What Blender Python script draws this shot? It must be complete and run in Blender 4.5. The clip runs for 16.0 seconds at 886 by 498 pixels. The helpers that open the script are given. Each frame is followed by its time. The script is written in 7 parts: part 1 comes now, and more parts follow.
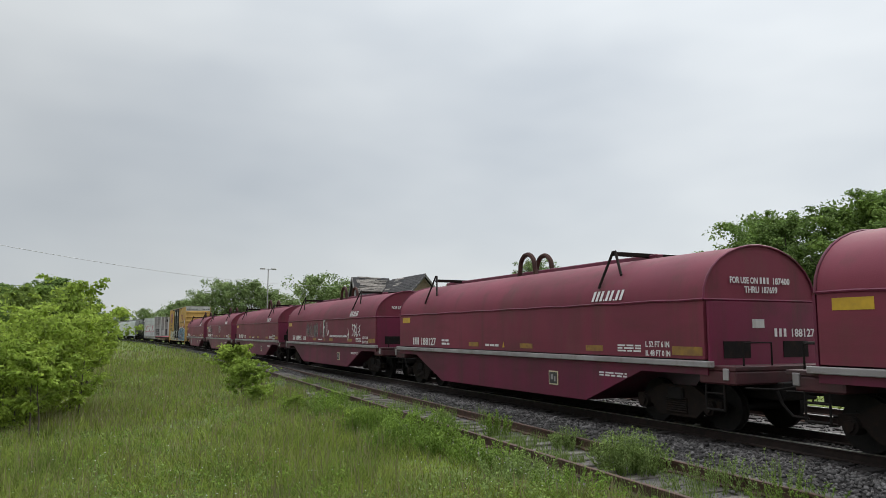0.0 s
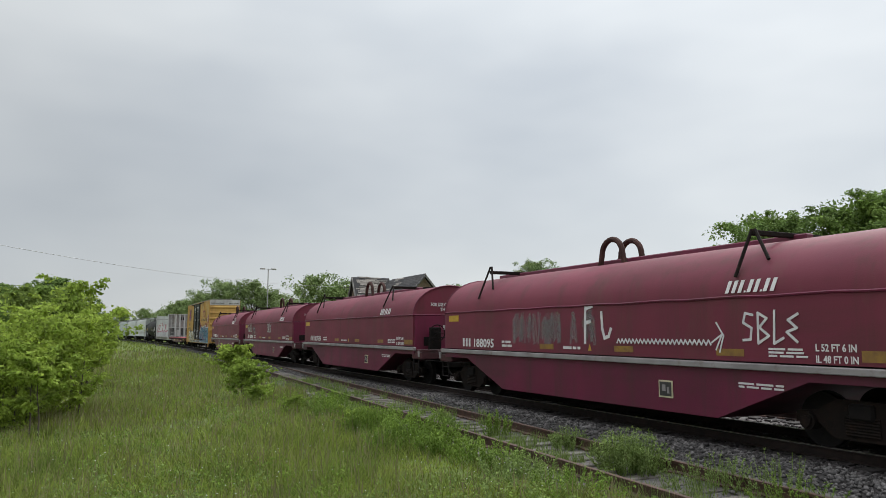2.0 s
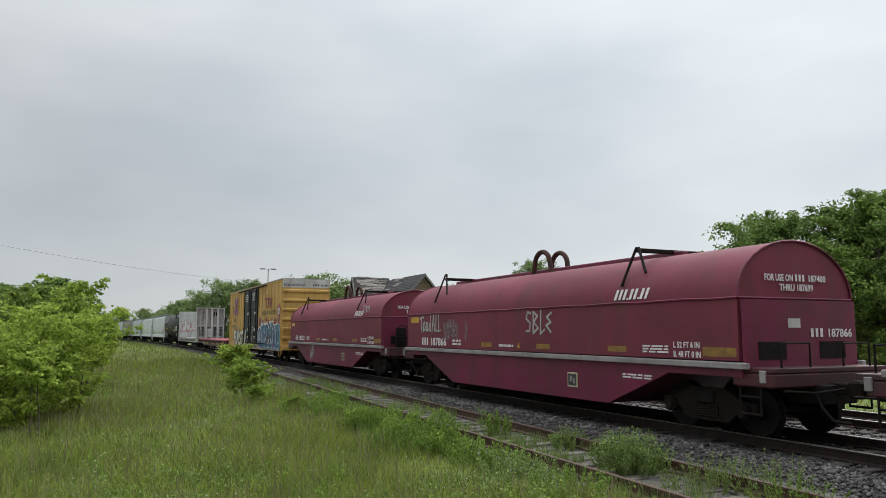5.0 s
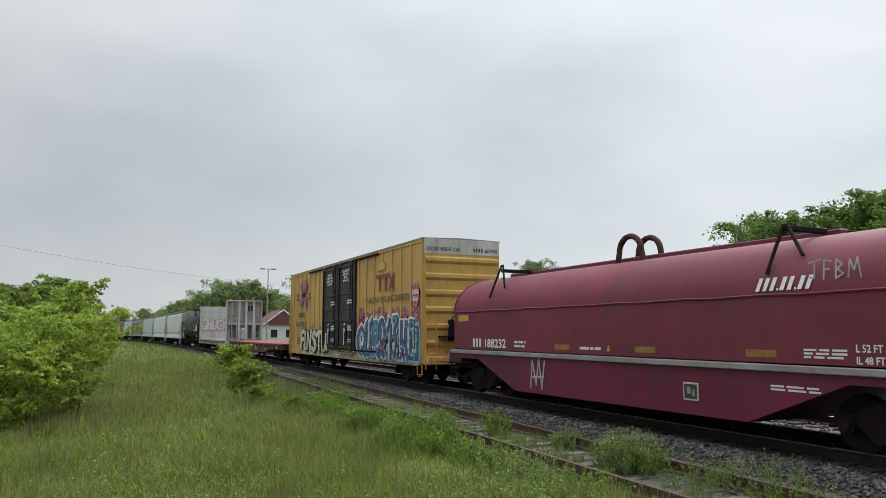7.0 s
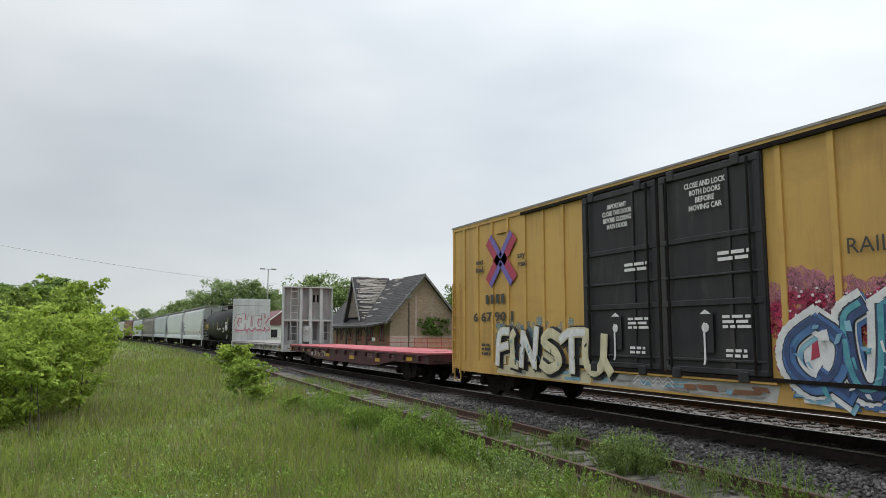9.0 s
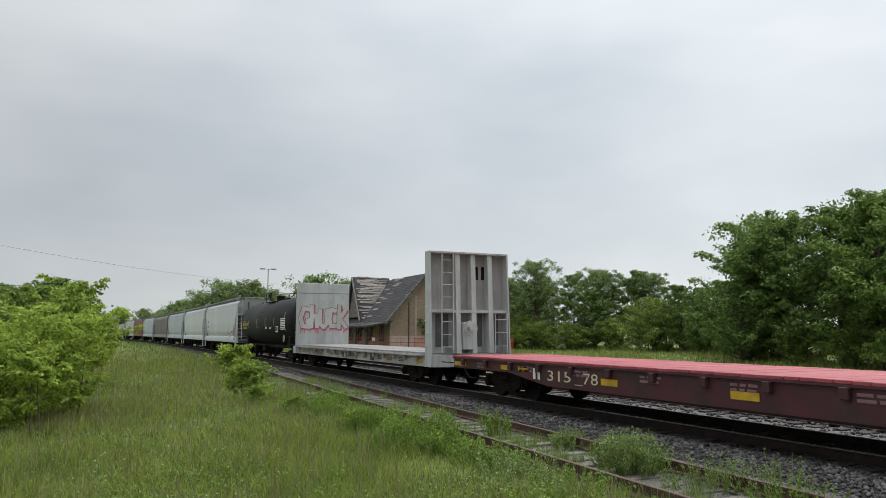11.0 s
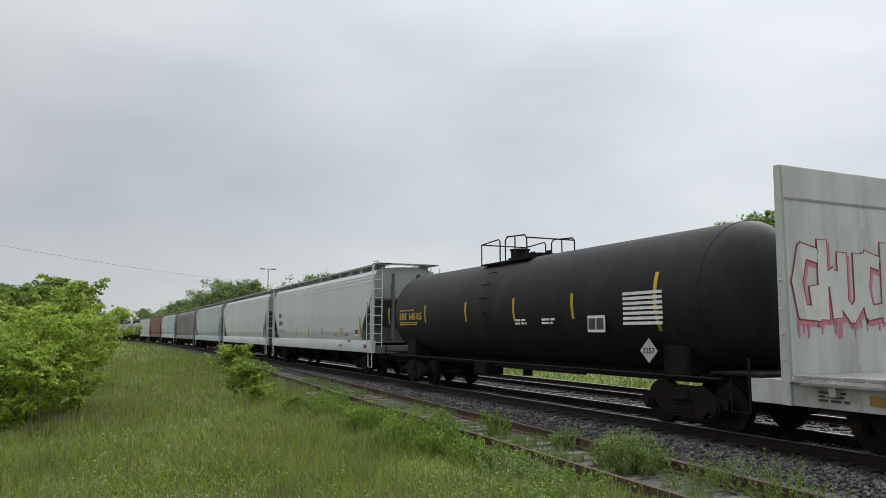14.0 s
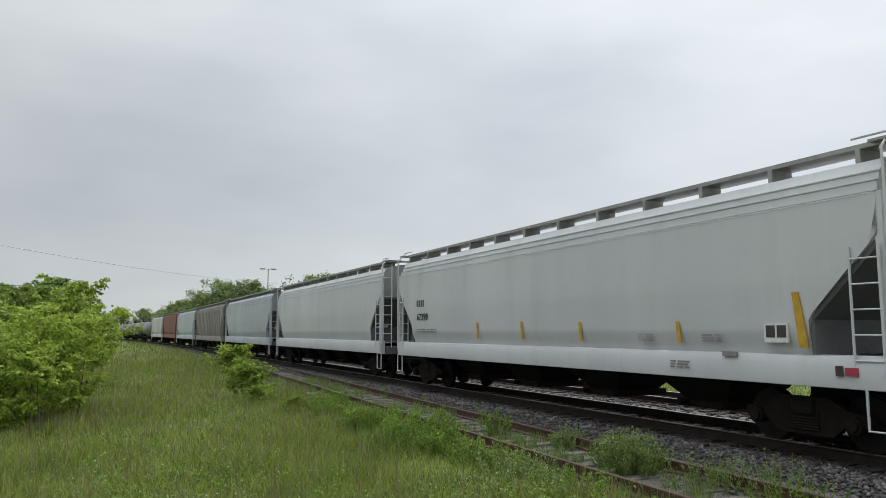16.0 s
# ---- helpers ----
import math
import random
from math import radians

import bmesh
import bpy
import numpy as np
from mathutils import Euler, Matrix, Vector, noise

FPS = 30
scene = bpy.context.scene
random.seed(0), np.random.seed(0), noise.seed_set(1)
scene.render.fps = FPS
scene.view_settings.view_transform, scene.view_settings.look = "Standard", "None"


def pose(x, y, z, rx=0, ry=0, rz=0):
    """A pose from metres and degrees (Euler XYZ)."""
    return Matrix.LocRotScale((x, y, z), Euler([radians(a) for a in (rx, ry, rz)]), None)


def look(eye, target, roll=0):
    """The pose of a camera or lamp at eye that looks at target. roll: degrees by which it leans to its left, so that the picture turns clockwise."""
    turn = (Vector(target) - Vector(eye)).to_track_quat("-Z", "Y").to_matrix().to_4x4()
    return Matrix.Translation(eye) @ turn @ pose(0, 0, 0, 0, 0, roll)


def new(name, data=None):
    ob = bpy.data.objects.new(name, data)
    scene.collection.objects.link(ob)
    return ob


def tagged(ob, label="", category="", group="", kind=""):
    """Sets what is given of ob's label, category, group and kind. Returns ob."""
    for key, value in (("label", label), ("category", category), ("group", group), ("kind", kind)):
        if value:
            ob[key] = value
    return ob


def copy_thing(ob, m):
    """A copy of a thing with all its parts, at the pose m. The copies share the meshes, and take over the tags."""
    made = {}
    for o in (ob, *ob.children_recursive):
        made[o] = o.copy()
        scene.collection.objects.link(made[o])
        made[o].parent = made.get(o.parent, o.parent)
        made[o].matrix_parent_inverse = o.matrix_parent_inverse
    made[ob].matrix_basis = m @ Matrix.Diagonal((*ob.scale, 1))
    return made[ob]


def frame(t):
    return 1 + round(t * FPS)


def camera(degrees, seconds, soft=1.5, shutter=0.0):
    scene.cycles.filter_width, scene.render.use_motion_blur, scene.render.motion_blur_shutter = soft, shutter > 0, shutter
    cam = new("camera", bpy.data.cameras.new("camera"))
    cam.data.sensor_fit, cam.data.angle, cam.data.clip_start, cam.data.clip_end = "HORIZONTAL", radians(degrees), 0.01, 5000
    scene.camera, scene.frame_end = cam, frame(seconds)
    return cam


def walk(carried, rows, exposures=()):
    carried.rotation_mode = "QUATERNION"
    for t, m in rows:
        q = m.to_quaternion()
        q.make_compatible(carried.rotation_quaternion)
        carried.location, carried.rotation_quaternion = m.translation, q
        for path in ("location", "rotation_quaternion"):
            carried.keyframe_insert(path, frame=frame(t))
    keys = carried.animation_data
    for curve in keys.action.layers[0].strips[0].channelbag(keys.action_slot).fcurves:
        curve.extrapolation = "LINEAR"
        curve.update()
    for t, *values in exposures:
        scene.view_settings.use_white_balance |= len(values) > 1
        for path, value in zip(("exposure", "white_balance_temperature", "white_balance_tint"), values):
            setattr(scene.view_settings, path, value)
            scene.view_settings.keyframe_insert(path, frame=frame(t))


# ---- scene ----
# World: rail top of the main line is z = 0, the line runs along x, the train rolls towards +x.
cam = camera(62.43, 16.0, soft=0.75)
EYE = Vector((0.0, 0.0, 1.783))
YAW, PITCH = 1.1323, 0.1132
AIM = Vector((-math.sin(YAW) * math.cos(PITCH), math.cos(YAW) * math.cos(PITCH), math.sin(PITCH)))
walk(cam, [(0.0, look(EYE, EYE + AIM, 0.0)), (16.0, look(EYE, EYE + AIM, 0.0))],
     exposures=[(0.0, 0.15), (7.0, 0.19), (8.0, 0.27), (8.6, 0.36), (9.2, 0.38), (10.6, 0.22), (11.5, 0.15), (16.0, 0.17)])

SPEED = 10.43
MAIN_Y, BACK_Y = 11.178, 15.0


def main_y(x):
    """Centre line of the main track: straight, then a wide curve far down the line."""
    return MAIN_Y - (0.00029 * (x + 80) ** 2 if x < -80 else 0.0)


def siding_y(x):
    return 7.1 - 0.045 * (x + 7.0)


# ---- sky and sun ----
world = bpy.data.worlds.new("overcast_sky")
scene.world = world
world.use_nodes = True
wn, wl = world.node_tree.nodes, world.node_tree.links
wn.clear()


def wnode(kind, **inputs):
    n = wn.new(kind)
    for key, value in inputs.items():
        n.inputs[key].default_value = value
    return n


sky = wn.new("ShaderNodeTexSky")
sky.sky_type, sky.sun_disc, sky.sun_elevation, sky.sun_rotation = "NISHITA", False, radians(42), radians(335)
sky_gain = wn.new("ShaderNodeVectorMath")
sky_gain.operation = "SCALE"
sky_gain.inputs["Scale"].default_value = 0.09
coord = wn.new("ShaderNodeTexCoord")
split = wn.new("ShaderNodeSeparateXYZ")
stretch = wn.new("ShaderNodeMapping")
stretch.inputs["Scale"].default_value = (1.0, 1.0, 2.6)
cloud = wnode("ShaderNodeTexNoise", Scale=1.25, Detail=4.0, Roughness=0.5)
ramp = wn.new("ShaderNodeValToRGB")
ramp.color_ramp.elements[0].position, ramp.color_ramp.elements[0].color = 0.22, (0.47, 0.52, 0.58, 1)
ramp.color_ramp.elements[1].position, ramp.color_ramp.elements[1].color = 0.64, (0.82, 0.855, 0.87, 1)
# an overcast dome: brighter towards the zenith and towards the veiled sun
SUN_WAY = Vector((-0.45, 0.95, 0.95)).normalized()
up = wn.new("ShaderNodeMath")
up.operation, up.use_clamp = "MAXIMUM", False
up.inputs[1].default_value = 0.0
cube = wn.new("ShaderNodeMath")
cube.operation = "POWER"
cube.inputs[1].default_value = 4.0
lift = wn.new("ShaderNodeMath")
lift.operation = "MULTIPLY_ADD"
lift.inputs[1].default_value, lift.inputs[2].default_value = 3.5, 0.45
near_sun = wn.new("ShaderNodeVectorMath")
near_sun.operation = "DOT_PRODUCT"
near_sun.inputs[1].default_value = SUN_WAY
sunward = wn.new("ShaderNodeMath")
sunward.operation = "MAXIMUM"
sunward.inputs[1].default_value = 0.42
glow = wn.new("ShaderNodeMath")
glow.operation = "MULTIPLY_ADD"
glow.inputs[1].default_value = 0.66
gain = wn.new("ShaderNodeVectorMath")
gain.operation = "SCALE"
blend = wn.new("ShaderNodeMix")
blend.data_type = "RGBA"
blend.inputs[0].default_value = 0.93
back = wn.new("ShaderNodeBackground")
back.inputs["Strength"].default_value = 0.96
wout = wn.new("ShaderNodeOutputWorld")
wl.new(coord.outputs["Generated"], split.inputs[0])
wl.new(coord.outputs["Generated"], stretch.inputs["Vector"])
wl.new(stretch.outputs["Vector"], cloud.inputs["Vector"])
wl.new(cloud.outputs["Fac"], ramp.inputs["Fac"])
wl.new(split.outputs["Z"], up.inputs[0])
wl.new(up.outputs[0], cube.inputs[0])
wl.new(cube.outputs[0], lift.inputs[0])
wl.new(coord.outputs["Generated"], near_sun.inputs[0])
wl.new(near_sun.outputs["Value"], sunward.inputs[0])
wl.new(sunward.outputs[0], glow.inputs[0])
wl.new(lift.outputs[0], glow.inputs[2])
wl.new(ramp.outputs["Color"], gain.inputs[0])
wl.new(glow.outputs[0], gain.inputs["Scale"])
wl.new(sky.outputs["Color"], sky_gain.inputs[0])
wl.new(sky_gain.outputs["Vector"], blend.inputs[6])
wl.new(gain.outputs["Vector"], blend.inputs[7])
wl.new(blend.outputs[2], back.inputs["Color"])
wl.new(back.outputs["Background"], wout.inputs["Surface"])

sun = new("sun", bpy.data.lights.new("sun", "SUN"))
sun.data.energy, sun.data.angle, sun.data.color = 1.5, radians(30), (1.0, 0.96, 0.9)
sun.matrix_world = look(SUN_WAY * 60, (0, 0, 0))


# ---- materials ----
def material(name, color, color2=None, scale=3.0, rough=0.6, metal=0.0, bump=0.0, bump_scale=40.0,
             wear=None, wear_amount=0.0, wear_scale=2.0, streak=0.0, per_object=0.0, per_island=0.0, translucent=0.0, gloss=0.5, stain=None, stain_amount=0.0):
    """A procedural paint, stone or leaf: two-scale colour variation, worn spots, fine relief."""
    m = bpy.data.materials.new(name)
    m.use_nodes = True
    nt = m.node_tree
    N, L = nt.nodes, nt.links
    bsdf = N["Principled BSDF"]
    bsdf.inputs["Roughness"].default_value = rough
    bsdf.inputs["Metallic"].default_value = metal
    bsdf.inputs["Specular IOR Level"].default_value = gloss
    tc = N.new("ShaderNodeTexCoord")
    src = tc.outputs["Object"]
    if streak:
        mp = N.new("ShaderNodeMapping")
        mp.inputs["Scale"].default_value = (1, 1, 1 - streak)
        L.new(src, mp.inputs["Vector"])
        src = mp.outputs["Vector"]
    big = N.new("ShaderNodeTexNoise")
    big.inputs["Scale"].default_value, big.inputs["Detail"].default_value = scale, 6.0
    L.new(src, big.inputs["Vector"])
    mix = N.new("ShaderNodeMix")
    mix.data_type = "RGBA"
    mix.inputs[6].default_value = (*color, 1)
    mix.inputs[7].default_value = (*(color2 or [c * 0.75 for c in color]), 1)
    mr = N.new("ShaderNodeMapRange")
    mr.inputs["From Min"].default_value, mr.inputs["From Max"].default_value = 0.34, 0.66
    L.new(big.outputs["Fac"], mr.inputs["Value"])
    L.new(mr.outputs["Result"], mix.inputs[0])
    out = mix.outputs[2]
    if wear:
        wnz = N.new("ShaderNodeTexNoise")
        wnz.inputs["Scale"].default_value, wnz.inputs["Detail"].default_value = wear_scale, 9.0
        wnz.inputs["Roughness"].default_value = 0.65
        L.new(src, wnz.inputs["Vector"])
        wr = N.new("ShaderNodeMapRange")
        wr.inputs["From Min"].default_value, wr.inputs["From Max"].default_value = 0.56, 0.74
        wr.inputs["To Max"].default_value = wear_amount
        L.new(wnz.outputs["Fac"], wr.inputs["Value"])
        wm = N.new("ShaderNodeMix")
        wm.data_type = "RGBA"
        wm.inputs[7].default_value = (*wear, 1)
        L.new(wr.outputs["Result"], wm.inputs[0])
        L.new(out, wm.inputs[6])
        out = wm.outputs[2]
    if stain:
        # rain-washed grime running down, and dust blown along
        for stretch, size, lo, hi in (((1.0, 1.0, 0.08), 2.2, 0.50, 0.72), ((0.25, 1.0, 1.0), 1.1, 0.52, 0.78)):
            sm = N.new("ShaderNodeMapping")
            sm.inputs["Scale"].default_value = stretch
            L.new(tc.outputs["Object"], sm.inputs["Vector"])
            sn = N.new("ShaderNodeTexNoise")
            sn.inputs["Scale"].default_value, sn.inputs["Detail"].default_value, sn.inputs["Roughness"].default_value = size, 8.0, 0.62
            L.new(sm.outputs["Vector"], sn.inputs["Vector"])
            sr = N.new("ShaderNodeMapRange")
            sr.inputs["From Min"].default_value, sr.inputs["From Max"].default_value, sr.inputs["To Max"].default_value = lo, hi, stain_amount
            L.new(sn.outputs["Fac"], sr.inputs["Value"])
            sx = N.new("ShaderNodeMix")
            sx.data_type = "RGBA"
            sx.inputs[7].default_value = (*stain, 1)
            L.new(sr.outputs["Result"], sx.inputs[0])
            L.new(out, sx.inputs[6])
            out = sx.outputs[2]
            rr = N.new("ShaderNodeMapRange")
            rr.inputs["To Min"].default_value, rr.inputs["To Max"].default_value = rough - 0.08, min(1.0, rough + 0.2)
            L.new(sn.outputs["Fac"], rr.inputs["Value"])
            L.new(rr.outputs["Result"], bsdf.inputs["Roughness"])
    for amount, kind, socket in ((per_object, "ShaderNodeObjectInfo", "Random"), (per_island, "ShaderNodeNewGeometry", "Random Per Island")):
        if amount:
            info = N.new(kind)
            vr = N.new("ShaderNodeMapRange")
            vr.inputs["To Min"].default_value, vr.inputs["To Max"].default_value = 1 - amount, 1 + amount
            L.new(info.outputs[socket], vr.inputs["Value"])
            hsv = N.new("ShaderNodeHueSaturation")
            L.new(vr.outputs["Result"], hsv.inputs["Value"])
            L.new(out, hsv.inputs["Color"])
            out = hsv.outputs["Color"]
    L.new(out, bsdf.inputs["Base Color"])
    if bump:
        fine = N.new("ShaderNodeTexNoise")
        fine.inputs["Scale"].default_value, fine.inputs["Detail"].default_value = bump_scale, 4.0
        L.new(tc.outputs["Object"], fine.inputs["Vector"])
        bp = N.new("ShaderNodeBump")
        bp.inputs["Strength"].default_value, bp.inputs["Distance"].default_value = bump, 0.02
        L.new(fine.outputs["Fac"], bp.inputs["Height"])
        L.new(bp.outputs["Normal"], bsdf.inputs["Normal"])
    if translucent:
        tr = N.new("ShaderNodeBsdfTranslucent")
        L.new(out, tr.inputs["Color"])
        ms = N.new("ShaderNodeMixShader")
        ms.inputs[0].default_value = translucent
        L.new(bsdf.outputs["BSDF"], ms.inputs[1])
        L.new(tr.outputs["BSDF"], ms.inputs[2])
        L.new(ms.outputs["Shader"], N["Material Output"].inputs["Surface"])
    return m


MAROON = material("maroon_paint", (0.150, 0.0085, 0.042), (0.108, 0.0080, 0.032), 0.8, 0.5, bump=0.12, wear=(0.095, 0.030, 0.022), wear_amount=0.5, wear_scale=1.6, streak=0.75, stain=(0.055, 0.018, 0.020), stain_amount=0.75, per_object=0.08)
HOOD = material("faded_maroon_paint", (0.185, 0.029, 0.051), (0.146, 0.023, 0.042), 0.5, 0.6, gloss=0.35, bump=0.1, wear=(0.12, 0.055, 0.045), wear_amount=0.6, wear_scale=0.9, streak=0.6, stain=(0.085, 0.030, 0.030), stain_amount=0.7, per_object=0.08)
SILLGREY = material("dusty_sill_steel", (0.30, 0.28, 0.28), (0.20, 0.18, 0.18), 1.4, 0.6, bump=0.2, wear=(0.12, 0.06, 0.04), wear_amount=0.7, wear_scale=3)
BLACKSTEEL = material("grimy_black_steel", (0.009, 0.008, 0.008), (0.015, 0.012, 0.011), 4, 0.8, gloss=0.15, bump=0.3, wear=(0.045, 0.024, 0.015), wear_amount=0.5, wear_scale=5)
EYERUST = material("brown_rusted_steel", (0.075, 0.036, 0.030), (0.045, 0.022, 0.02), 5, 0.8, gloss=0.2, bump=0.3)
RUSTSTEEL = material("rusty_truck_casting", (0.016, 0.010, 0.008), (0.010, 0.008, 0.007), 6, 0.85, gloss=0.15, bump=0.4, wear=(0.04, 0.02, 0.011), wear_amount=0.6, wear_scale=8)
WHEELRIM = material("worn_wheel_steel", (0.012, 0.010, 0.009), (0.007, 0.006, 0.006), 9, 0.7, gloss=0.2, bump=0.2)
OCHRE = material("ochre_yellow_paint", (0.55, 0.335, 0.088), (0.47, 0.275, 0.072), 0.7, 0.5, stain=(0.26, 0.145, 0.045), stain_amount=0.55, bump=0.12, wear=(0.20, 0.10, 0.035), wear_amount=0.55, wear_scale=1.8, streak=0.8)
DOORBLACK = material("black_door_paint", (0.011, 0.011, 0.014), (0.018, 0.017, 0.020), 1.5, 0.5, gloss=0.4, stain=(0.05, 0.045, 0.042), stain_amount=0.5, bump=0.15, wear=(0.08, 0.07, 0.065), wear_amount=0.4, wear_scale=3, streak=0.7)
WHITEPAINT = material("weathered_white_paint", (0.54, 0.54, 0.52), (0.42, 0.42, 0.40), 0.9, 0.55, stain=(0.27, 0.245, 0.22), stain_amount=0.6, bump=0.12, wear=(0.15, 0.11, 0.085), wear_amount=0.75, wear_scale=2.4, streak=0.8)
FLATSILL = material("grimy_white_sill_paint", (0.47, 0.465, 0.45), (0.33, 0.32, 0.30), 1.6, 0.65, bump=0.15, wear=(0.10, 0.075, 0.06), wear_amount=0.85, wear_scale=3.5, streak=0.6, stain=(0.17, 0.14, 0.12), stain_amount=0.75)
# bulkhead grey, darker and more stained, for the wall between the leading posts
BULKRECESS = material("dark_stained_recess_paint", (0.36, 0.36, 0.355), (0.25, 0.245, 0.24), 1.3, 0.65, stain=(0.14, 0.115, 0.10), stain_amount=0.75, bump=0.15, wear=(0.12, 0.085, 0.065), wear_amount=0.7, wear_scale=2.2, streak=0.8)
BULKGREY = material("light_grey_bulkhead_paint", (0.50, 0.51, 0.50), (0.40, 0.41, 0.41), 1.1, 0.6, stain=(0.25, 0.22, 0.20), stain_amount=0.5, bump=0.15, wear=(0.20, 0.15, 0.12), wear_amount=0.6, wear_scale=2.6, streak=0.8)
HOPPER = material("pale_grey_hopper_paint", (0.55, 0.56, 0.57), (0.50, 0.51, 0.525), 0.5, 0.45, stain=(0.42, 0.42, 0.41), stain_amount=0.3, bump=0.06, wear=(0.36, 0.36, 0.34), wear_amount=0.5, wear_scale=1.2, streak=0.85)
HOPPERBLUE = material("bluish_grey_hopper_paint", (0.43, 0.46, 0.49), (0.38, 0.41, 0.44), 0.5, 0.5, stain=(0.25, 0.25, 0.24), stain_amount=0.5, bump=0.06, wear=(0.25, 0.25, 0.24), wear_amount=0.5, wear_scale=1.2, streak=0.85)
HOPPERDIRT = material("dirty_grey_brown_hopper_paint", (0.27, 0.25, 0.235), (0.20, 0.18, 0.165), 0.5, 0.6, bump=0.08, wear=(0.14, 0.10, 0.075), wear_amount=0.7, wear_scale=1.5, streak=0.85)
REDBROWN = material("red_brown_car_paint", (0.20, 0.06, 0.035), (0.15, 0.045, 0.03), 0.6, 0.6, bump=0.1, wear=(0.09, 0.04, 0.03), wear_amount=0.6, streak=0.8)
TANKBLACK = material("satin_black_tank_paint", (0.0095, 0.009, 0.0095), (0.014, 0.013, 0.013), 0.7, 0.6, gloss=0.25, bump=0.05, wear=(0.028, 0.026, 0.025), wear_amount=0.5, wear_scale=1.2, streak=0.6, stain=(0.035, 0.032, 0.030), stain_amount=0.45)
REDDECK = material("worn_red_deck_boards", (0.36, 0.070, 0.085), (0.26, 0.048, 0.060), 1.6, 0.75, bump=0.3, wear=(0.38, 0.26, 0.25), wear_amount=0.5, wear_scale=3, per_object=0.1)
REDSILL = material("grimy_red_sill_paint", (0.080, 0.013, 0.020), (0.036, 0.014, 0.015), 1.4, 0.6, bump=0.2, wear=(0.05, 0.04, 0.034), wear_amount=0.8, wear_scale=2.0)
DECKWHITE = material("whitened_deck_boards", (0.25, 0.243, 0.23), (0.19, 0.18, 0.168), 1.8, 0.75, bump=0.3, wear=(0.15, 0.12, 0.10), wear_amount=0.6, wear_scale=4, per_object=0.08)
YELLOW = material("yellow_reflective_sheet", (0.55, 0.33, 0.02), (0.42, 0.25, 0.02), 6, 0.45, wear=(0.25, 0.16, 0.05), wear_amount=0.6, wear_scale=7)
YELLOWDIRTY = material("grimy_yellow_reflective_sheet", (0.30, 0.17, 0.025), (0.19, 0.10, 0.03), 5, 0.55, wear=(0.12, 0.05, 0.03), wear_amount=0.8, wear_scale=6)
LETTERWHITE = material("white_lettering_paint", (0.72, 0.70, 0.70), (0.60, 0.58, 0.58), 9, 0.55)
LETTERDARK = material("black_lettering_paint", (0.03, 0.03, 0.03), (0.05, 0.045, 0.04), 9, 0.55)
LETTERYELLOW = material("yellow_lettering_paint", (0.50, 0.33, 0.05), (0.40, 0.26, 0.05), 9, 0.55)
LETTERRED = material("dark_red_lettering_paint", (0.24, 0.03, 0.03), (0.19, 0.03, 0.03), 9, 0.55)
SPRAYWHITE = material("white_spray_paint", (0.70, 0.69, 0.69), (0.55, 0.54, 0.56), 7, 0.6)
SPRAYGREY = material("grey_spray_paint", (0.22, 0.135, 0.145), (0.17, 0.085, 0.095), 5, 0.6)
SPRAYBLUE = material("blue_spray_paint", (0.075, 0.17, 0.36), (0.05, 0.105, 0.26), 4, 0.55)
SPRAYCYAN = material("pale_blue_spray_paint", (0.25, 0.45, 0.55), (0.15, 0.30, 0.42), 4, 0.55)
SPRAYRED = material("red_spray_paint", (0.42, 0.04, 0.08), (0.32, 0.03, 0.07), 4, 0.55)
SPRAYPINK = material("pink_spray_paint", (0.50, 0.17, 0.22), (0.42, 0.12, 0.18), 5, 0.6)
SPRAYPINKRED = material("pink_red_spray_paint", (0.46, 0.09, 0.13), (0.38, 0.06, 0.10), 5, 0.6)
SPRAYCREAM = material("cream_spray_paint", (0.62, 0.56, 0.38), (0.50, 0.45, 0.30), 5, 0.6)
SPRAYBLACK = material("black_spray_paint", (0.02, 0.02, 0.025), (0.035, 0.03, 0.035), 5, 0.55)
SPRAYNAVY = material("navy_spray_paint", (0.045, 0.075, 0.19), (0.03, 0.05, 0.12), 6, 0.55)
SPRAYTEAL = material("teal_spray_paint", (0.10, 0.33, 0.38), (0.055, 0.21, 0.28), 5, 0.55)
SPRAYRUST = material("rust_brown_spray_paint", (0.24, 0.10, 0.045), (0.16, 0.07, 0.035), 5, 0.6)


def overspray(name, color, cover):
    """Fine droplets of paint with gaps between them."""
    m = material(name, color, None, 6, 0.6)
    N, L = m.node_tree.nodes, m.node_tree.links
    tc, nz, mr = N.new("ShaderNodeTexCoord"), N.new("ShaderNodeTexNoise"), N.new("ShaderNodeMapRange")
    nz.inputs["Scale"].default_value, nz.inputs["Detail"].default_value = 34.0, 5.0
    mr.inputs["From Min"].default_value, mr.inputs["From Max"].default_value, mr.inputs["To Max"].default_value = 0.40, 0.62, cover
    L.new(tc.outputs["Object"], nz.inputs["Vector"])
    L.new(nz.outputs["Fac"], mr.inputs["Value"])
    L.new(mr.outputs["Result"], N["Principled BSDF"].inputs["Alpha"])
    return m


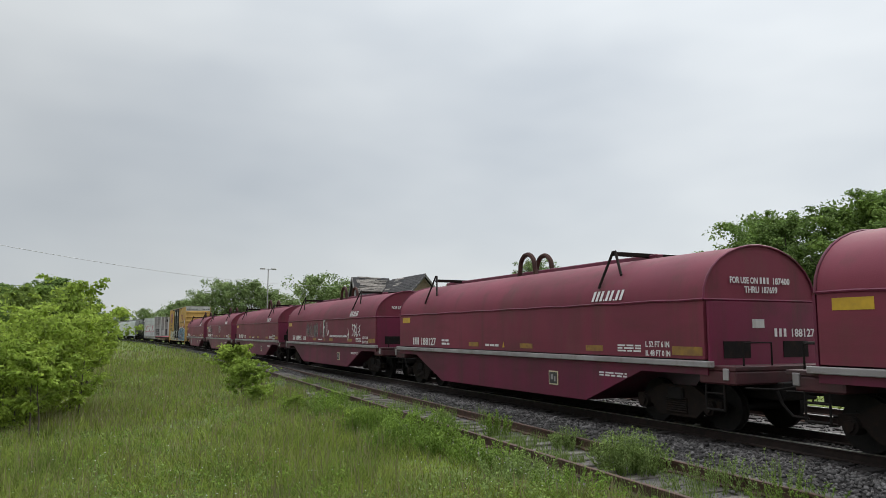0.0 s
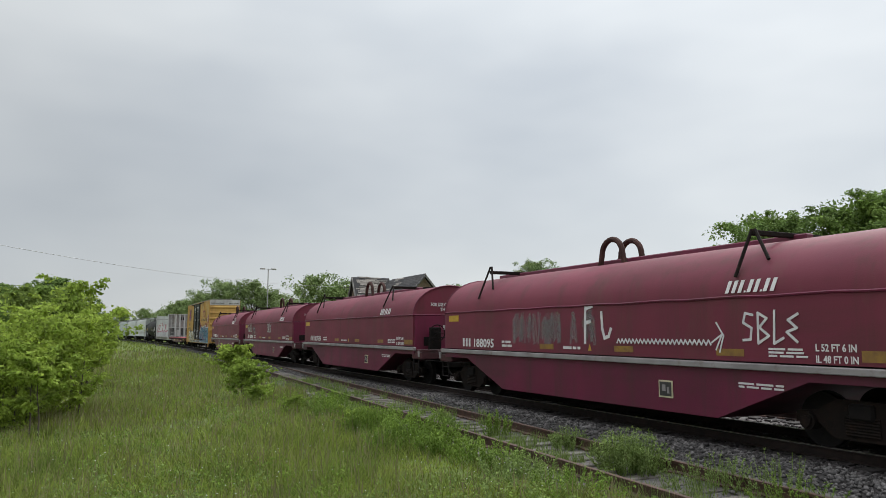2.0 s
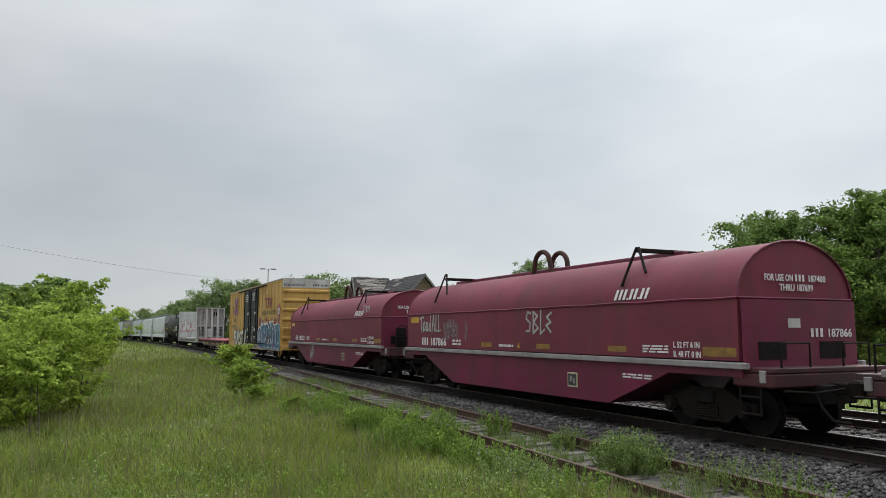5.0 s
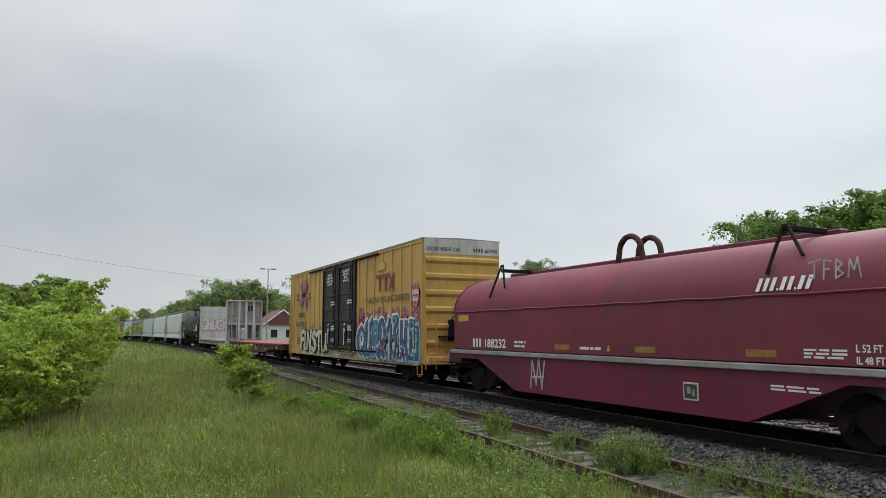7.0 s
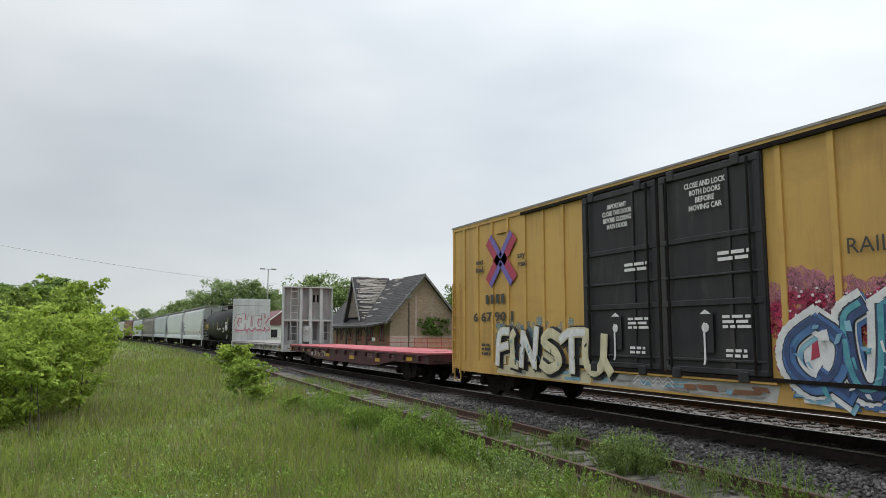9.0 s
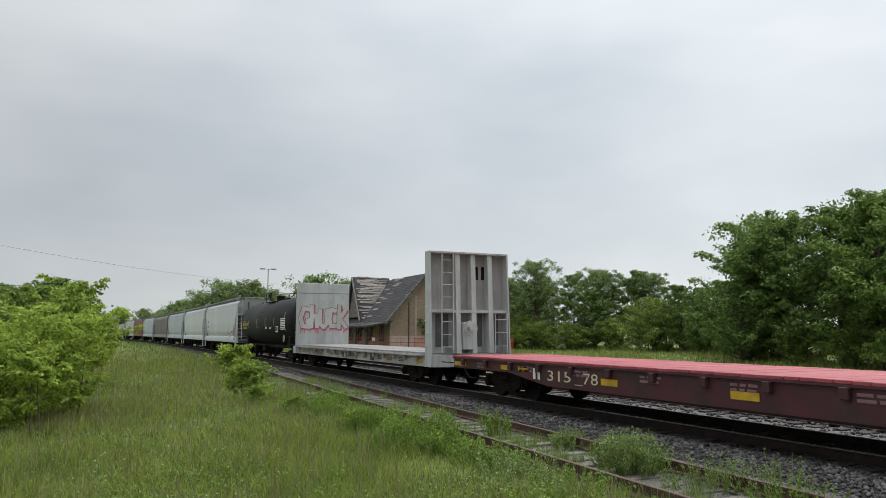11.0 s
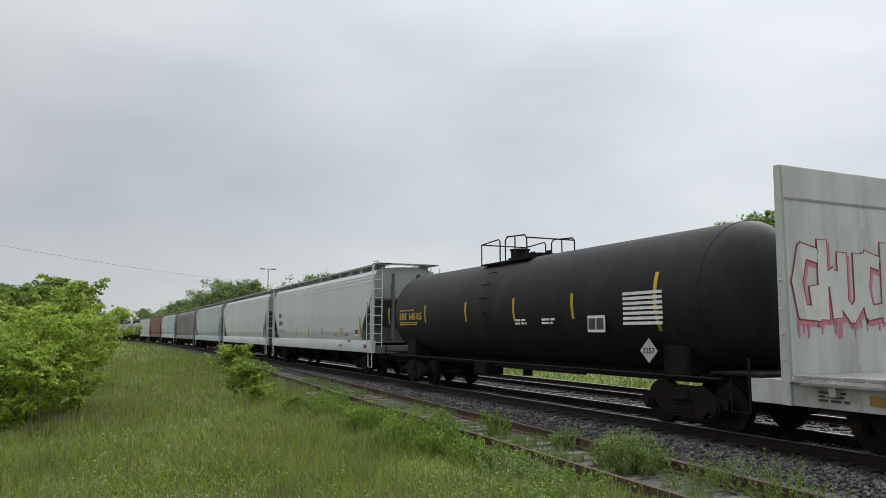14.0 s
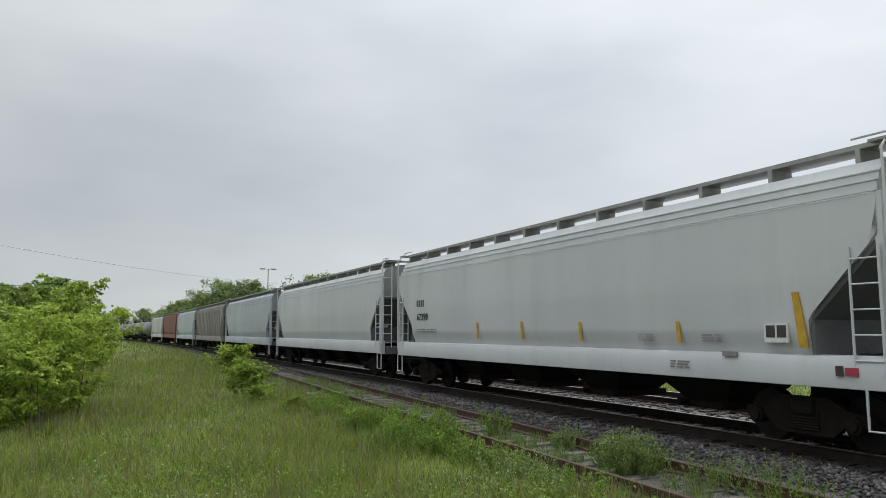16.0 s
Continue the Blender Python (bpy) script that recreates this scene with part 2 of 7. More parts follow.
SPRAYPALE = material("pale_grey_green_spray_paint", (0.42, 0.44, 0.42), (0.28, 0.26, 0.26), 6, 0.6)
SPRAYGREYMIST = overspray("faded_grey_overspray", (0.33, 0.27, 0.275), 0.55)
SPRAYMIST = overspray("soft_pink_overspray", (0.58, 0.22, 0.30), 0.8)
SPRAYREDMIST = overspray("soft_red_overspray", (0.46, 0.03, 0.10), 0.95)
SPRAYCYANMIST = overspray("soft_pale_blue_overspray", (0.25, 0.42, 0.50), 0.5)
SPRAYPURPLE = material("violet_spray_paint", (0.16, 0.12, 0.40), (0.12, 0.09, 0.32), 5, 0.55)
RAILTOP = material("polished_rail_head", (0.48, 0.47, 0.46), (0.36, 0.34, 0.32), 5, 0.28, 0.9, bump=0.05)
RAILDARK = material("oily_dark_rail_side", (0.030, 0.020, 0.017), (0.018, 0.013, 0.012), 6, 0.8, bump=0.3, gloss=0.2)
RAILRUST = material("rusty_rail_side", (0.085, 0.042, 0.028), (0.05, 0.028, 0.02), 6, 0.8, bump=0.3, wear=(0.14, 0.065, 0.035), wear_amount=0.5, wear_scale=9)
SLEEPER = material("weathered_wooden_sleeper", (0.15, 0.135, 0.12), (0.085, 0.072, 0.062), 7, 0.9, bump=0.7, bump_scale=25, wear=(0.24, 0.22, 0.20), wear_amount=0.5, wear_scale=9, per_object=0.25)
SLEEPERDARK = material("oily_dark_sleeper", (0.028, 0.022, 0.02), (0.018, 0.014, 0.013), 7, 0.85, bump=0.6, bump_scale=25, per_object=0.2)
BALLAST = material("grey_ballast_bed", (0.13, 0.122, 0.118), (0.075, 0.066, 0.062), 9, 0.95, bump=1.0, bump_scale=30, wear=(0.20, 0.19, 0.18), wear_amount=0.6, wear_scale=16)
# main-line ballast: dark base colour lowered further to deepen the shade under the train
BALLASTDARK = material("shade_dark_ballast_bed", (0.030, 0.025, 0.024), (0.018, 0.015, 0.015), 8, 0.95, bump=1.0, bump_scale=30)
STONE = material("grey_ballast_stone", (0.115, 0.107, 0.105), (0.062, 0.056, 0.054), 3, 0.95, bump=0.4, per_island=0.6)
# main-line stones, with the under-train shade in their colour likewise
STONEDARK = material("shade_dark_ballast_stone", (0.036, 0.030, 0.030), (0.022, 0.018, 0.018), 3, 0.9, bump=0.4, per_island=0.45)
GROUND = material("meadow_soil_and_turf", (0.110, 0.150, 0.024), (0.080, 0.110, 0.022), 0.35, 0.95, bump=0.8, bump_scale=12, wear=(0.11, 0.125, 0.035), wear_amount=0.7, wear_scale=0.5)
GRASS = material("meadow_grass_blades", (0.225, 0.275, 0.056), (0.150, 0.200, 0.046), 0.9, 0.85, gloss=0.1, per_island=0.45, wear=(0.22, 0.185, 0.085), wear_amount=0.8, wear_scale=0.6, translucent=0.35)
FIELDGRASS = material("rough_field_grass", (0.24, 0.285, 0.075), (0.18, 0.22, 0.06), 0.4, 0.85, gloss=0.1, per_island=0.4, wear=(0.22, 0.20, 0.09), wear_amount=0.7, wear_scale=0.4, translucent=0.25)
SEEDHEAD = material("pale_grass_seed_heads", (0.24, 0.21, 0.105), (0.185, 0.165, 0.085), 0.5, 0.85, per_island=0.3, translucent=0.2)
FLOWER = material("small_white_meadow_flowers", (0.55, 0.58, 0.52), (0.45, 0.48, 0.42), 5, 0.8)
WEED = material("broad_weed_leaves", (0.180, 0.265, 0.045), (0.125, 0.200, 0.036), 1.5, 0.8, gloss=0.1, per_island=0.35, translucent=0.3)
WEEDGREY = material("grey_green_weed_leaves", (0.205, 0.275, 0.08), (0.15, 0.21, 0.062), 1.5, 0.8, gloss=0.1, per_island=0.35, translucent=0.25)
LEAFBRIGHT = material("bright_sapling_leaves", (0.32, 0.41, 0.07), (0.225, 0.315, 0.055), 0.8, 0.7, gloss=0.15, per_island=0.4, per_object=0.1, translucent=0.5)
LEAFWEED = material("fresh_green_weed_bush_leaves", (0.25, 0.335, 0.062), (0.185, 0.262, 0.05), 0.8, 0.75, gloss=0.1, per_island=0.4, translucent=0.45)
LEAFMID = material("mid_green_tree_leaves", (0.180, 0.262, 0.058), (0.095, 0.152, 0.038), 0.5, 0.75, gloss=0.12, per_island=0.4, per_object=0.12, translucent=0.3)
LEAFLIGHT = material("light_green_shrub_leaves", (0.200, 0.265, 0.060), (0.145, 0.200, 0.046), 0.6, 0.75, gloss=0.1, per_island=0.4, per_object=0.1, translucent=0.35)
LEAFDARK = material("dark_green_tree_leaves", (0.165, 0.24, 0.066), (0.105, 0.165, 0.046), 0.5, 0.75, gloss=0.12, per_island=0.4, per_object=0.12, translucent=0.25)
# far leaves: the haze of distance is mixed into this paler green
LEAFFAR = material("haze_paled_distant_leaves", (0.215, 0.28, 0.105), (0.155, 0.215, 0.085), 0.3, 0.8, gloss=0.1, per_island=0.35, per_object=0.1, translucent=0.2)
BARK = material("grey_brown_bark", (0.11, 0.09, 0.07), (0.065, 0.052, 0.042), 5, 0.9, bump=0.7, bump_scale=15)
BRICK = material("buff_brick", (0.41, 0.305, 0.23), (0.32, 0.225, 0.165), 3, 0.9, bump=0.3, per_object=0.18)
MORTAR = material("old_lime_mortar", (0.40, 0.345, 0.29), (0.32, 0.27, 0.22), 3, 0.95, bump=0.4)
RENDERPINK = material("pale_pink_stone_base", (0.50, 0.38, 0.34), (0.42, 0.32, 0.285), 2, 0.9, bump=0.3)
SHINGLE = material("dark_asphalt_shingles", (0.055, 0.051, 0.052), (0.036, 0.034, 0.035), 2.5, 0.9, bump=0.5, per_object=0.3)
ROOFBOARD = material("bare_weathered_roof_boards", (0.34, 0.31, 0.28), (0.20, 0.175, 0.155), 3, 0.9, bump=0.4, per_object=0.35)
FASCIA = material("peeling_grey_fascia", (0.24, 0.23, 0.22), (0.15, 0.14, 0.135), 3, 0.85, bump=0.3)
DORMERWOOD = material("bare_weathered_dormer_boards", (0.20, 0.165, 0.13), (0.11, 0.09, 0.075), 3, 0.9, bump=0.4)
DARKWOOD = material("dark_old_timber", (0.06, 0.05, 0.045), (0.04, 0.033, 0.03), 3, 0.9, bump=0.3)
GLASSDARK = material("dusty_dark_glass", (0.02, 0.022, 0.025), (0.04, 0.04, 0.042), 3, 0.2)
FENCEORANGE = material("orange_mesh_fence_plastic", (0.55, 0.12, 0.03), (0.42, 0.09, 0.03), 2, 0.6)
FENCERED = material("red_painted_fence_steel", (0.42, 0.06, 0.05), (0.32, 0.05, 0.04), 3, 0.6)
HOUSEWHITE = material("white_house_siding", (0.66, 0.66, 0.65), (0.58, 0.58, 0.57), 1, 0.7, bump=0.1)
ROOFMAROON = material("maroon_metal_roof", (0.15, 0.05, 0.055), (0.12, 0.04, 0.045), 1, 0.6)
GALV = material("galvanised_steel", (0.36, 0.355, 0.34), (0.27, 0.26, 0.25), 5, 0.5, 0.5)
# grime plus the shade of the hopper's recessed ends, both in the base colour
SLOPEGREY = material("grimy_shade_dark_slope_sheet", (0.120, 0.120, 0.125), (0.085, 0.084, 0.086), 1.2, 0.7, bump=0.1, wear=(0.2, 0.2, 0.2), wear_amount=0.4, wear_scale=2, gloss=0.3)
CABLE = material("weathered_cable", (0.45, 0.45, 0.46), (0.38, 0.38, 0.39), 2, 0.7)


# ---- mesh helpers ----
class Shape:
    """Collects corners and faces of one mesh."""

    def __init__(self):
        self.v, self.f = [], []

    def add(self, verts, faces):
        o = len(self.v)
        self.v.extend(tuple(p) for p in verts)
        self.f.extend(tuple(i + o for i in f) for f in faces)
        return self

    def box(self, x0, x1, y0, y1, z0, z1, c=0.0):
        """A box; c rounds off its edges with a small chamfer."""
        if c <= 0:
            v = [(x, y, z) for x in (x0, x1) for y in (y0, y1) for z in (z0, z1)]
            return self.add(v, [(0, 1, 3, 2), (4, 6, 7, 5), (0, 4, 5, 1), (2, 3, 7, 6), (0, 2, 6, 4), (1, 5, 7, 3)])
        bm = bmesh.new()
        bmesh.ops.create_cube(bm, size=1.0)
        bmesh.ops.scale(bm, vec=(x1 - x0, y1 - y0, z1 - z0), verts=bm.verts)
        bmesh.ops.translate(bm, vec=((x0 + x1) / 2, (y0 + y1) / 2, (z0 + z1) / 2), verts=bm.verts)
        bmesh.ops.bevel(bm, geom=bm.edges[:], offset=c, segments=1, affect="EDGES")
        bm.verts.index_update()
        self.add([v.co[:] for v in bm.verts], [[v.index for v in f.verts] for f in bm.faces])
        bm.free()
        return self

    def prism_x(self, profile, x0, x1):
        """A closed (y, z) outline drawn out along x."""
        n = len(profile)
        v = [(x0, *p) for p in profile] + [(x1, *p) for p in profile]
        return self.add(v, [(i, (i + 1) % n, n + (i + 1) % n, n + i) for i in range(n)] + [tuple(range(n))[::-1], tuple(range(n, 2 * n))])

    def prism_y(self, outline, y0, y1):
        """A closed (x, z) outline drawn out along y."""
        n = len(outline)
        v = [(p[0], y0, p[1]) for p in outline] + [(p[0], y1, p[1]) for p in outline]
        return self.add(v, [(i, (i + 1) % n, n + (i + 1) % n, n + i) for i in range(n)] + [tuple(range(n))[::-1], tuple(range(n, 2 * n))])

    def rod(self, a, b, r, n=8, r2=None):
        a, b = Vector(a), Vector(b)
        q = (b - a).to_track_quat("Z", "Y")
        ring = [Vector((math.cos(k * math.tau / n), math.sin(k * math.tau / n), 0)) for k in range(n)]
        v = [a + q @ (p * r) for p in ring] + [b + q @ (p * (r if r2 is None else r2)) for p in ring]
        return self.add(v, [(i, (i + 1) % n, n + (i + 1) % n, n + i) for i in range(n)] + [tuple(range(n))[::-1], tuple(range(n, 2 * n))])

    def tube(self, points, r, n=6):
        """One continuous bent pipe through the points."""
        pts = [Vector(p) for p in points]
        side = None
        v = []
        for k, p in enumerate(pts):
            d = (pts[min(k + 1, len(pts) - 1)] - pts[max(k - 1, 0)]).normalized()
            if side is None:
                side = d.orthogonal().normalized()
            side = (side - d * side.dot(d)).normalized()
            other = d.cross(side)
            v += [p + (side * math.cos(j * math.tau / n) + other * math.sin(j * math.tau / n)) * r for j in range(n)]
        m = len(pts)
        f = [(k * n + j, k * n + (j + 1) % n, (k + 1) * n + (j + 1) % n, (k + 1) * n + j) for k in range(m - 1) for j in range(n)]
        return self.add(v, f + [tuple(range(n))[::-1], tuple(range((m - 1) * n, m * n))])

    def ribbon(self, points, w, y, depth=0.004):
        """A flat painted stroke in the x-z plane, standing just off the side at y."""
        for k, ((ax, az), (bx, bz)) in enumerate(zip(points, points[1:])):
            y -= 0.0004 * (1 + len(self.f) // 6 % 14) if k == 0 else 0.0004
            dx, dz = bx - ax, bz - az
            l = math.hypot(dx, dz) or 1.0
            ex, ez = dx / l * w * 0.3, dz / l * w * 0.3
            nx, nz = -dz / l * w / 2, dx / l * w / 2
            self.prism_y([(ax - ex + nx, az - ez + nz), (ax - ex - nx, az - ez - nz), (bx + ex - nx, bz + ez - nz), (bx + ex + nx, bz + ez + nz)], y - depth, y)
        return self

    def mesh(self, name, mat, smooth=35):
        me = bpy.data.meshes.new(name)
        me.from_pydata(self.v, [], self.f)
        bm = bmesh.new()
        bm.from_mesh(me)
        bmesh.ops.recalc_face_normals(bm, faces=bm.faces)
        bm.to_mesh(me)
        bm.free()
        if mat:
            me.materials.append(mat)
        if smooth:
            me.shade_smooth()
            me.set_sharp_from_angle(angle=radians(smooth))
        return me


def part(name, shape, mat, parent, label=""):
    ob = new(name, shape.mesh(name, mat) if isinstance(shape, Shape) else shape)
    ob.parent = parent
    return tagged(ob, label)


def empty(name, x, y, z, label, category, group="", kind="", rz=0):
    ob = new(name)
    ob.empty_display_size = 0.2
    ob.matrix_basis = pose(x, y, z, 0, 0, rz)
    return tagged(ob, label, category, group, kind)


def piece(name, me, parent, m):
    ob = new(name, me)
    ob.parent = parent
    ob.matrix_basis = m
    return ob


def lettering(name, words, height, x, y, z, mat, parent, turn=0, slant=0.0, width=None, label="", bold=0.03):
    """Painted words on the side (turn=0) or the leading end (turn=90) of a car; (x, y, z) is the lower left corner."""
    cu = bpy.data.curves.new(name, "FONT")
    cu.body, cu.size, cu.shear, cu.extrude = words, height * 1.38, slant, 0.002
    cu.space_line, cu.resolution_u, cu.offset = 0.85, 2, bold * height
    ob = bpy.data.objects.new(name, cu)
    me = bpy.data.meshes.new_from_object(ob)
    bpy.data.objects.remove(ob)
    if width and me.vertices:
        w = max(v.co.x for v in me.vertices) - min(v.co.x for v in me.vertices)
        for v in me.vertices:
            v.co.x *= width / w
    me.materials.clear()
    me.materials.append(mat)
    t = new(name, me)
    t.parent = parent
    t.matrix_basis = pose(x, y, z) @ pose(0, 0, 0, 90, 0, turn)
    return tagged(t, label)


def bars(name, words, height, x, y, z, mat, parent, turn=0, advance=0.72, slant=0.0, label=""):
    """A mark drawn as plain bars, one to a character; gaps for spaces."""
    s, u = Shape(), 0.0
    w = height * advance * 0.55
    for k, ch in enumerate(words):
        if ch == ".":
            s.box(u, u + height * 0.16, -0.004, 0.0, 0.0, height * 0.16)
            u += height * 0.26
            continue
        if ch != " ":
            s.prism_y([(u, 0), (u + w, 0), (u + w + slant * height, height), (u + slant * height, height)], -0.004, 0.0)
        u += height * advance * (0.6 if ch == " " else 1.0)
    t = part(name, s, mat, parent, label)
    t.matrix_basis = pose(x, y, z, 0, 0, turn)
    return t


def small_print(name, x, y, z, w, rows, mat, parent, h=0.045, seed=0):
    """Rows of writing too small to read, as broken bars."""
    rnd, s = random.Random(seed), Shape()
    for r in range(rows):
        u, zz = 0.0, z - r * h * 1.7
        while u < w - 0.05:
            l = min(rnd.uniform(0.10, 0.34), w - u)
            s.box(x + u, x + u + l, y - 0.004, y, zz, zz + h)
            u += l + 0.05
    return part(name, s, mat, parent)


# ---- ground ----
def ground_z(x, y):
    """Meadow level, sinking a little towards the far side of the line."""
    x, y = np.asarray(x, float), np.asarray(y, float)
    roll = 0.05 * np.sin(x * 0.31 + 1.3) * np.cos(y * 0.43) + 0.04 * np.sin(x * 0.13 + y * 0.21)
    near = np.exp(-((x + 4) ** 2 + (y - 3) ** 2) / 900.0)
    z = -0.34 + roll * near + 0.02
    cut = np.clip((y - (5.55 - 0.045 * (x + 7.0))) / 0.8, 0, 1) * np.clip((18.6 - y) / 0.6, 0, 1) * np.clip((x + 62) / 4, 0, 1)
    z = z - 0.28 * cut
    return np.where(y > 18.0, z + np.clip((y - 18) * 0.012, 0, 0.45), z)


def build_ground():
    xs = np.concatenate([[-3000, -1500, -800, -500, -350], np.linspace(-260, -62, 60), np.linspace(-60, 12, 110), [20, 35, 60, 120, 300, 900, 3000]])
    ys = np.concatenate([[-3000, -1200, -500, -200, -90, -45, -25, -16], np.linspace(-12, 20, 70), np.linspace(21, 70, 40), [85, 110, 160, 260, 500, 1200, 3000]])
    X, Y = np.meshgrid(xs, ys, indexing="ij")
    Z = ground_z(X, Y)
    n, m = X.shape
    v = np.stack([X, Y, Z], -1).reshape(-1, 3)
    f = [(i * m + j, (i + 1) * m + j, (i + 1) * m + j + 1, i * m + j + 1) for i in range(n - 1) for j in range(m - 1)]
    me = bpy.data.meshes.new("ground")
    me.from_pydata(v.tolist(), [], f)
    me.materials.append(GROUND)
    me.shade_smooth()
    tagged(new("ground", me), "grassy meadow ground with bare earth patches beside the railway", "ground", kind="structure")


build_ground()


# ---- railway tracks ----
def sweep(profile, path_y, xs, lift=0.0):
    """A (y, z) outline drawn out along a track's centre line."""
    s, n = Shape(), len(profile)
    v = [(x, path_y(x) + p[0], p[1] + lift) for x in xs for p in profile]
    f = [(k * n + i, k * n + (i + 1) % n, (k + 1) * n + (i + 1) % n, (k + 1) * n + i) for k in range(len(xs) - 1) for i in range(n)]
    f += [tuple(range(n)), tuple(range((len(xs) - 1) * n, len(xs) * n))]
    return s.add(v, f)


RAIL_SIDE = [(-0.07, -0.172), (0.07, -0.172), (0.07, -0.158), (0.012, -0.14), (0.012, -0.045), (0.034, -0.035), (0.034, -0.006), (-0.034, -0.006), (-0.034, -0.035), (-0.012, -0.045), (-0.012, -0.14), (-0.07, -0.158)]
RAIL_TOP = [(-0.036, -0.012), (0.036, -0.012), (0.036, -0.004), (0.028, 0.0), (-0.028, 0.0), (-0.036, -0.004)]


def build_track(name, path_y, x0, x1, lift, bed, sleeper_mat, label, worn=True, bed_half=1.9, bed_mat=None):
    xs = [x0 + (x1 - x0) * k / max(1, int((x1 - x0) / 4)) for k in range(int((x1 - x0) / 4) + 1)]
    base = empty(name, 0, 0, 0, label, "railway track", kind="structure")
    part("ballast_bed", sweep([(-bed_half - 0.75, bed), (bed_half + 0.75, bed), (bed_half, -0.215), (-bed_half, -0.215)], path_y, xs, lift), bed_mat or BALLAST, base)
    for side in (-0.753, 0.753):
        rail = part("rail", sweep([(side + p[0], p[1]) for p in RAIL_SIDE], path_y, xs, lift), RAILDARK if worn else RAILRUST, base)
        part("rail_head", sweep([(side + p[0], p[1]) for p in RAIL_TOP], path_y, xs, lift), RAILTOP if worn else RAILRUST, rail)
    me = Shape().box(-0.115, 0.115, -1.28, 1.28, -0.30, -0.172, 0.012).mesh("sleeper", sleeper_mat)
    plate = Shape().box(-0.09, 0.09, -0.13, 0.13, -0.172, -0.150).mesh("tie_plate", RAILRUST)
    rnd = random.Random(len(name))
    k, x = 0, min(x1, 2.0)
    far = Shape()
    while x > max(x0, -170):
        y = path_y(x)
        if x > -62:
            ob = piece("sleeper", me, base, pose(x, y + rnd.uniform(-0.05, 0.05), lift + rnd.uniform(-0.02, 0.004), 0, rnd.uniform(-1.5, 1.5), rnd.uniform(-1.8, 1.8)))
            if x > -28 and name != "main_track":
                for side in (-0.753, 0.753):
                    piece("tie_plate", plate, base, pose(x, y + side, lift))
        else:
            far.box(x - 0.115, x + 0.115, y - 1.28, y + 1.28, lift - 0.3, lift - 0.175)
        x -= 0.54 + rnd.uniform(-0.03, 0.03)
    if far.v:
        tagged(part("sleepers", far, sleeper_mat, base), kind="stuff")
    return base


build_track("main_track", main_y, -460, 40, 0.0, -0.42, SLEEPERDARK, "main railway line with polished rails on dark ballast, under-train shade in its colour", bed_mat=BALLASTDARK)
build_track("siding_track", siding_y, -62, 30, -0.13, -0.28, SLEEPER, "overgrown rusty siding with weathered wooden sleepers", worn=False, bed_half=1.6)
build_track("back_track", lambda x: BACK_Y, -120, 40, 0.0, -0.42, SLEEPERDARK, "second railway line behind the train with polished rails")


def scatter_stones(name, count, x0, x1, y0, y1, height, mat, label, seed, size=(0.03, 0.065), keep=None):
    """Loose ballast: small uneven octahedra lying on the bed."""
    rng = np.random.default_rng(seed)
    x = x1 - (x1 - x0) * rng.random(count) ** 1.7
    y = y0 + (y1 - y0) * rng.random(count)
    if keep is not None:
        ok = keep(x, y)
        x, y = x[ok], y[ok]
    n = len(x)
    r = rng.uniform(size[0], size[1], n)
    z = height(x, y) + r * 0.25
    base = np.array([(1, 0, 0), (-1, 0, 0), (0, 1, 0), (0, -1, 0), (0, 0, 0.75), (0, 0, -0.75)], float)
    V = base[None] * r[:, None, None] * rng.uniform(0.6, 1.25, (n, 6, 1))
    a = rng.uniform(0, math.tau, n)
    c, s = np.cos(a), np.sin(a)
    tilt = rng.uniform(-0.7, 0.7, n)
    ct, st = np.cos(tilt), np.sin(tilt)
    vx, vz = V[..., 0] * ct[:, None] - V[..., 2] * st[:, None], V[..., 0] * st[:, None] + V[..., 2] * ct[:, None]
    vy = V[..., 1]
    W = np.stack([vx * c[:, None] - vy * s[:, None] + x[:, None], vx * s[:, None] + vy * c[:, None] + y[:, None], vz + z[:, None]], -1)
    F = np.array([(0, 2, 4), (2, 1, 4), (1, 3, 4), (3, 0, 4), (2, 0, 5), (1, 2, 5), (3, 1, 5), (0, 3, 5)])
    fast_mesh(name, W.reshape(-1, 3), (F[None] + 6 * np.arange(n)[:, None, None]).reshape(-1, 3), mat, label, "ballast stones")


def fast_mesh(name, verts, tris, mat, label="", category="", parent=None, kind="stuff"):
    """One mesh from arrays of corners and triangles or quads."""
    me = bpy.data.meshes.new(name)
    k = tris.shape[1]
    me.vertices.add(len(verts))
    me.vertices.foreach_set("co", np.ascontiguousarray(verts, dtype=np.float32).ravel())
    me.loops.add(tris.size)
    me.loops.foreach_set("vertex_index", np.ascontiguousarray(tris, dtype=np.int32).ravel())
    me.polygons.add(len(tris))
    me.polygons.foreach_set("loop_start", np.arange(0, tris.size, k, dtype=np.int32))
    me.update(calc_edges=True)
    me.materials.append(mat)
    ob = new(name, me)
    if parent is not None:
        ob.parent = parent
    return tagged(ob, label, category, kind=kind)


def bed_top(x, y):
    sy = 7.1 - 0.045 * (x + 7.0)
    on_siding = np.abs(y - sy) < 1.75
    fill = np.clip((y - sy - 1.6) / 1.2, 0, 1)
    off = np.abs(y - MAIN_Y)
    slope = -0.212 - np.clip((off - 1.9) / 0.75, 0, 1) * 0.2
    return np.where(off < 2.55, slope, np.where(on_siding, -0.378, -0.33 + 0.07 * fill))


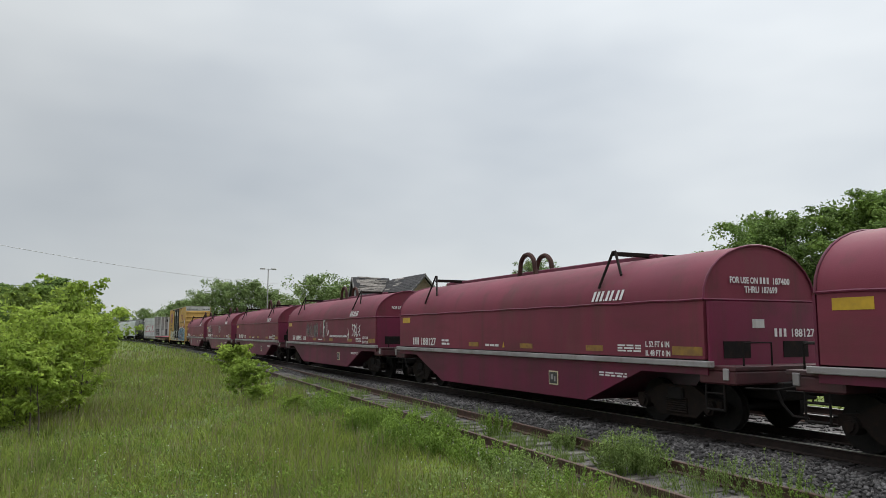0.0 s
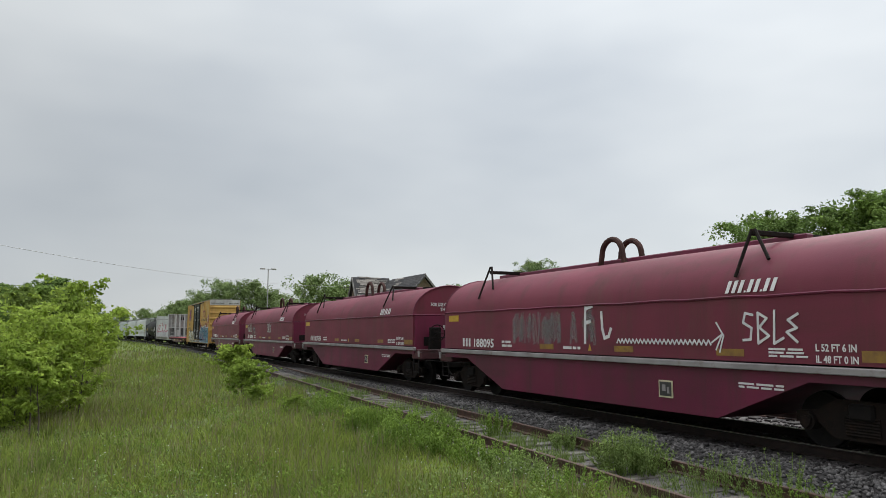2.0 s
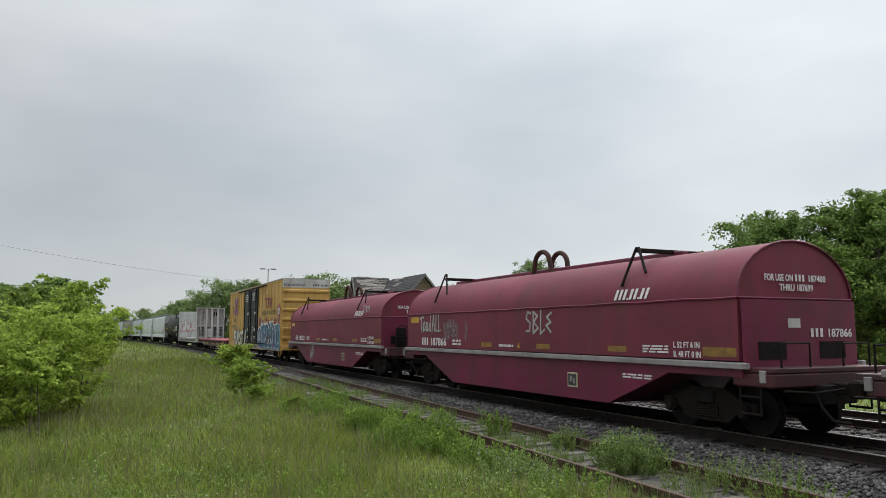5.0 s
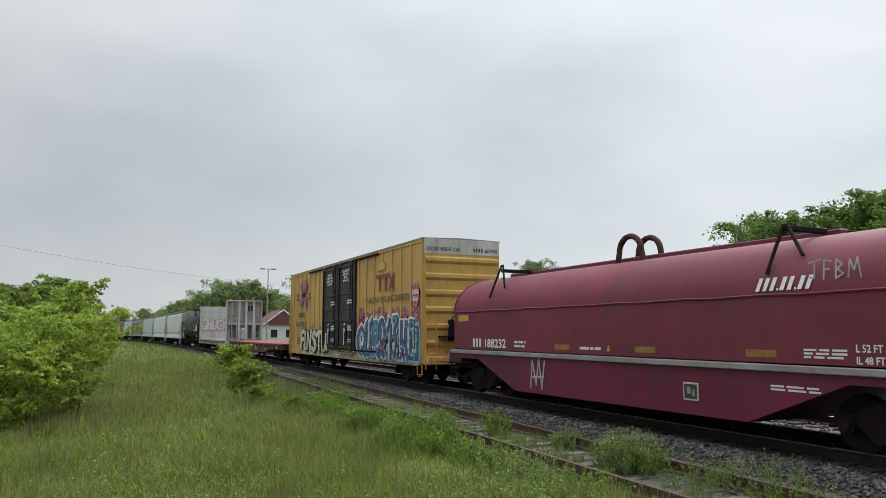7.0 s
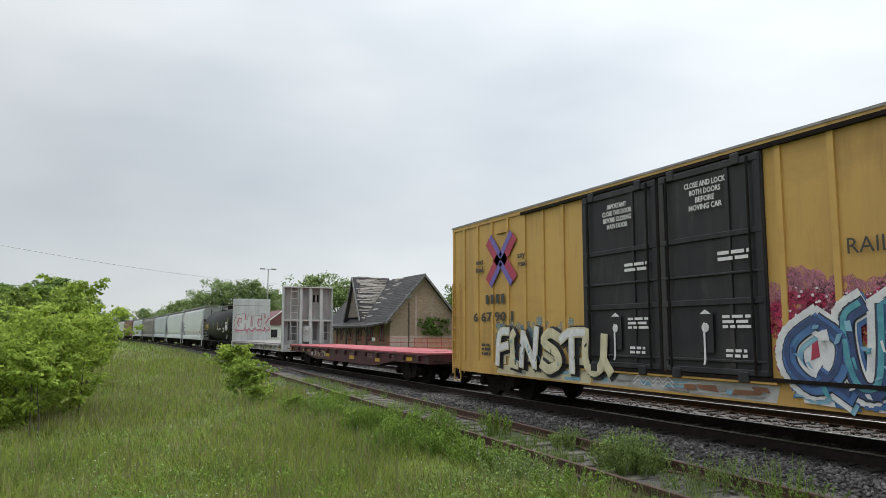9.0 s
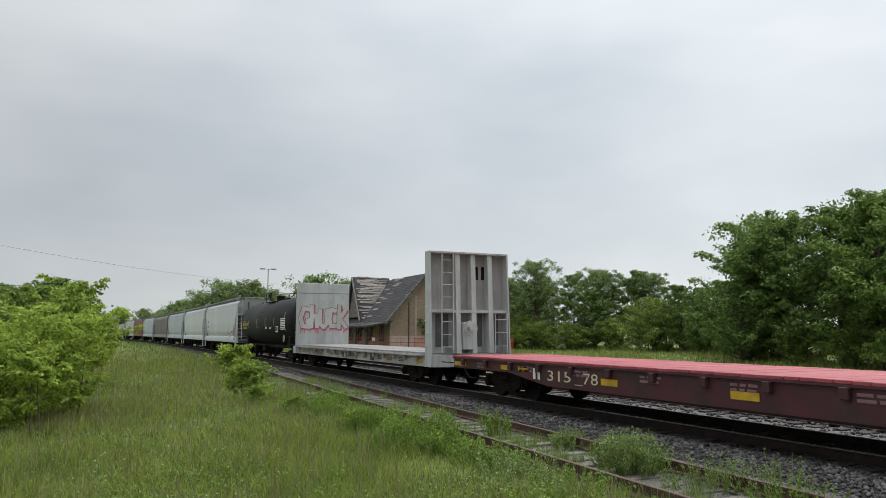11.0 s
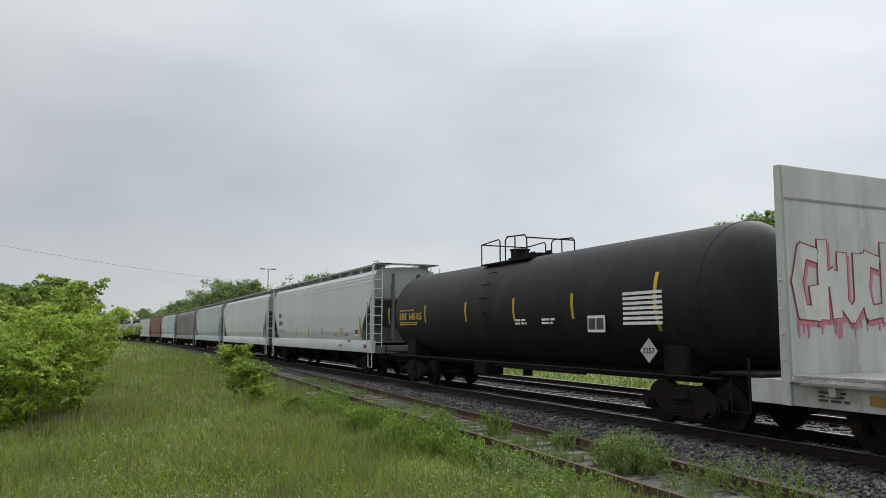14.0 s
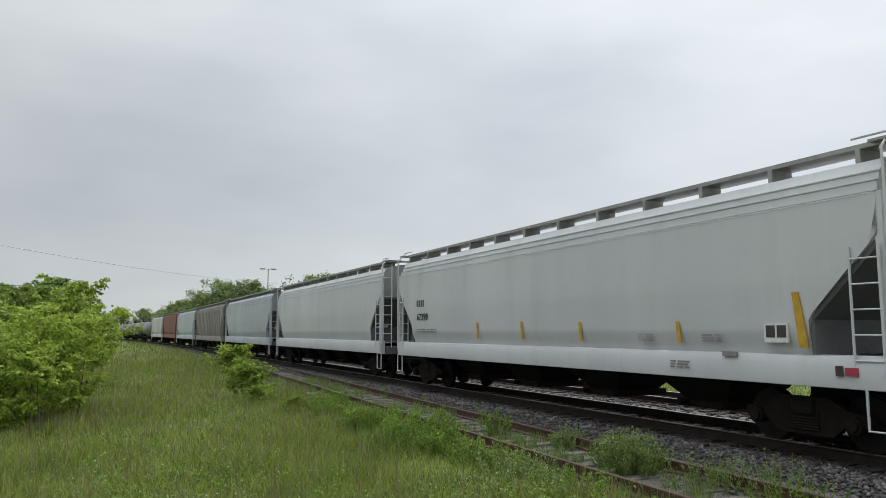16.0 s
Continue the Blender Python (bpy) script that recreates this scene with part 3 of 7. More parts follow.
# gravel shelf between siding and main line
shelf = Shape()
shelf.add([(-62, 9.9, -0.325), (24, 6.4, -0.325), (24, 18.4, -0.325), (-62, 18.4, -0.325)], [(0, 1, 2, 3)])
shelf.add([(-62, 9.9, -0.6), (24, 6.4, -0.6), (24, 18.4, -0.6), (-62, 18.4, -0.6)], [(0, 3, 2, 1), (0, 1, 5, 4)][:1])
tagged(new("gravel_shelf", shelf.mesh("gravel_shelf", BALLAST)), "grey gravel shelf between the tracks", "gravel", kind="structure")
scatter_stones("ballast_stones", 46000, -42, 1.5, 5.6, 10.0, bed_top, STONE, "loose grey ballast stones between siding and main line", 5, size=(0.02, 0.055),
               keep=lambda x, y: (y > 7.1 - 0.045 * (x + 7) - 1.5 + 0.5 * np.sin(x * 1.7)))
scatter_stones("dark_ballast_stones", 16000, -42, 1.5, 9.6, 13.4, bed_top, STONEDARK, "dark ballast stones along the main line, under-train shade in their colour", 6)
scatter_stones("ballast_stones_behind", 6000, -40, 1.5, 13.0, 17.6, lambda x, y: np.where(np.abs(y - BACK_Y) < 1.9, -0.205, -0.31), STONE, "loose grey ballast stones along the second line", 7)


# ---- rolling stock: shared parts ----
R_WHEEL = 0.42
WHEELSETS = []


def wheelset_mesh():
    s = Shape()
    for side in (-1, 1):
        y = side * 0.72
        s.rod((0, y - 0.062, 0), (0, y + 0.062, 0), R_WHEEL, 28)
        s.rod((0, y - side * 0.075, 0), (0, y - side * 0.045, 0), R_WHEEL + 0.028, 28)
        s.rod((0, y + side * 0.05, 0), (0, y + side * 0.09, 0), 0.13, 14)
        for k in range(5):
            a = k * math.tau / 5
            s.rod((0.24 * math.cos(a), y + side * 0.055, 0.24 * math.sin(a)), (0.24 * math.cos(a), y + side * 0.07, 0.24 * math.sin(a)), 0.05, 8)
    s.rod((0, -0.98, 0), (0, 0.98, 0), 0.075, 12)
    return s.mesh("wheelset", WHEELRIM)


WHEELSET = wheelset_mesh()


def side_frame_mesh():
    s = Shape()
    out = [(-1.12, 0.40), (-1.12, 0.56), (-0.78, 0.60), (-0.42, 0.78), (0.42, 0.78), (0.78, 0.60), (1.12, 0.56), (1.12, 0.40), (0.72, 0.40), (0.48, 0.20), (-0.48, 0.20), (-0.72, 0.40)]
    s.prism_y(out, -0.07, 0.07)
    for x in (-0.875, 0.875):
        s.rod((x, -0.15, 0.42), (x, 0.05, 0.42), 0.135, 14)
        s.rod((x, -0.19, 0.42), (x, -0.14, 0.42), 0.085, 10)
        for k in range(3):
            a = k * math.tau / 3 + 0.5
            s.rod((x + 0.085 * math.cos(a), -0.185, 0.42 + 0.085 * math.sin(a)), (x + 0.085 * math.cos(a), -0.14, 0.42 + 0.085 * math.sin(a)), 0.022, 6)
    return s.mesh("side_frame", RUSTSTEEL)


def spring_mesh():
    """A pack of coil springs, ridged turn by turn."""
    left = [(-0.062 if k % 2 else -0.045, 0.26 + k * 0.021) for k in range(15)]
    return Shape().prism_x(left + [(-y, z) for y, z in reversed(left)], -0.27, 0.27).mesh("spring_nest", RUSTSTEEL)


SIDE_FRAME, SPRINGS = side_frame_mesh(), spring_mesh()
BOLSTER = Shape().box(-0.2, 0.2, -1.15, 1.15, 0.5, 0.74, 0.03).rod((0, 0, 0.7), (0, 0, 0.95), 0.2, 12).mesh("bolster", BLACKSTEEL)
COUPLER = Shape().box(-0.75, 0.0, -0.09, 0.09, 0.76, 0.95, 0.02).box(0.0, 0.22, -0.16, 0.16, 0.71, 1.0, 0.04).box(0.2, 0.30, -0.02, 0.15, 0.73, 0.98, 0.02).mesh("coupler", RUSTSTEEL)


def hose_mesh():
    s = Shape()
    s.tube([(0, -0.45, 0.8), (0.12, -0.46, 0.55), (0.28, -0.42, 0.36), (0.5, -0.3, 0.34)], 0.028, 6)
    return s.mesh("brake_hose", BLACKSTEEL)


HOSE = hose_mesh()


def running_gear(car, centre, end_front, end_rear):
    """Two bogies with turning wheelsets, couplers and hoses at both ends."""
    for x in (-centre, centre):
        bogie = part("bogie", BOLSTER, None, car)
        bogie.matrix_basis = pose(x, 0, 0)
        for side in (-1, 1):
            piece("side_frame", SIDE_FRAME, bogie, pose(0, side * 1.02, 0, 0, 0, 0 if side < 0 else 180))
            piece("spring_nest", SPRINGS, bogie, pose(0, side * 1.06, 0))
        for ax in (-0.875, 0.875):
            WHEELSETS.append(piece("wheelset", WHEELSET, bogie, pose(ax, 0, R_WHEEL)))
    for x, d in ((end_front, 1), (end_rear, -1)):
        part("draft_gear", Shape().box(min(x - d * 1.7, x + d * 0.12), max(x - d * 1.7, x + d * 0.12), -0.42, 0.42, 0.60, 0.92, 0.02), BLACKSTEEL, car)
        part("uncoupling_lever", Shape().tube([(x + d * 0.1, -1.3, 0.85), (x + d * 0.12, -0.6, 0.80), (x + d * 0.3, -0.15, 0.86)], 0.018, 6), BLACKSTEEL, car)
    piece("coupler", COUPLER, car, pose(end_front + 0.35, 0, 0))
    piece("coupler", COUPLER, car, pose(end_rear - 0.35, 0, 0, 0, 0, 180))
    piece("brake_hose", HOSE, car, pose(end_front, 0, 0))
    piece("brake_hose", HOSE, car, pose(end_rear, 0, 0, 0, 0, 180))


def brake_wheel_mesh(r=0.3):
    s = Shape()
    ring = [(0, r * math.cos(k * math.tau / 20), r * math.sin(k * math.tau / 20)) for k in range(21)]
    s.tube(ring, 0.018, 6)
    for k in range(5):
        a = k * math.tau / 5
        s.rod((0.03, 0, 0), (0, r * math.cos(a), r * math.sin(a)), 0.014, 5)
    s.rod((-0.18, 0, 0), (0.04, 0, 0), 0.06, 10)
    return s


def ladder(shape, x, y, z0, z1, w, steps, along="x", r=0.014):
    """Two stiles and rungs; along x on a side, along y on an end."""
    a = (lambda u, z: (x + u, y, z)) if along == "x" else (lambda u, z: (x, y + u, z))
    shape.rod(a(0, z0), a(0, z1), r * 1.5, 6).rod(a(w, z0), a(w, z1), r * 1.5, 6)
    for k in range(steps):
        z = z0 + (k + 0.5) * (z1 - z0) / steps
        shape.rod(a(0, z), a(w, z), r, 6)
    return shape


CARS = []


def new_car(name, x0, label, group=""):
    car = empty(name, x0, MAIN_Y, 0, label, "freight car", group)
    CARS.append((car, x0))
    return car


# ---- coil cars ----
SEAM = 2.37


def hood_profile():
    pts = [(-1.43, 1.30), (-1.43, 2.36)]
    for k in range(1, 16):
        a = math.pi - k * math.pi / 16
        pts.append((1.43 * math.cos(a), 2.38 + 1.02 * math.sin(a)))
    return pts + [(1.43, 2.36), (1.43, 1.30)]


def build_coil_car(x0):
    car = new_car("coil_car", x0, "maroon steel coil car with long rounded hood and fishbelly sill", "coil cars")
    prof = hood_profile()
    hood = Shape().prism_x(prof, -7.25, 7.25)
    hood = part("hood", hood, HOOD, car, "faded maroon rounded steel hood")
    for x in (-7.27, 7.27):
        part("rim", Shape().tube([(x, p[0] * 1.006, p[1] + 0.004) for p in prof[1:-1]], 0.022, 6), MAROON, hood)
        part("seam", Shape().rod((x, -1.43, SEAM), (x, 1.43, SEAM), 0.024, 6), MAROON, hood)
    for side in (-1, 1):
        part("seam", Shape().tube([(-7.26 + 14.52 * k / 24, side * 1.435, SEAM + 0.010 * math.sin(k * 2.1)) for k in range(25)], 0.024, 6), MAROON, hood)
    part("ridge_beam", Shape().box(-6.2, 4.6, -0.10, 0.10, 3.36, 3.50, 0.02), MAROON, hood)
    for y in (-0.28, 0.28):
        s = Shape()
        arc = [(-0.5 + 0.38 * math.cos(a), y, 3.60 + 0.36 * math.sin(a)) for a in [math.pi * (k / 12) for k in range(13)]]
        arc = [(-0.5 + 0.45, y, 3.35)] + arc + [(-0.5 - 0.45, y, 3.35)]
        s.tube(arc, 0.068, 8)
        part("lifting_eye", s, EYERUST, hood, "rusty brown lifting eye")
    for x, tip in ((-5.05, 3.64), (4.3, 3.54)):
        part("stacking_bar", Shape().box(x - 0.05, x + 0.05, -1.05, 1.05, 3.44, 3.53, 0.01), RUSTSTEEL, hood)
        for side in (-1, 1):
            part("stacking_bracket", Shape().tube([(x + 0.46, side * 1.22, 2.98), (x + 0.03, side * 1.02, tip), (x - 0.03, side * 1.03, tip), (x - 0.10, side * 1.39, 2.72)], 0.03, 6), RUSTSTEEL, hood)
    body = Shape()
    body.prism_y([(-7.3, 1.17), (-7.3, 1.03), (-5.8, 1.03), (-3.75, 0.29), (3.7, 0.31), (5.55, 1.03), (7.3, 1.03), (7.3, 1.17)], -1.42, 1.42)
    body = part("underframe", body, MAROON, car, "maroon fishbelly side sill")
    for side in (-1, 1):
        part("side_sill", Shape().box(-7.45, 7.45, side * 1.45 - 0.05, side * 1.45 + 0.05, 1.165, 1.275, 0.012), SILLGREY, car, "dusty grey sill strip")
    part("deck", Shape().box(-7.9, 7.9, -1.4, 1.4, 1.12, 1.2, 0.01), REDSILL, car)
    for x, d in ((7.3, 1), (-7.3, -1)):
        e = Shape().box(min(x, x + 0.05 * d), max(x, x + 0.05 * d), -1.4, 1.4, 1.2, 2.34)
        end = part("end_wall", e, MAROON, car)
        for y in (-0.75, 0.75):
            part("opening", Shape().box(min(x + 0.045 * d, x + 0.06 * d), max(x + 0.045 * d, x + 0.06 * d), y - 0.33, y + 0.33, 1.32, 1.62), BLACKSTEEL, end)
        part("end_sill", Shape().box(x + 0.1 * d - 0.35, x + 0.1 * d + 0.5, -1.4, 1.4, 0.88, 1.12, 0.03), REDSILL, car)
        part("corner_plate", Shape().box(x + 0.40 * d - 0.06, x + 0.40 * d + 0.06, -1.43, -1.30, 0.96, 1.16, 0.01), SILLGREY, car)
        for y in (-1.36, 1.36):
            step = Shape()
            step.rod((x + 0.3 * d, y, 1.0), (x + 0.3 * d, y, 0.42), 0.02, 6).rod((x - 0.12 * d, y, 1.0), (x - 0.12 * d, y, 0.42), 0.02, 6)
            step.rod((x + 0.3 * d, y, 0.44), (x - 0.12 * d, y, 0.44), 0.025, 6).rod((x + 0.3 * d, y, 0.72), (x - 0.12 * d, y, 0.72), 0.02, 6)
            step.tube([(x + 0.5 * d, y * 0.8, 1.15), (x + 0.5 * d, y * 0.8, 1.6), (x + 0.5 * d, y * 0.3, 1.6), (x + 0.5 * d, y * 0.3, 1.15)], 0.018, 6)
            part("end_step", step, BLACKSTEEL, car)
    for x in (-1.9, 0.95, 3.75):
        part("reflector", Shape().box(x, x + 0.6, -1.436, -1.43, 1.38, 1.50), YELLOWDIRTY, car, "grimy yellow reflector strip")
    part("reflector", Shape().box(6.44, 7.2, -1.436, -1.43, 1.36, 1.52), YELLOWDIRTY, car, "long grimy yellow reflector strip")
    part("reflector", Shape().box(-7.0, -6.35, -1.436, -1.43, 2.10, 2.28), YELLOW, car, "yellow reflector plate")
    part("card_holder", Shape().box(2.27, 2.64, -1.44, -1.424, 0.56, 0.88), SPRAYCREAM, car)
    part("card_board", Shape().box(2.30, 2.61, -1.446, -1.439, 0.59, 0.85), LETTERDARK, car)
    part("card", Shape().box(2.37, 2.46, -1.449, -1.445, 0.68, 0.80), SILLGREY, car)
    part("card", Shape().box(2.50, 2.56, -1.449, -1.445, 0.64, 0.76), SILLGREY, car)
    running_gear(car, 6.15, 7.9, -7.9)
    return car


def coil_marks(car, number, end_lines=True, print_seed=0, big=False):
    bars("railway_mark", "###", 0.235, -6.05, -1.434, 1.37, LETTERWHITE, car, advance=0.80, label="white railway mark")
    lettering("car_number", number, 0.235, -5.42, -1.434, 1.37, LETTERWHITE, car, width=1.15, label="white car number")
    bars("web_address", "###.##.##", 0.22, 4.0, -1.44, 2.44, LETTERWHITE, car, advance=0.62, slant=0.25, label="white slanted lettering").rotation_euler = (radians(-14), 0, 0)
    lettering("length_mark", "L 52 FT 6 IN", 0.11, 5.7, -1.434, 1.50, LETTERWHITE, car, width=0.66)
    lettering("length_mark", "IL 48 FT 0 IN", 0.11, 5.7, -1.434, 1.33, LETTERWHITE, car, width=0.68)
    small_print("stencil", 4.85, -1.434, 1.50, 0.72, 3, LETTERWHITE, car, h=0.032, seed=print_seed)
    small_print("stencil", -3.75, -1.434, 1.50, 0.55, 2, LETTERWHITE, car, h=0.06, seed=print_seed + 1)
    small_print("stencil", -0.9, -1.434, 1.40, 0.75, 1, LETTERWHITE, car, h=0.06, seed=print_seed + 2)
    small_print("stencil", 4.2, -1.424, 0.92, 0.9, 2, LETTERWHITE, car, h=0.032, seed=print_seed + 3)
    part("warning_triangle", Shape().prism_y([(0.05, 1.38), (0.17, 1.38), (0.11, 1.52)], -1.436, -1.43), YELLOW, car)
    if end_lines:
        lettering("end_notice", "FOR USE ON", 0.12, 7.275, -0.78, 2.68, LETTERWHITE, car, turn=90, width=0.70)
        bars("end_mark", "###", 0.12, 7.275, -0.02, 2.68, LETTERWHITE, car, turn=90, advance=0.75)
        lettering("end_notice", "187400", 0.12, 7.275, 0.30, 2.68, LETTERWHITE, car, turn=90, width=0.44)
        lettering("end_notice", "THRU 187699", 0.12, 7.275, -0.42, 2.51, LETTERWHITE, car, turn=90, width=0.85)
    bars("end_mark", "###", 0.15, 7.36, 0.2, 1.70, LETTERWHITE, car, turn=90, advance=0.8)
    lettering("end_number", number, 0.15, 7.36, 0.62, 1.70, LETTERWHITE, car, turn=90, width=0.62)
    part("end_plate", Shape().box(7.352, 7.36, -0.35, -0.05, 1.86, 2.02), WHITEPAINT, car)


def scribble(name, car, strokes, w, mat, x, z, y=-1.434, scale=1.0, label=""):
    s = Shape()
    for st in strokes:
        s.ribbon([(x + a * scale, z + b * scale) for a, b in st], w, y)
    return part(name, s, mat, car, label)


def wave(x0, x1, z, h, n):
    return [[(x0 + (x1 - x0) * k / n, z + (h if k % 2 else 0)) for k in range(n + 1)]]


TAG_B = [[(0.35, 0.75), (0.1, 0.8), (0.02, 0.55), (0.3, 0.4), (0.25, 0.1), (0, 0.08)], [(0.5, 0), (0.52, 0.8), (0.8, 0.65), (0.55, 0.42), (0.85, 0.2), (0.5, 0)], [(1.05, 0.85), (1.0, 0.0), (1.3, 0.15)], [(1.75, 0.75), (1.45, 0.6), (1.7, 0.4), (1.4, 0.3), (1.7, 0.05)]]
COIL_X = [-0.32, -17.12, -34.20, -51.30, -68.50, -85.70]
first_coil = build_coil_car(COIL_X[0])
coils = [first_coil]
for x in COIL_X[1:]:
    c = copy_thing(first_coil, pose(x, MAIN_Y, 0))
    WHEELSETS.extend(o for o in c.children_recursive if o.name.startswith("wheelset"))
    CARS.append((c, x))
    coils.append(c)
for k, (c, number) in enumerate(zip(coils, ("188124", "188127", "188095", "187629", "187866", "188232"))):
    coil_marks(c, number, True, 10 * k)
for c in (coils[3], coils[5]):
    part("brake_wheel", brake_wheel_mesh(0.28), BLACKSTEEL, c).matrix_basis = pose(7.75, -0.75, 1.75)
    part("brake_stand", Shape().box(7.5, 7.64, -0.95, -0.55, 1.2, 1.95, 0.02), BLACKSTEEL, c)
c = coils[2]


def smear(car, x0, x1, z0, z1, mat, count, seed, label):
    """Faded, half-cleaned spray paint in overlapping upright strokes."""
    rnd, sh = random.Random(seed), Shape()
    for k in range(count):
        x, w = rnd.uniform(x0, x1), rnd.uniform(0.05, 0.16)
        za, zb = z0 + rnd.uniform(0, 0.25) * (z1 - z0), z1 - rnd.uniform(0, 0.3) * (z1 - z0)
        lean, y = rnd.uniform(-0.12, 0.12), -1.4315 - 0.00015 * k
        sh.prism_y([(x, za), (x + w, za + 0.03), (x + w + lean, zb), (x + lean, zb - 0.04)], y - 0.0012, y)
    tagged(part("faded_graffiti", sh, mat, car, label), kind="stuff")


smear(c, -3.2, -1.1, 1.46, 2.30, SPRAYGREYMIST, 46, 5, "smudged grey spray paint")
smear(c, -0.9, 0.4, 1.46, 2.32, SPRAYGREYMIST, 12, 6, "smudged grey spray paint")
scribble("graffiti_tag", c, [[(0, 0), (0.02, 0.5), (0.05, 1.0)], [(0.05, 0.95), (0.35, 1.02)], [(0.03, 0.55), (0.25, 0.6)]], 0.075, SPRAYWHITE, -0.05, 1.55, scale=0.78, label="white spray-painted strokes")
scribble("graffiti_tag", c, [[(0.0, 0.75), (0.03, 0.3), (0.12, 0.05), (0.30, 0.1), (0.4, 0.3)]], 0.075, SPRAYWHITE, 0.55, 1.62, scale=0.78, label="white spray-painted stroke")
scribble("graffiti_tag", c, wave(-0.1, 2.5, 1.56, 0.085, 46) + [[(2.5, 1.6), (2.75, 1.75), (2.6, 1.48)], [(2.62, 1.95), (2.78, 1.72), (2.68, 1.44)]], 0.03, SPRAYWHITE, 1.15, 0.0, label="white spray-painted zigzag line")
scribble("graffiti_tag", c, TAG_B, 0.042, SPRAYWHITE, 4.35, 1.60, scale=0.62, label="white spray-painted tag")
c = coils[4]
TAG_C = [[(0.0, 0.7), (0.3, 0.8), (0.5, 0.75)], [(0.25, 0.8), (0.2, 0.35), (0.3, 0.05)], [(0.5, 0.1), (0.42, 0.45), (0.6, 0.55), (0.7, 0.2), (0.5, 0.1)], [(0.85, 0.1), (0.8, 0.5), (0.98, 0.5), (1.02, 0.15), (0.88, 0.08)], [(1.35, 0.95), (1.32, 0.1), (1.15, 0.15), (1.2, 0.45), (1.34, 0.4)], [(1.5, 0.05), (1.68, 0.95), (1.8, 0.1)], [(1.55, 0.4), (1.78, 0.42)], [(1.98, 1.0), (1.95, 0.1), (2.15, 0.12)], [(2.3, 1.0), (2.28, 0.08), (2.5, 0.14)]]
scribble("graffiti_tag", c, TAG_C, 0.055, SPRAYPALE, -6.25, 1.75, scale=0.66, label="pale green spray-painted tag")
scribble("graffiti_tag", c, TAG_B, 0.055, SPRAYPALE, 0.5, 1.75, scale=0.66, label="pale green spray-painted tag")
smear(c, -4.4, -2.8, 1.5, 2.2, SPRAYGREYMIST, 16, 12, "smudged pale spray paint")
c = coils[5]
scribble("graffiti_tag", c, [[(0.0, 0.7), (0.5, 0.8)], [(0.25, 0.75), (0.2, 0.1), (0.0, 0.15)], [(0.6, 0.05), (0.65, 0.75), (0.95, 0.7)], [(0.63, 0.4), (0.85, 0.42)], [(1.1, 0.05), (1.15, 0.75), (1.4, 0.55), (1.18, 0.4), (1.42, 0.2), (1.1, 0.05)], [(1.6, 0.05), (1.7, 0.7), (1.85, 0.3), (2.0, 0.75), (2.1, 0.05)]], 0.026, SPRAYPALE, 5.0, 2.55, y=-1.405, scale=0.40, label="thin white spray-painted tag")
scribble("graffiti_tag", c, [[(0, 0), (0.1, 0.8), (0.3, 0.1), (0.45, 0.85), (0.6, 0.0), (0.75, 0.8)], [(0.05, 0.3), (0.7, 0.35)]], 0.05, SPRAYPALE, -3.0, 0.42, y=-1.424, scale=0.85, label="smudged grey spray paint")


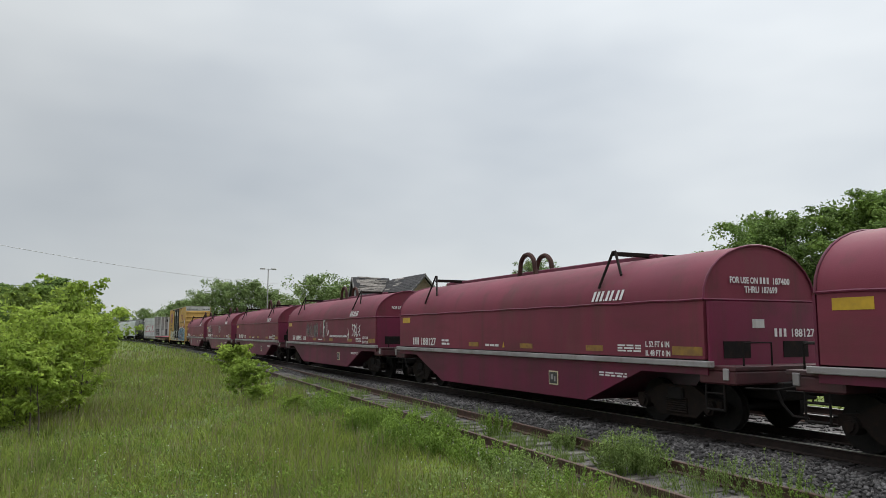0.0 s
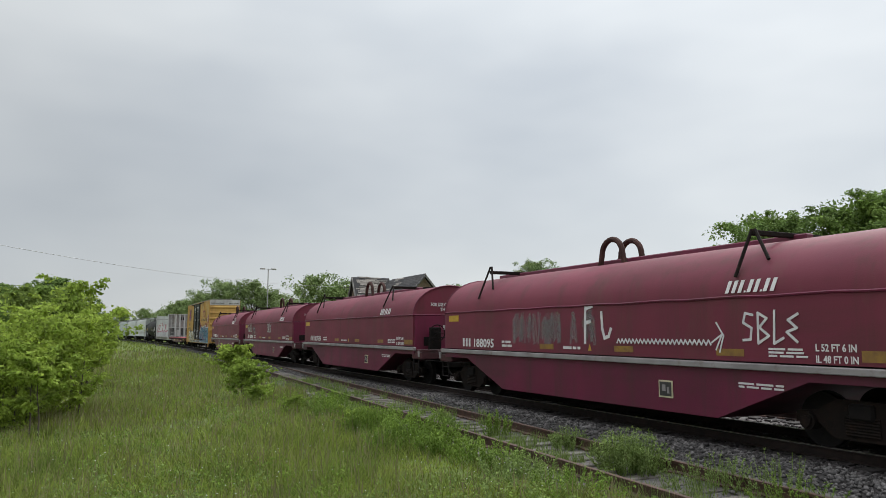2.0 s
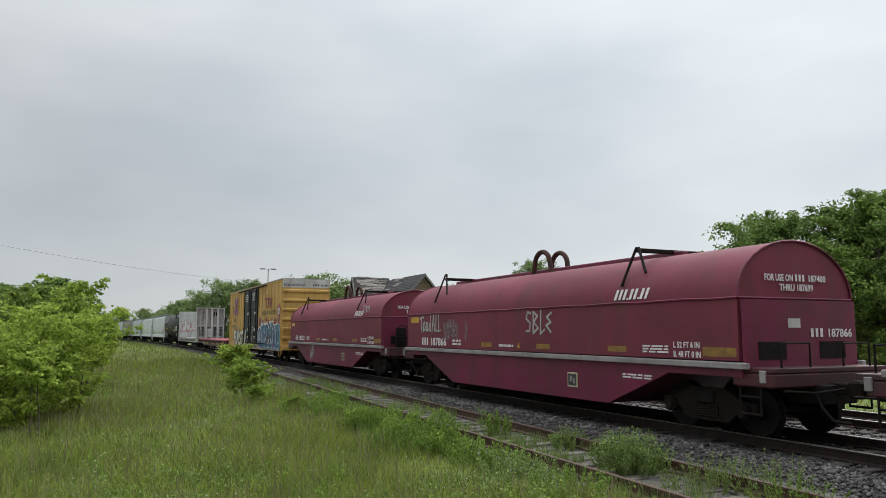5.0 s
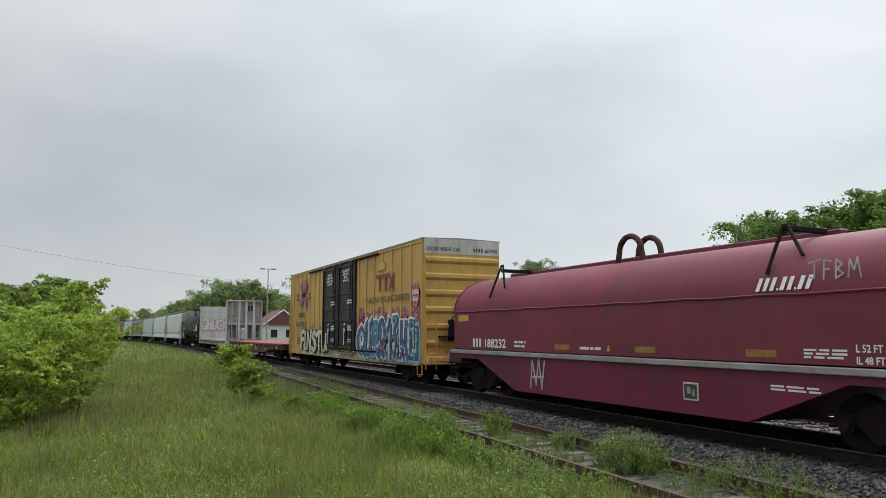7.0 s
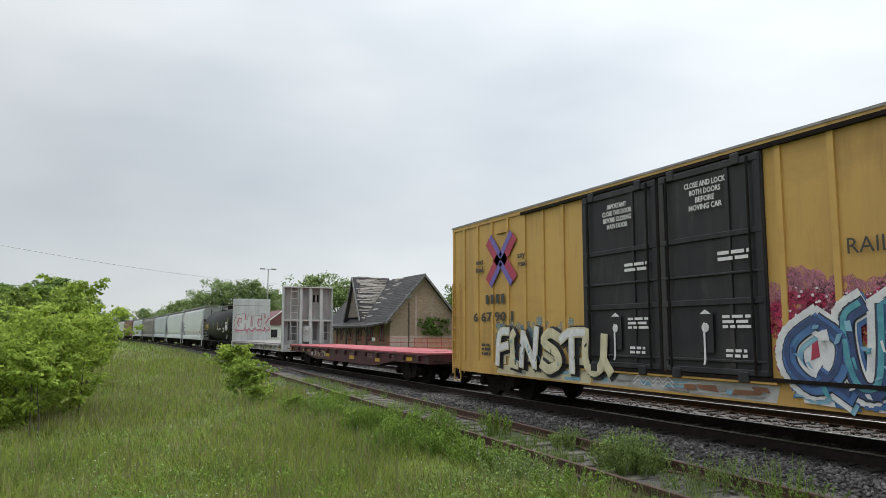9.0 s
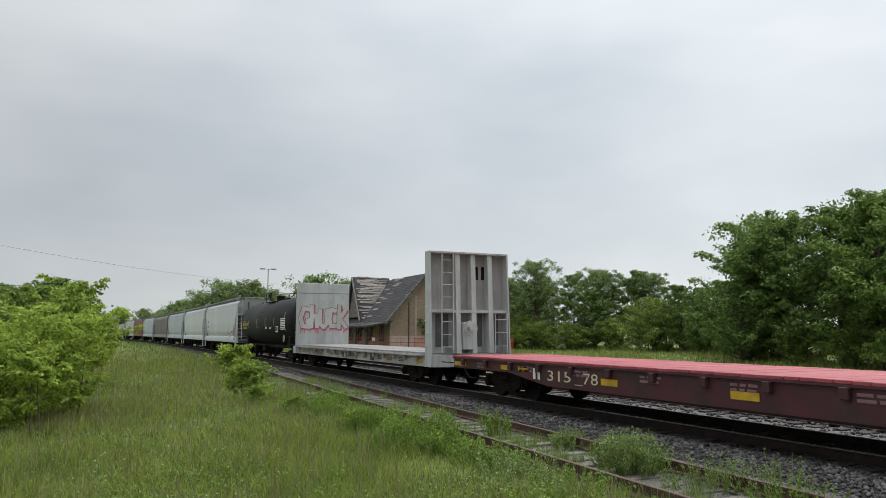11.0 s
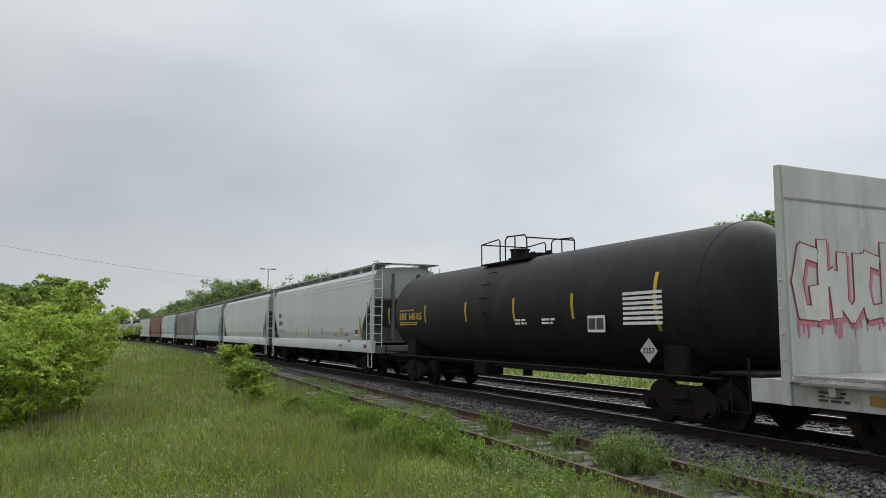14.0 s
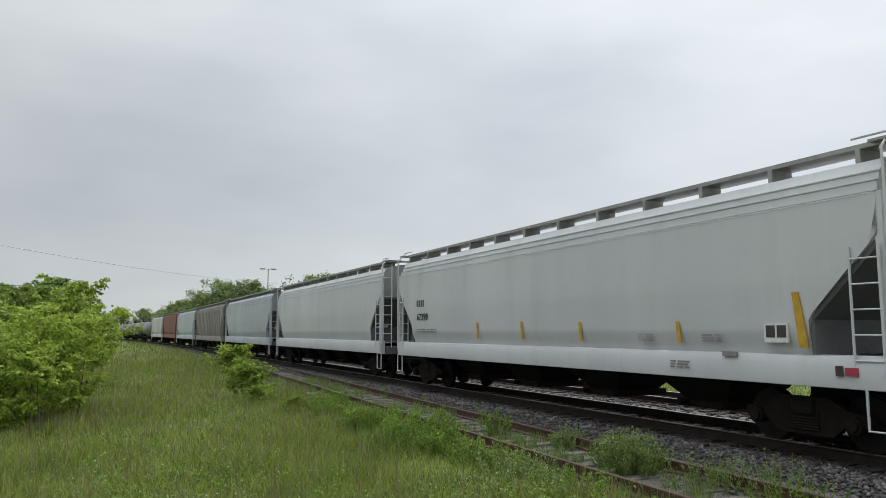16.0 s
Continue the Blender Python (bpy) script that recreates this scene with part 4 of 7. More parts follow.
# ---- ochre boxcar ----
def build_boxcar(x0):
    car = new_car("boxcar", x0, "tall ochre-yellow boxcar with black plug doors and graffiti along the bottom")
    body = Shape().prism_x([(-1.44, 0.98), (-1.44, 4.92), (0.0, 4.95), (1.44, 4.92), (1.44, 0.98)], -9.27, 9.27)
    body = part("body", body, OCHRE, car)
    part("roof", Shape().prism_x([(-1.49, 4.90), (-1.49, 4.945), (0, 4.985), (1.49, 4.945), (1.49, 4.90), (0, 4.94)], -9.3, 9.3), SILLGREY, car, "grey metal roof edge")
    rib_me = Shape().prism_y([(-0.055, 1.0), (-0.055, 4.88), (0.055, 4.88), (0.055, 1.0)], -0.035, 0.0).mesh("rib", OCHRE)
    xs = [-9.2] + [-8.51 + 0.85 * k for k in range(7)] + [2.62 + 0.94 * k for k in range(7)] + [9.2]
    for x in xs:
        for side in (-1, 1):
            piece("rib", rib_me, body, pose(x, side * 1.44, 0, 0, 0, 0 if side < 0 else 180))
    part("side_sill", Shape().prism_y([(-9.27, 0.98), (-9.27, 0.76), (-8.7, 0.66), (-4.5, 0.64), (4.5, 0.64), (8.7, 0.66), (9.27, 0.74), (9.27, 0.98)], -1.455, 1.455), OCHRE, car, "ochre side sill with spray paint")
    part("top_chord", Shape().box(-9.27, 9.27, -1.475, -1.44, 4.80, 4.90), OCHRE, car)
    for xa, xb in ((-2.55, -0.16), (-0.08, 2.32)):
        door = part("plug_door", Shape().box(xa, xb, -1.50, -1.43, 1.06, 4.76, 0.015), DOORBLACK, car, "black plug door")
        for u, w in ((0.03, 0.07), (0.70, 0.045), (0.97, 0.07)):
            x = xa + u * (xb - xa)
            part("stiffener", Shape().box(x - w, x + w, -1.535, -1.50, 1.08, 4.74, 0.008), DOORBLACK, door)
        for z, w in ((1.12, 0.05), (1.30, 0.025), (2.30, 0.055), (2.78, 0.022), (3.45, 0.05), (4.66, 0.06)):
            part("stiffener", Shape().box(xa + 0.03, xb - 0.03, -1.545, -1.50, z - w, z + w, 0.01), DOORBLACK, door)
        for x in (xa + 0.35, xb - 0.5):
            part("roller_bracket", Shape().box(x - 0.09, x + 0.09, -1.57, -1.50, 4.60, 4.80, 0.015), DOORBLACK, door)
            part("roller_bracket", Shape().box(x - 0.11, x + 0.11, -1.57, -1.50, 0.96, 1.14, 0.015), DOORBLACK, door)
        part("operating_plate", Shape().box(xa + 0.95, xa + 1.28, -1.552, -1.535, 1.42, 2.12, 0.01), DOORBLACK, door)
        part("crank", Shape().tube([(xa + 1.1, -1.575, 1.95), (xa + 1.1, -1.575, 1.30), (xa + 1.1, -1.60, 1.22)], 0.018, 6), LETTERWHITE, door)
        part("placard", Shape().prism_y([(xa + 0.98, 2.10), (xa + 1.11, 2.18), (xa + 1.24, 2.10)], -1.556, -1.552), LETTERWHITE, door)
        for u in (0.90, 0.10):
            x = xa + (xb - xa) * u
            part("lock_rod", Shape().rod((x, -1.56, 1.1), (x, -1.56, 4.7), 0.022, 6), BLACKSTEEL, door)
        small_print("door_label", xa + 1.5, -1.549, 2.02, 0.6, 3, LETTERWHITE, door, h=0.05, seed=3)
        small_print("door_label", xb - 0.85, -1.549, 1.45, 0.45, 2, LETTERWHITE, door, h=0.05, seed=4)
        small_print("door_label", xb - 0.95, -1.549, 3.10, 0.7, 2, LETTERWHITE, door, h=0.06, seed=5)
        part("latch", Shape().rod((xa + 1.11, -1.57, 1.86), (xa + 1.11, -1.54, 1.86), 0.08, 14), LETTERWHITE, door)
    track = Shape().box(-5.2, 5.0, -1.54, -1.45, 1.0, 1.06).box(-5.2, 5.0, -1.53, -1.45, 4.76, 4.83)
    part("door_track", track, RUSTSTEEL, car)
    for line, z, w in (("IMPORTANT", 4.35, 0.62), ("CLOSE THIS DOOR", 4.21, 0.95), ("BEFORE CLOSING", 4.07, 0.9), ("MAIN DOOR", 3.93, 0.66)):
        lettering("door_notice", line, 0.10, -1.32 - w / 2, -1.552, z, LETTERWHITE, car, width=w)
    for line, z, w in (("CLOSE AND LOCK", 4.38, 0.98), ("BOTH DOORS", 4.24, 0.74), ("BEFORE", 4.10, 0.45), ("MOVING CAR", 3.96, 0.78)):
        lettering("door_notice", line, 0.10, 1.12 - w / 2, -1.552, z, LETTERWHITE, car, width=w)
    s = Shape()
    s.ribbon([(4.85, 3.90), (6.15, 3.90)], 0.13, -1.486).ribbon([(5.18, 3.86), (5.18, 3.36)], 0.16, -1.487)
    s.ribbon([(5.82, 3.86), (5.82, 3.36)], 0.16, -1.487)
    s.ribbon([(6.22, 3.92), (6.66, 3.34)], 0.15, -1.486).ribbon([(6.66, 3.92), (6.22, 3.34)], 0.15, -1.489)
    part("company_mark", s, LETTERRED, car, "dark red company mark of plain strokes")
    part("route_board", Shape().box(4.9, 5.75, -1.50, -1.44, 4.12, 4.42, 0.01), OCHRE, car)
    part("route_board", Shape().box(-6.5, -5.9, -1.50, -1.44, 4.42, 4.52, 0.01), OCHRE, car)
    lettering("slogan", "RAILCAR POOLING EXPERTS", 0.24, 3.72, -1.486, 2.90, LETTERDARK, car, width=4.4, bold=-0.005, label="black painted slogan")
    # cross emblem: red arms that meet in the middle, edged in violet
    for side in (-1, 1):
        for up_down in (-1, 1):
            arm = [(-6.3 + side * 0.10, 3.72 + up_down * 0.03), (-6.3 + side * 0.62, 3.72 + up_down * 0.56)]
            part("emblem_arm", Shape().ribbon([(a + side * 0.06, b - up_down * 0.06) for a, b in arm], 0.26, -1.480), SPRAYRED, car, "orange-red arm of a cross emblem")
            part("emblem_edge", Shape().ribbon([(a - side * 0.09, b + up_down * 0.08) for a, b in arm], 0.17, -1.486), SPRAYPURPLE, car, "violet edge of a cross emblem")
    lettering("emblem_word", "next", 0.16, -7.72, -1.486, 3.68, LETTERDARK, car, width=0.42)
    lettering("emblem_word", "load", 0.16, -7.72, -1.486, 3.46, LETTERDARK, car, width=0.42)
    lettering("emblem_word", "any", 0.16, -5.42, -1.486, 3.68, LETTERDARK, car, width=0.36)
    lettering("emblem_word", "road", 0.16, -5.42, -1.486, 3.46, LETTERDARK, car, width=0.42)
    bars("railway_mark", "####", 0.25, -7.15, -1.486, 2.55, LETTERDARK, car, advance=1.15, label="black railway mark")
    lettering("car_number", "6 67 90 1", 0.25, -7.9, -1.486, 2.08, LETTERDARK, car, width=2.2)
    small_print("stencil", -7.4, -1.486, 1.4, 0.5, 3, LETTERDARK, car, h=0.07, seed=9)
    # corrugated ends
    for x, d in ((9.27, 1), (-9.27, -1)):
        end = part("end_wall", Shape().box(min(x, x + 0.03 * d), max(x, x + 0.03 * d), -1.42, 1.42, 0.98, 4.9), OCHRE, car)
        for k in range(6):
            z = 1.42 + k * 0.56
            s = Shape().prism_y([(x + 0.02 * d, z - 0.16), (x + 0.10 * d, z - 0.05), (x + 0.10 * d, z + 0.05), (x + 0.02 * d, z + 0.12)], -1.36, 1.36)
            part("corrugation", s, OCHRE, end)
        part("end_band", Shape().box(min(x + 0.03 * d, x + 0.04 * d), max(x + 0.03 * d, x + 0.04 * d), -1.43, 1.43, 4.42, 4.93), WHITEPAINT, end, "white band across the top of the end")
        part("end_sill", Shape().box(x - 0.2, x + 0.25 * d + 0.1, -1.4, 1.4, 0.72, 0.98, 0.02), OCHRE, car)
        for y in (-1.40, 1.05):
            part("end_ladder", ladder(Shape(), x + 0.14 * d, y, 0.55, 2.3, 0.38, 5, "y"), OCHRE, end)
    lettering("height_notice", "EXCESS HEIGHT CAR", 0.13, 9.312, -1.34, 4.52, LETTERDARK, car, turn=90, width=1.25)
    bars("end_mark", "####", 0.13, 9.312, 0.42, 4.52, LETTERDARK, car, turn=90, advance=0.8)
    lettering("end_number", "667901", 0.13, 9.312, 0.88, 4.52, LETTERDARK, car, turn=90, width=0.48)
    part("side_ladder", ladder(Shape(), -9.2, -1.50, 0.6, 3.2, 0.45, 7), OCHRE, car)
    part("side_ladder", ladder(Shape(), 8.72, -1.54, 0.7, 2.3, 0.45, 5, r=0.009), SPRAYCYAN, car)
    bw = part("brake_wheel", brake_wheel_mesh(0.28), BLACKSTEEL, car)
    bw.matrix_basis = pose(9.65, -0.35, 2.05)
    part("brake_housing", Shape().box(9.3, 9.5, -0.55, -0.15, 1.5, 2.2, 0.03), BLACKSTEEL, car)
    part("platform", Shape().box(9.3, 9.75, -0.9, 0.6, 1.62, 1.66), RUSTSTEEL, car)
    part("steps", Shape().tube([(9.2, -1.44, 0.75), (9.2, -1.44, 0.38), (8.8, -1.44, 0.38), (8.8, -1.44, 0.75)], 0.022, 6).tube([(-9.2, -1.44, 0.75), (-9.2, -1.44, 0.38), (-8.8, -1.44, 0.38), (-8.8, -1.44, 0.75)], 0.022, 6), OCHRE, car)
    # large spray-painted piece: halo, fat letter bodies, bright edges
    rnd = random.Random(21)

    def blob(cx, cz, rx, rz, y, s, n=14):
        y -= 0.00006 * (len(s.f) // (n + 2) % 40)
        s.prism_y([(cx + rx * math.cos(k * math.tau / n) * rnd.uniform(0.85, 1.12), cz + rz * math.sin(k * math.tau / n) * rnd.uniform(0.85, 1.12)) for k in range(n)], y - 0.003, y)

    def curve(pts, n=5):
        """A smooth line through the points."""
        out, q = [], [pts[0]] + pts + [pts[-1]]
        for k in range(1, len(q) - 2):
            p0, p1, p2, p3 = q[k - 1], q[k], q[k + 1], q[k + 2]
            for j in range(n):
                t = j / n
                out.append(tuple(0.5 * (2 * p1[i] + (p2[i] - p0[i]) * t + (2 * p0[i] - 5 * p1[i] + 4 * p2[i] - p3[i]) * t * t + (3 * p1[i] - p0[i] - 3 * p2[i] + p3[i]) * t ** 3) for i in (0, 1)))
        return out + [pts[-1]]

    def mist(x_start, x_end, z0, z1, mat, count, label, size=(0.05, 0.16), y=-1.476):
        """Soft sprayed cloud behind the letters."""
        sh = Shape()
        for k in range(count):
            r = rnd.uniform(*size)
            u = rnd.random()
            blob(x_start + (x_end - x_start) * u, z0 + (z1 - z0) * rnd.random() ** 1.3 + 0.07 * math.sin(u * 19), r * 1.25, r, y, sh, 10)
        tagged(part("spray_halo", sh, mat, car, label), kind="stuff")

    def letters(glyphs, z0, z1, thick, coats, label):
        """Fat letters in coats of paint: each coat is (extra width, shift in x, shift in z, lift, material)."""
        for k, (x0g, x1g, strokes) in enumerate(glyphs):
            lines = [[(x0g + (x1g - x0g) * a, z0 + (z1 - z0) * b) for a, b in st] for st in strokes]
            lines = [curve(l) if len(l) > 2 else l for l in lines]
            owner = car
            for j, (extra, dx, dz, lift, mats) in enumerate(coats):
                sh = Shape()
                for l in lines:
                    sh.ribbon([(a + dx, b + dz) for a, b in l], thick + extra, -1.478 - lift)
                ob = part("graffiti_letter" if j == 0 else "paint_coat", sh, mats[k % len(mats)], owner, label if j == 0 else "")
                owner = ob if j == 0 else owner

    def panels(x_start, x_end, z0, z1, mats, count, w, h, y, label):
        """Small hard-edged patches of paint inside the letters."""
        for m in mats:
            sh = Shape()
            for k in range(count):
                x, z = rnd.uniform(x_start, x_end), rnd.uniform(z0, z1)
                a, b, sk = rnd.uniform(0.3, 1.0) * w, rnd.uniform(0.3, 1.0) * h, rnd.uniform(-0.08, 0.08)
                yy = y - 0.0005 * (k % 12)
                sh.prism_y([(x, z), (x + a, z + sk * 0.4), (x + a + sk, z + b), (x + sk, z + b * 0.9)], yy - 0.002, yy)
            y -= 0.007
            tagged(part("paint_patch", sh, m, car, label), kind="stuff")

    BIG_PIECE = [
        (2.62, 3.62, [[(0.55, 0.86), (0.12, 0.62), (0.08, 0.3), (0.45, 0.06), (0.85, 0.22), (0.95, 0.6), (0.6, 0.84)], [(0.6, 0.2), (1.05, -0.02)]]),
        (3.55, 4.45, [[(0.38, 1.02), (0.12, 0.86), (0.15, 0.4), (0.32, 0.08), (0.62, 0.1), (0.72, 0.5), (0.75, 0.98)], [(0.75, 0.98), (0.98, 1.08)]]),
        (4.45, 5.15, [[(0.15, 0.0), (0.2, 0.95)], [(0.2, 0.98), (0.75, 0.96), (0.8, 0.6), (0.3, 0.5)], [(0.4, 0.5), (0.9, 0.02)]]),
        (5.05, 5.85, [[(0.25, 0.06), (0.5, 0.12), (0.85, 0.02)], [(0.2, 0.45), (0.3, 0.95), (0.7, 1.02), (0.95, 0.7), (0.7, 0.38), (0.35, 0.42)], [(0.3, 0.3), (0.15, -0.04)]]),
        (5.95, 7.15, [[(0.12, 0.75), (0.3, 1.1)], [(0.42, 0.92), (0.38, 0.0)], [(0.4, 0.5), (0.75, 0.55)], [(0.62, 1.1), (0.95, 1.08), (0.7, 0.78), (0.86, 0.5), (0.72, 0.02)]]),
        (7.2, 8.1, [[(0.3, 1.0), (0.32, 0.35), (0.6, 0.05)], [(0.8, 1.0), (0.74, 0.45), (0.95, 0.02)], [(0.3, 0.4), (0.8, 0.42)]]),
        (8.2, 9.0, [[(0.12, 1.0), (0.12, 0.06)], [(0.12, 0.06), (0.92, 0.04)], [(0.92, 0.04), (0.90, 0.80)], [(0.90, 0.80), (0.5, 0.78)], [(0.12, 0.98), (0.55, 0.96)], [(0.5, 0.32), (0.5, 0.6)]])]
    SMALL_PIECE = [
        (-6.55, -5.65, [[(0.15, 0.0), (0.3, 0.95), (0.8, 1.05)], [(0.25, 0.5), (0.75, 0.6)]]),
        (-5.85, -5.35, [[(0.5, 0.0), (0.4, 0.8), (0.6, 1.0)], [(0.2, 0.05), (0.9, 0.0)]]),
        (-5.35, -4.35, [[(0.15, 0.0), (0.25, 1.0)], [(0.25, 0.95), (0.75, 0.05)], [(0.75, 0.0), (0.88, 1.12)]]),
        (-4.3, -3.4, [[(0.9, 0.85), (0.45, 1.0), (0.15, 0.75), (0.7, 0.45), (0.85, 0.15), (0.4, -0.05), (0.05, 0.08)]]),
        (-3.45, -2.6, [[(0.5, -0.05), (0.5, 0.92)], [(0.0, 0.82), (0.4, 1.0), (1.05, 1.02)]]),
        (-2.6, -1.75, [[(0.15, 1.05), (0.1, 0.3), (0.4, 0.0), (0.8, 0.2), (0.9, 0.9)], [(0.85, 0.3), (1.1, 0.0)]])]
    for xa, xb, m in ((-6.6, -2.4, SPRAYCREAM), (-2.4, 2.45, FLATSILL)):
        part("sill_coat", Shape().prism_y([(xa, 0.70), (xa + 0.1, 0.93), (xb, 0.94), (xb - 0.08, 0.67)], -1.4575, -1.4545), m, car, "pale paint coat along the sill")
    part("door_ledge", Shape().box(-2.7, 2.45, -1.53, -1.45, 0.955, 0.995, 0.006), OCHRE, car)
    mist(2.35, 9.1, 2.05, 2.60, SPRAYMIST, 210, "soft pink sprayed halo", (0.06, 0.17), -1.444)
    mist(2.4, 9.1, 1.70, 2.34, SPRAYREDMIST, 170, "red sprayed halo", (0.05, 0.15), -1.4475)
    mist(2.5, 9.0, 1.95, 2.45, SPRAYWHITE, 120, "white sprayed dots", (0.008, 0.026), -1.451)
    for x in (2.62, 6.15, 7.25, 8.1):
        mist(x - 0.15, x + 0.2, 1.2, 2.1, SPRAYRED, 16, "red sprayed ground between letters", (0.05, 0.11), -1.4475)
    panels(2.6, 8.6, 1.0, 1.6, (SPRAYBLUE, SPRAYWHITE, SPRAYNAVY), 22, 0.42, 0.5, -1.4535, "painted ground behind the letters")
    letters(BIG_PIECE, 0.90, 2.12, 0.22, (
        (0.19, 0.03, -0.03, 0.004, (SPRAYCYAN, SPRAYBLUE)), (0.19, -0.03, 0.02, 0.011, (SPRAYWHITE,)), (0.045, 0.02, 0.0, 0.018, (SPRAYBLACK,)),
        (0.0, 0.02, 0.0, 0.025, (SPRAYBLUE, SPRAYNAVY, SPRAYTEAL, SPRAYBLUE, SPRAYNAVY, SPRAYBLUE, SPRAYNAVY)), (-0.13, -0.02, 0.04, 0.032, (SPRAYNAVY, SPRAYTEAL, SPRAYBLUE, SPRAYNAVY, SPRAYTEAL))),
        "spray-painted blue letter with white outline")
    panels(2.7, 9.0, 0.80, 2.0, (SPRAYNAVY, SPRAYTEAL, SPRAYWHITE, SPRAYCYAN), 30, 0.12, 0.18, -1.516, "small painted patches inside the letters")
    panels(2.6, 8.6, 0.68, 0.90, (SPRAYBLUE, SPRAYWHITE, SPRAYNAVY, SPRAYCYAN), 13, 0.55, 0.26, -1.470, "painted patches along the sill")
    part("letter_eye", Shape().prism_y([(3.13 + 0.21 * math.cos(k * math.tau / 16), 1.46 + 0.30 * math.sin(k * math.tau / 16)) for k in range(16)], -1.481, -1.477), SPRAYWHITE, car, "white eye of a letter")
    part("letter_eye", Shape().prism_y([(3.05, 1.36), (3.20, 1.42), (3.18, 1.66), (3.08, 1.60)], -1.486, -1.481), SPRAYRED, car, "red eye of a letter")
    panels(4.3, 8.2, 0.85, 1.5, (SPRAYRUST, SPRAYRED), 5, 0.18, 0.34, -1.545, "rust and red painted patches")
    mist(-6.6, -1.9, 1.35, 2.02, SPRAYCYANMIST, 110, "pale blue sprayed halo", (0.05, 0.14), -1.444)
    panels(-6.4, -2.2, 0.96, 1.2, (SPRAYCREAM,), 18, 0.5, 0.25, -1.470, "cream sprayed ground")
    letters(SMALL_PIECE, 0.96, 1.76, 0.14, ((0.20, 0.03, -0.02, 0.004, (SPRAYBLACK,)), (0.09, 0.0, 0.0, 0.062, (SPRAYCREAM,)), (0.02, 0.0, 0.0, 0.070, (SPRAYWHITE, SPRAYCREAM))),
        "cream spray-painted letter with black shadow")
    panels(-6.1, -2.1, 0.95, 1.65, (SPRAYBLACK, SPRAYTEAL), 12, 0.08, 0.16, -1.556, "thin dark strokes over the letters")
    panels(-6.0, 2.2, 0.70, 0.84, (WHITEPAINT, SPRAYCYAN), 7, 0.7, 0.10, -1.4605, "pale overspray along the sill")
    panels(-2.0, 2.2, 0.70, 0.84, (SILLGREY, SPRAYRUST), 5, 0.6, 0.10, -1.476, "grimy worn patches along the sill")
    for z in (1.50, 1.58):
        part("chalk_mark", Shape().ribbon(curve([(-1.0 + 0.14 * k, z - 0.74 + (0.10 if k % 2 else 0.0)) for k in range(9)], 3), 0.02, -1.485), SPRAYWHITE, car)
    mist(8.42, 9.0, 2.72, 3.36, SPRAYREDMIST, 30, "soft red overspray", (0.08, 0.16), -1.444)
    disc = Shape().prism_y([(8.72 + 0.29 * (1 + 0.06 * math.sin(5 * k)) * math.cos(k * math.tau / 24), 3.06 + 0.43 * math.sin(k * math.tau / 24)) for k in range(24)], -1.484, -1.477)
    emblem = part("graffiti_emblem", disc, SPRAYPINKRED, car, "round pink-red spray-painted emblem")
    part("emblem_ring", Shape().ribbon([(8.72 + 0.27 * math.cos(k * math.tau / 24), 3.06 + 0.40 * math.sin(k * math.tau / 24)) for k in range(25)], 0.02, -1.4845), SPRAYWHITE, emblem)
    for z, n in ((3.14, 6), (2.92, 5)):
        for k in range(n):
            x = 8.72 + (k - (n - 1) / 2) * 0.085
            part("emblem_stroke", Shape().ribbon(curve([(x - 0.028, z + 0.08), (x - 0.01, z - 0.07), (x + 0.02, z + rnd.uniform(-0.03, 0.05)), (x + 0.03, z - 0.07)], 3), 0.026, -1.4845), SPRAYWHITE, emblem)
    running_gear(car, 7.1, 9.5, -9.5)
    return car


build_boxcar(-104.6)


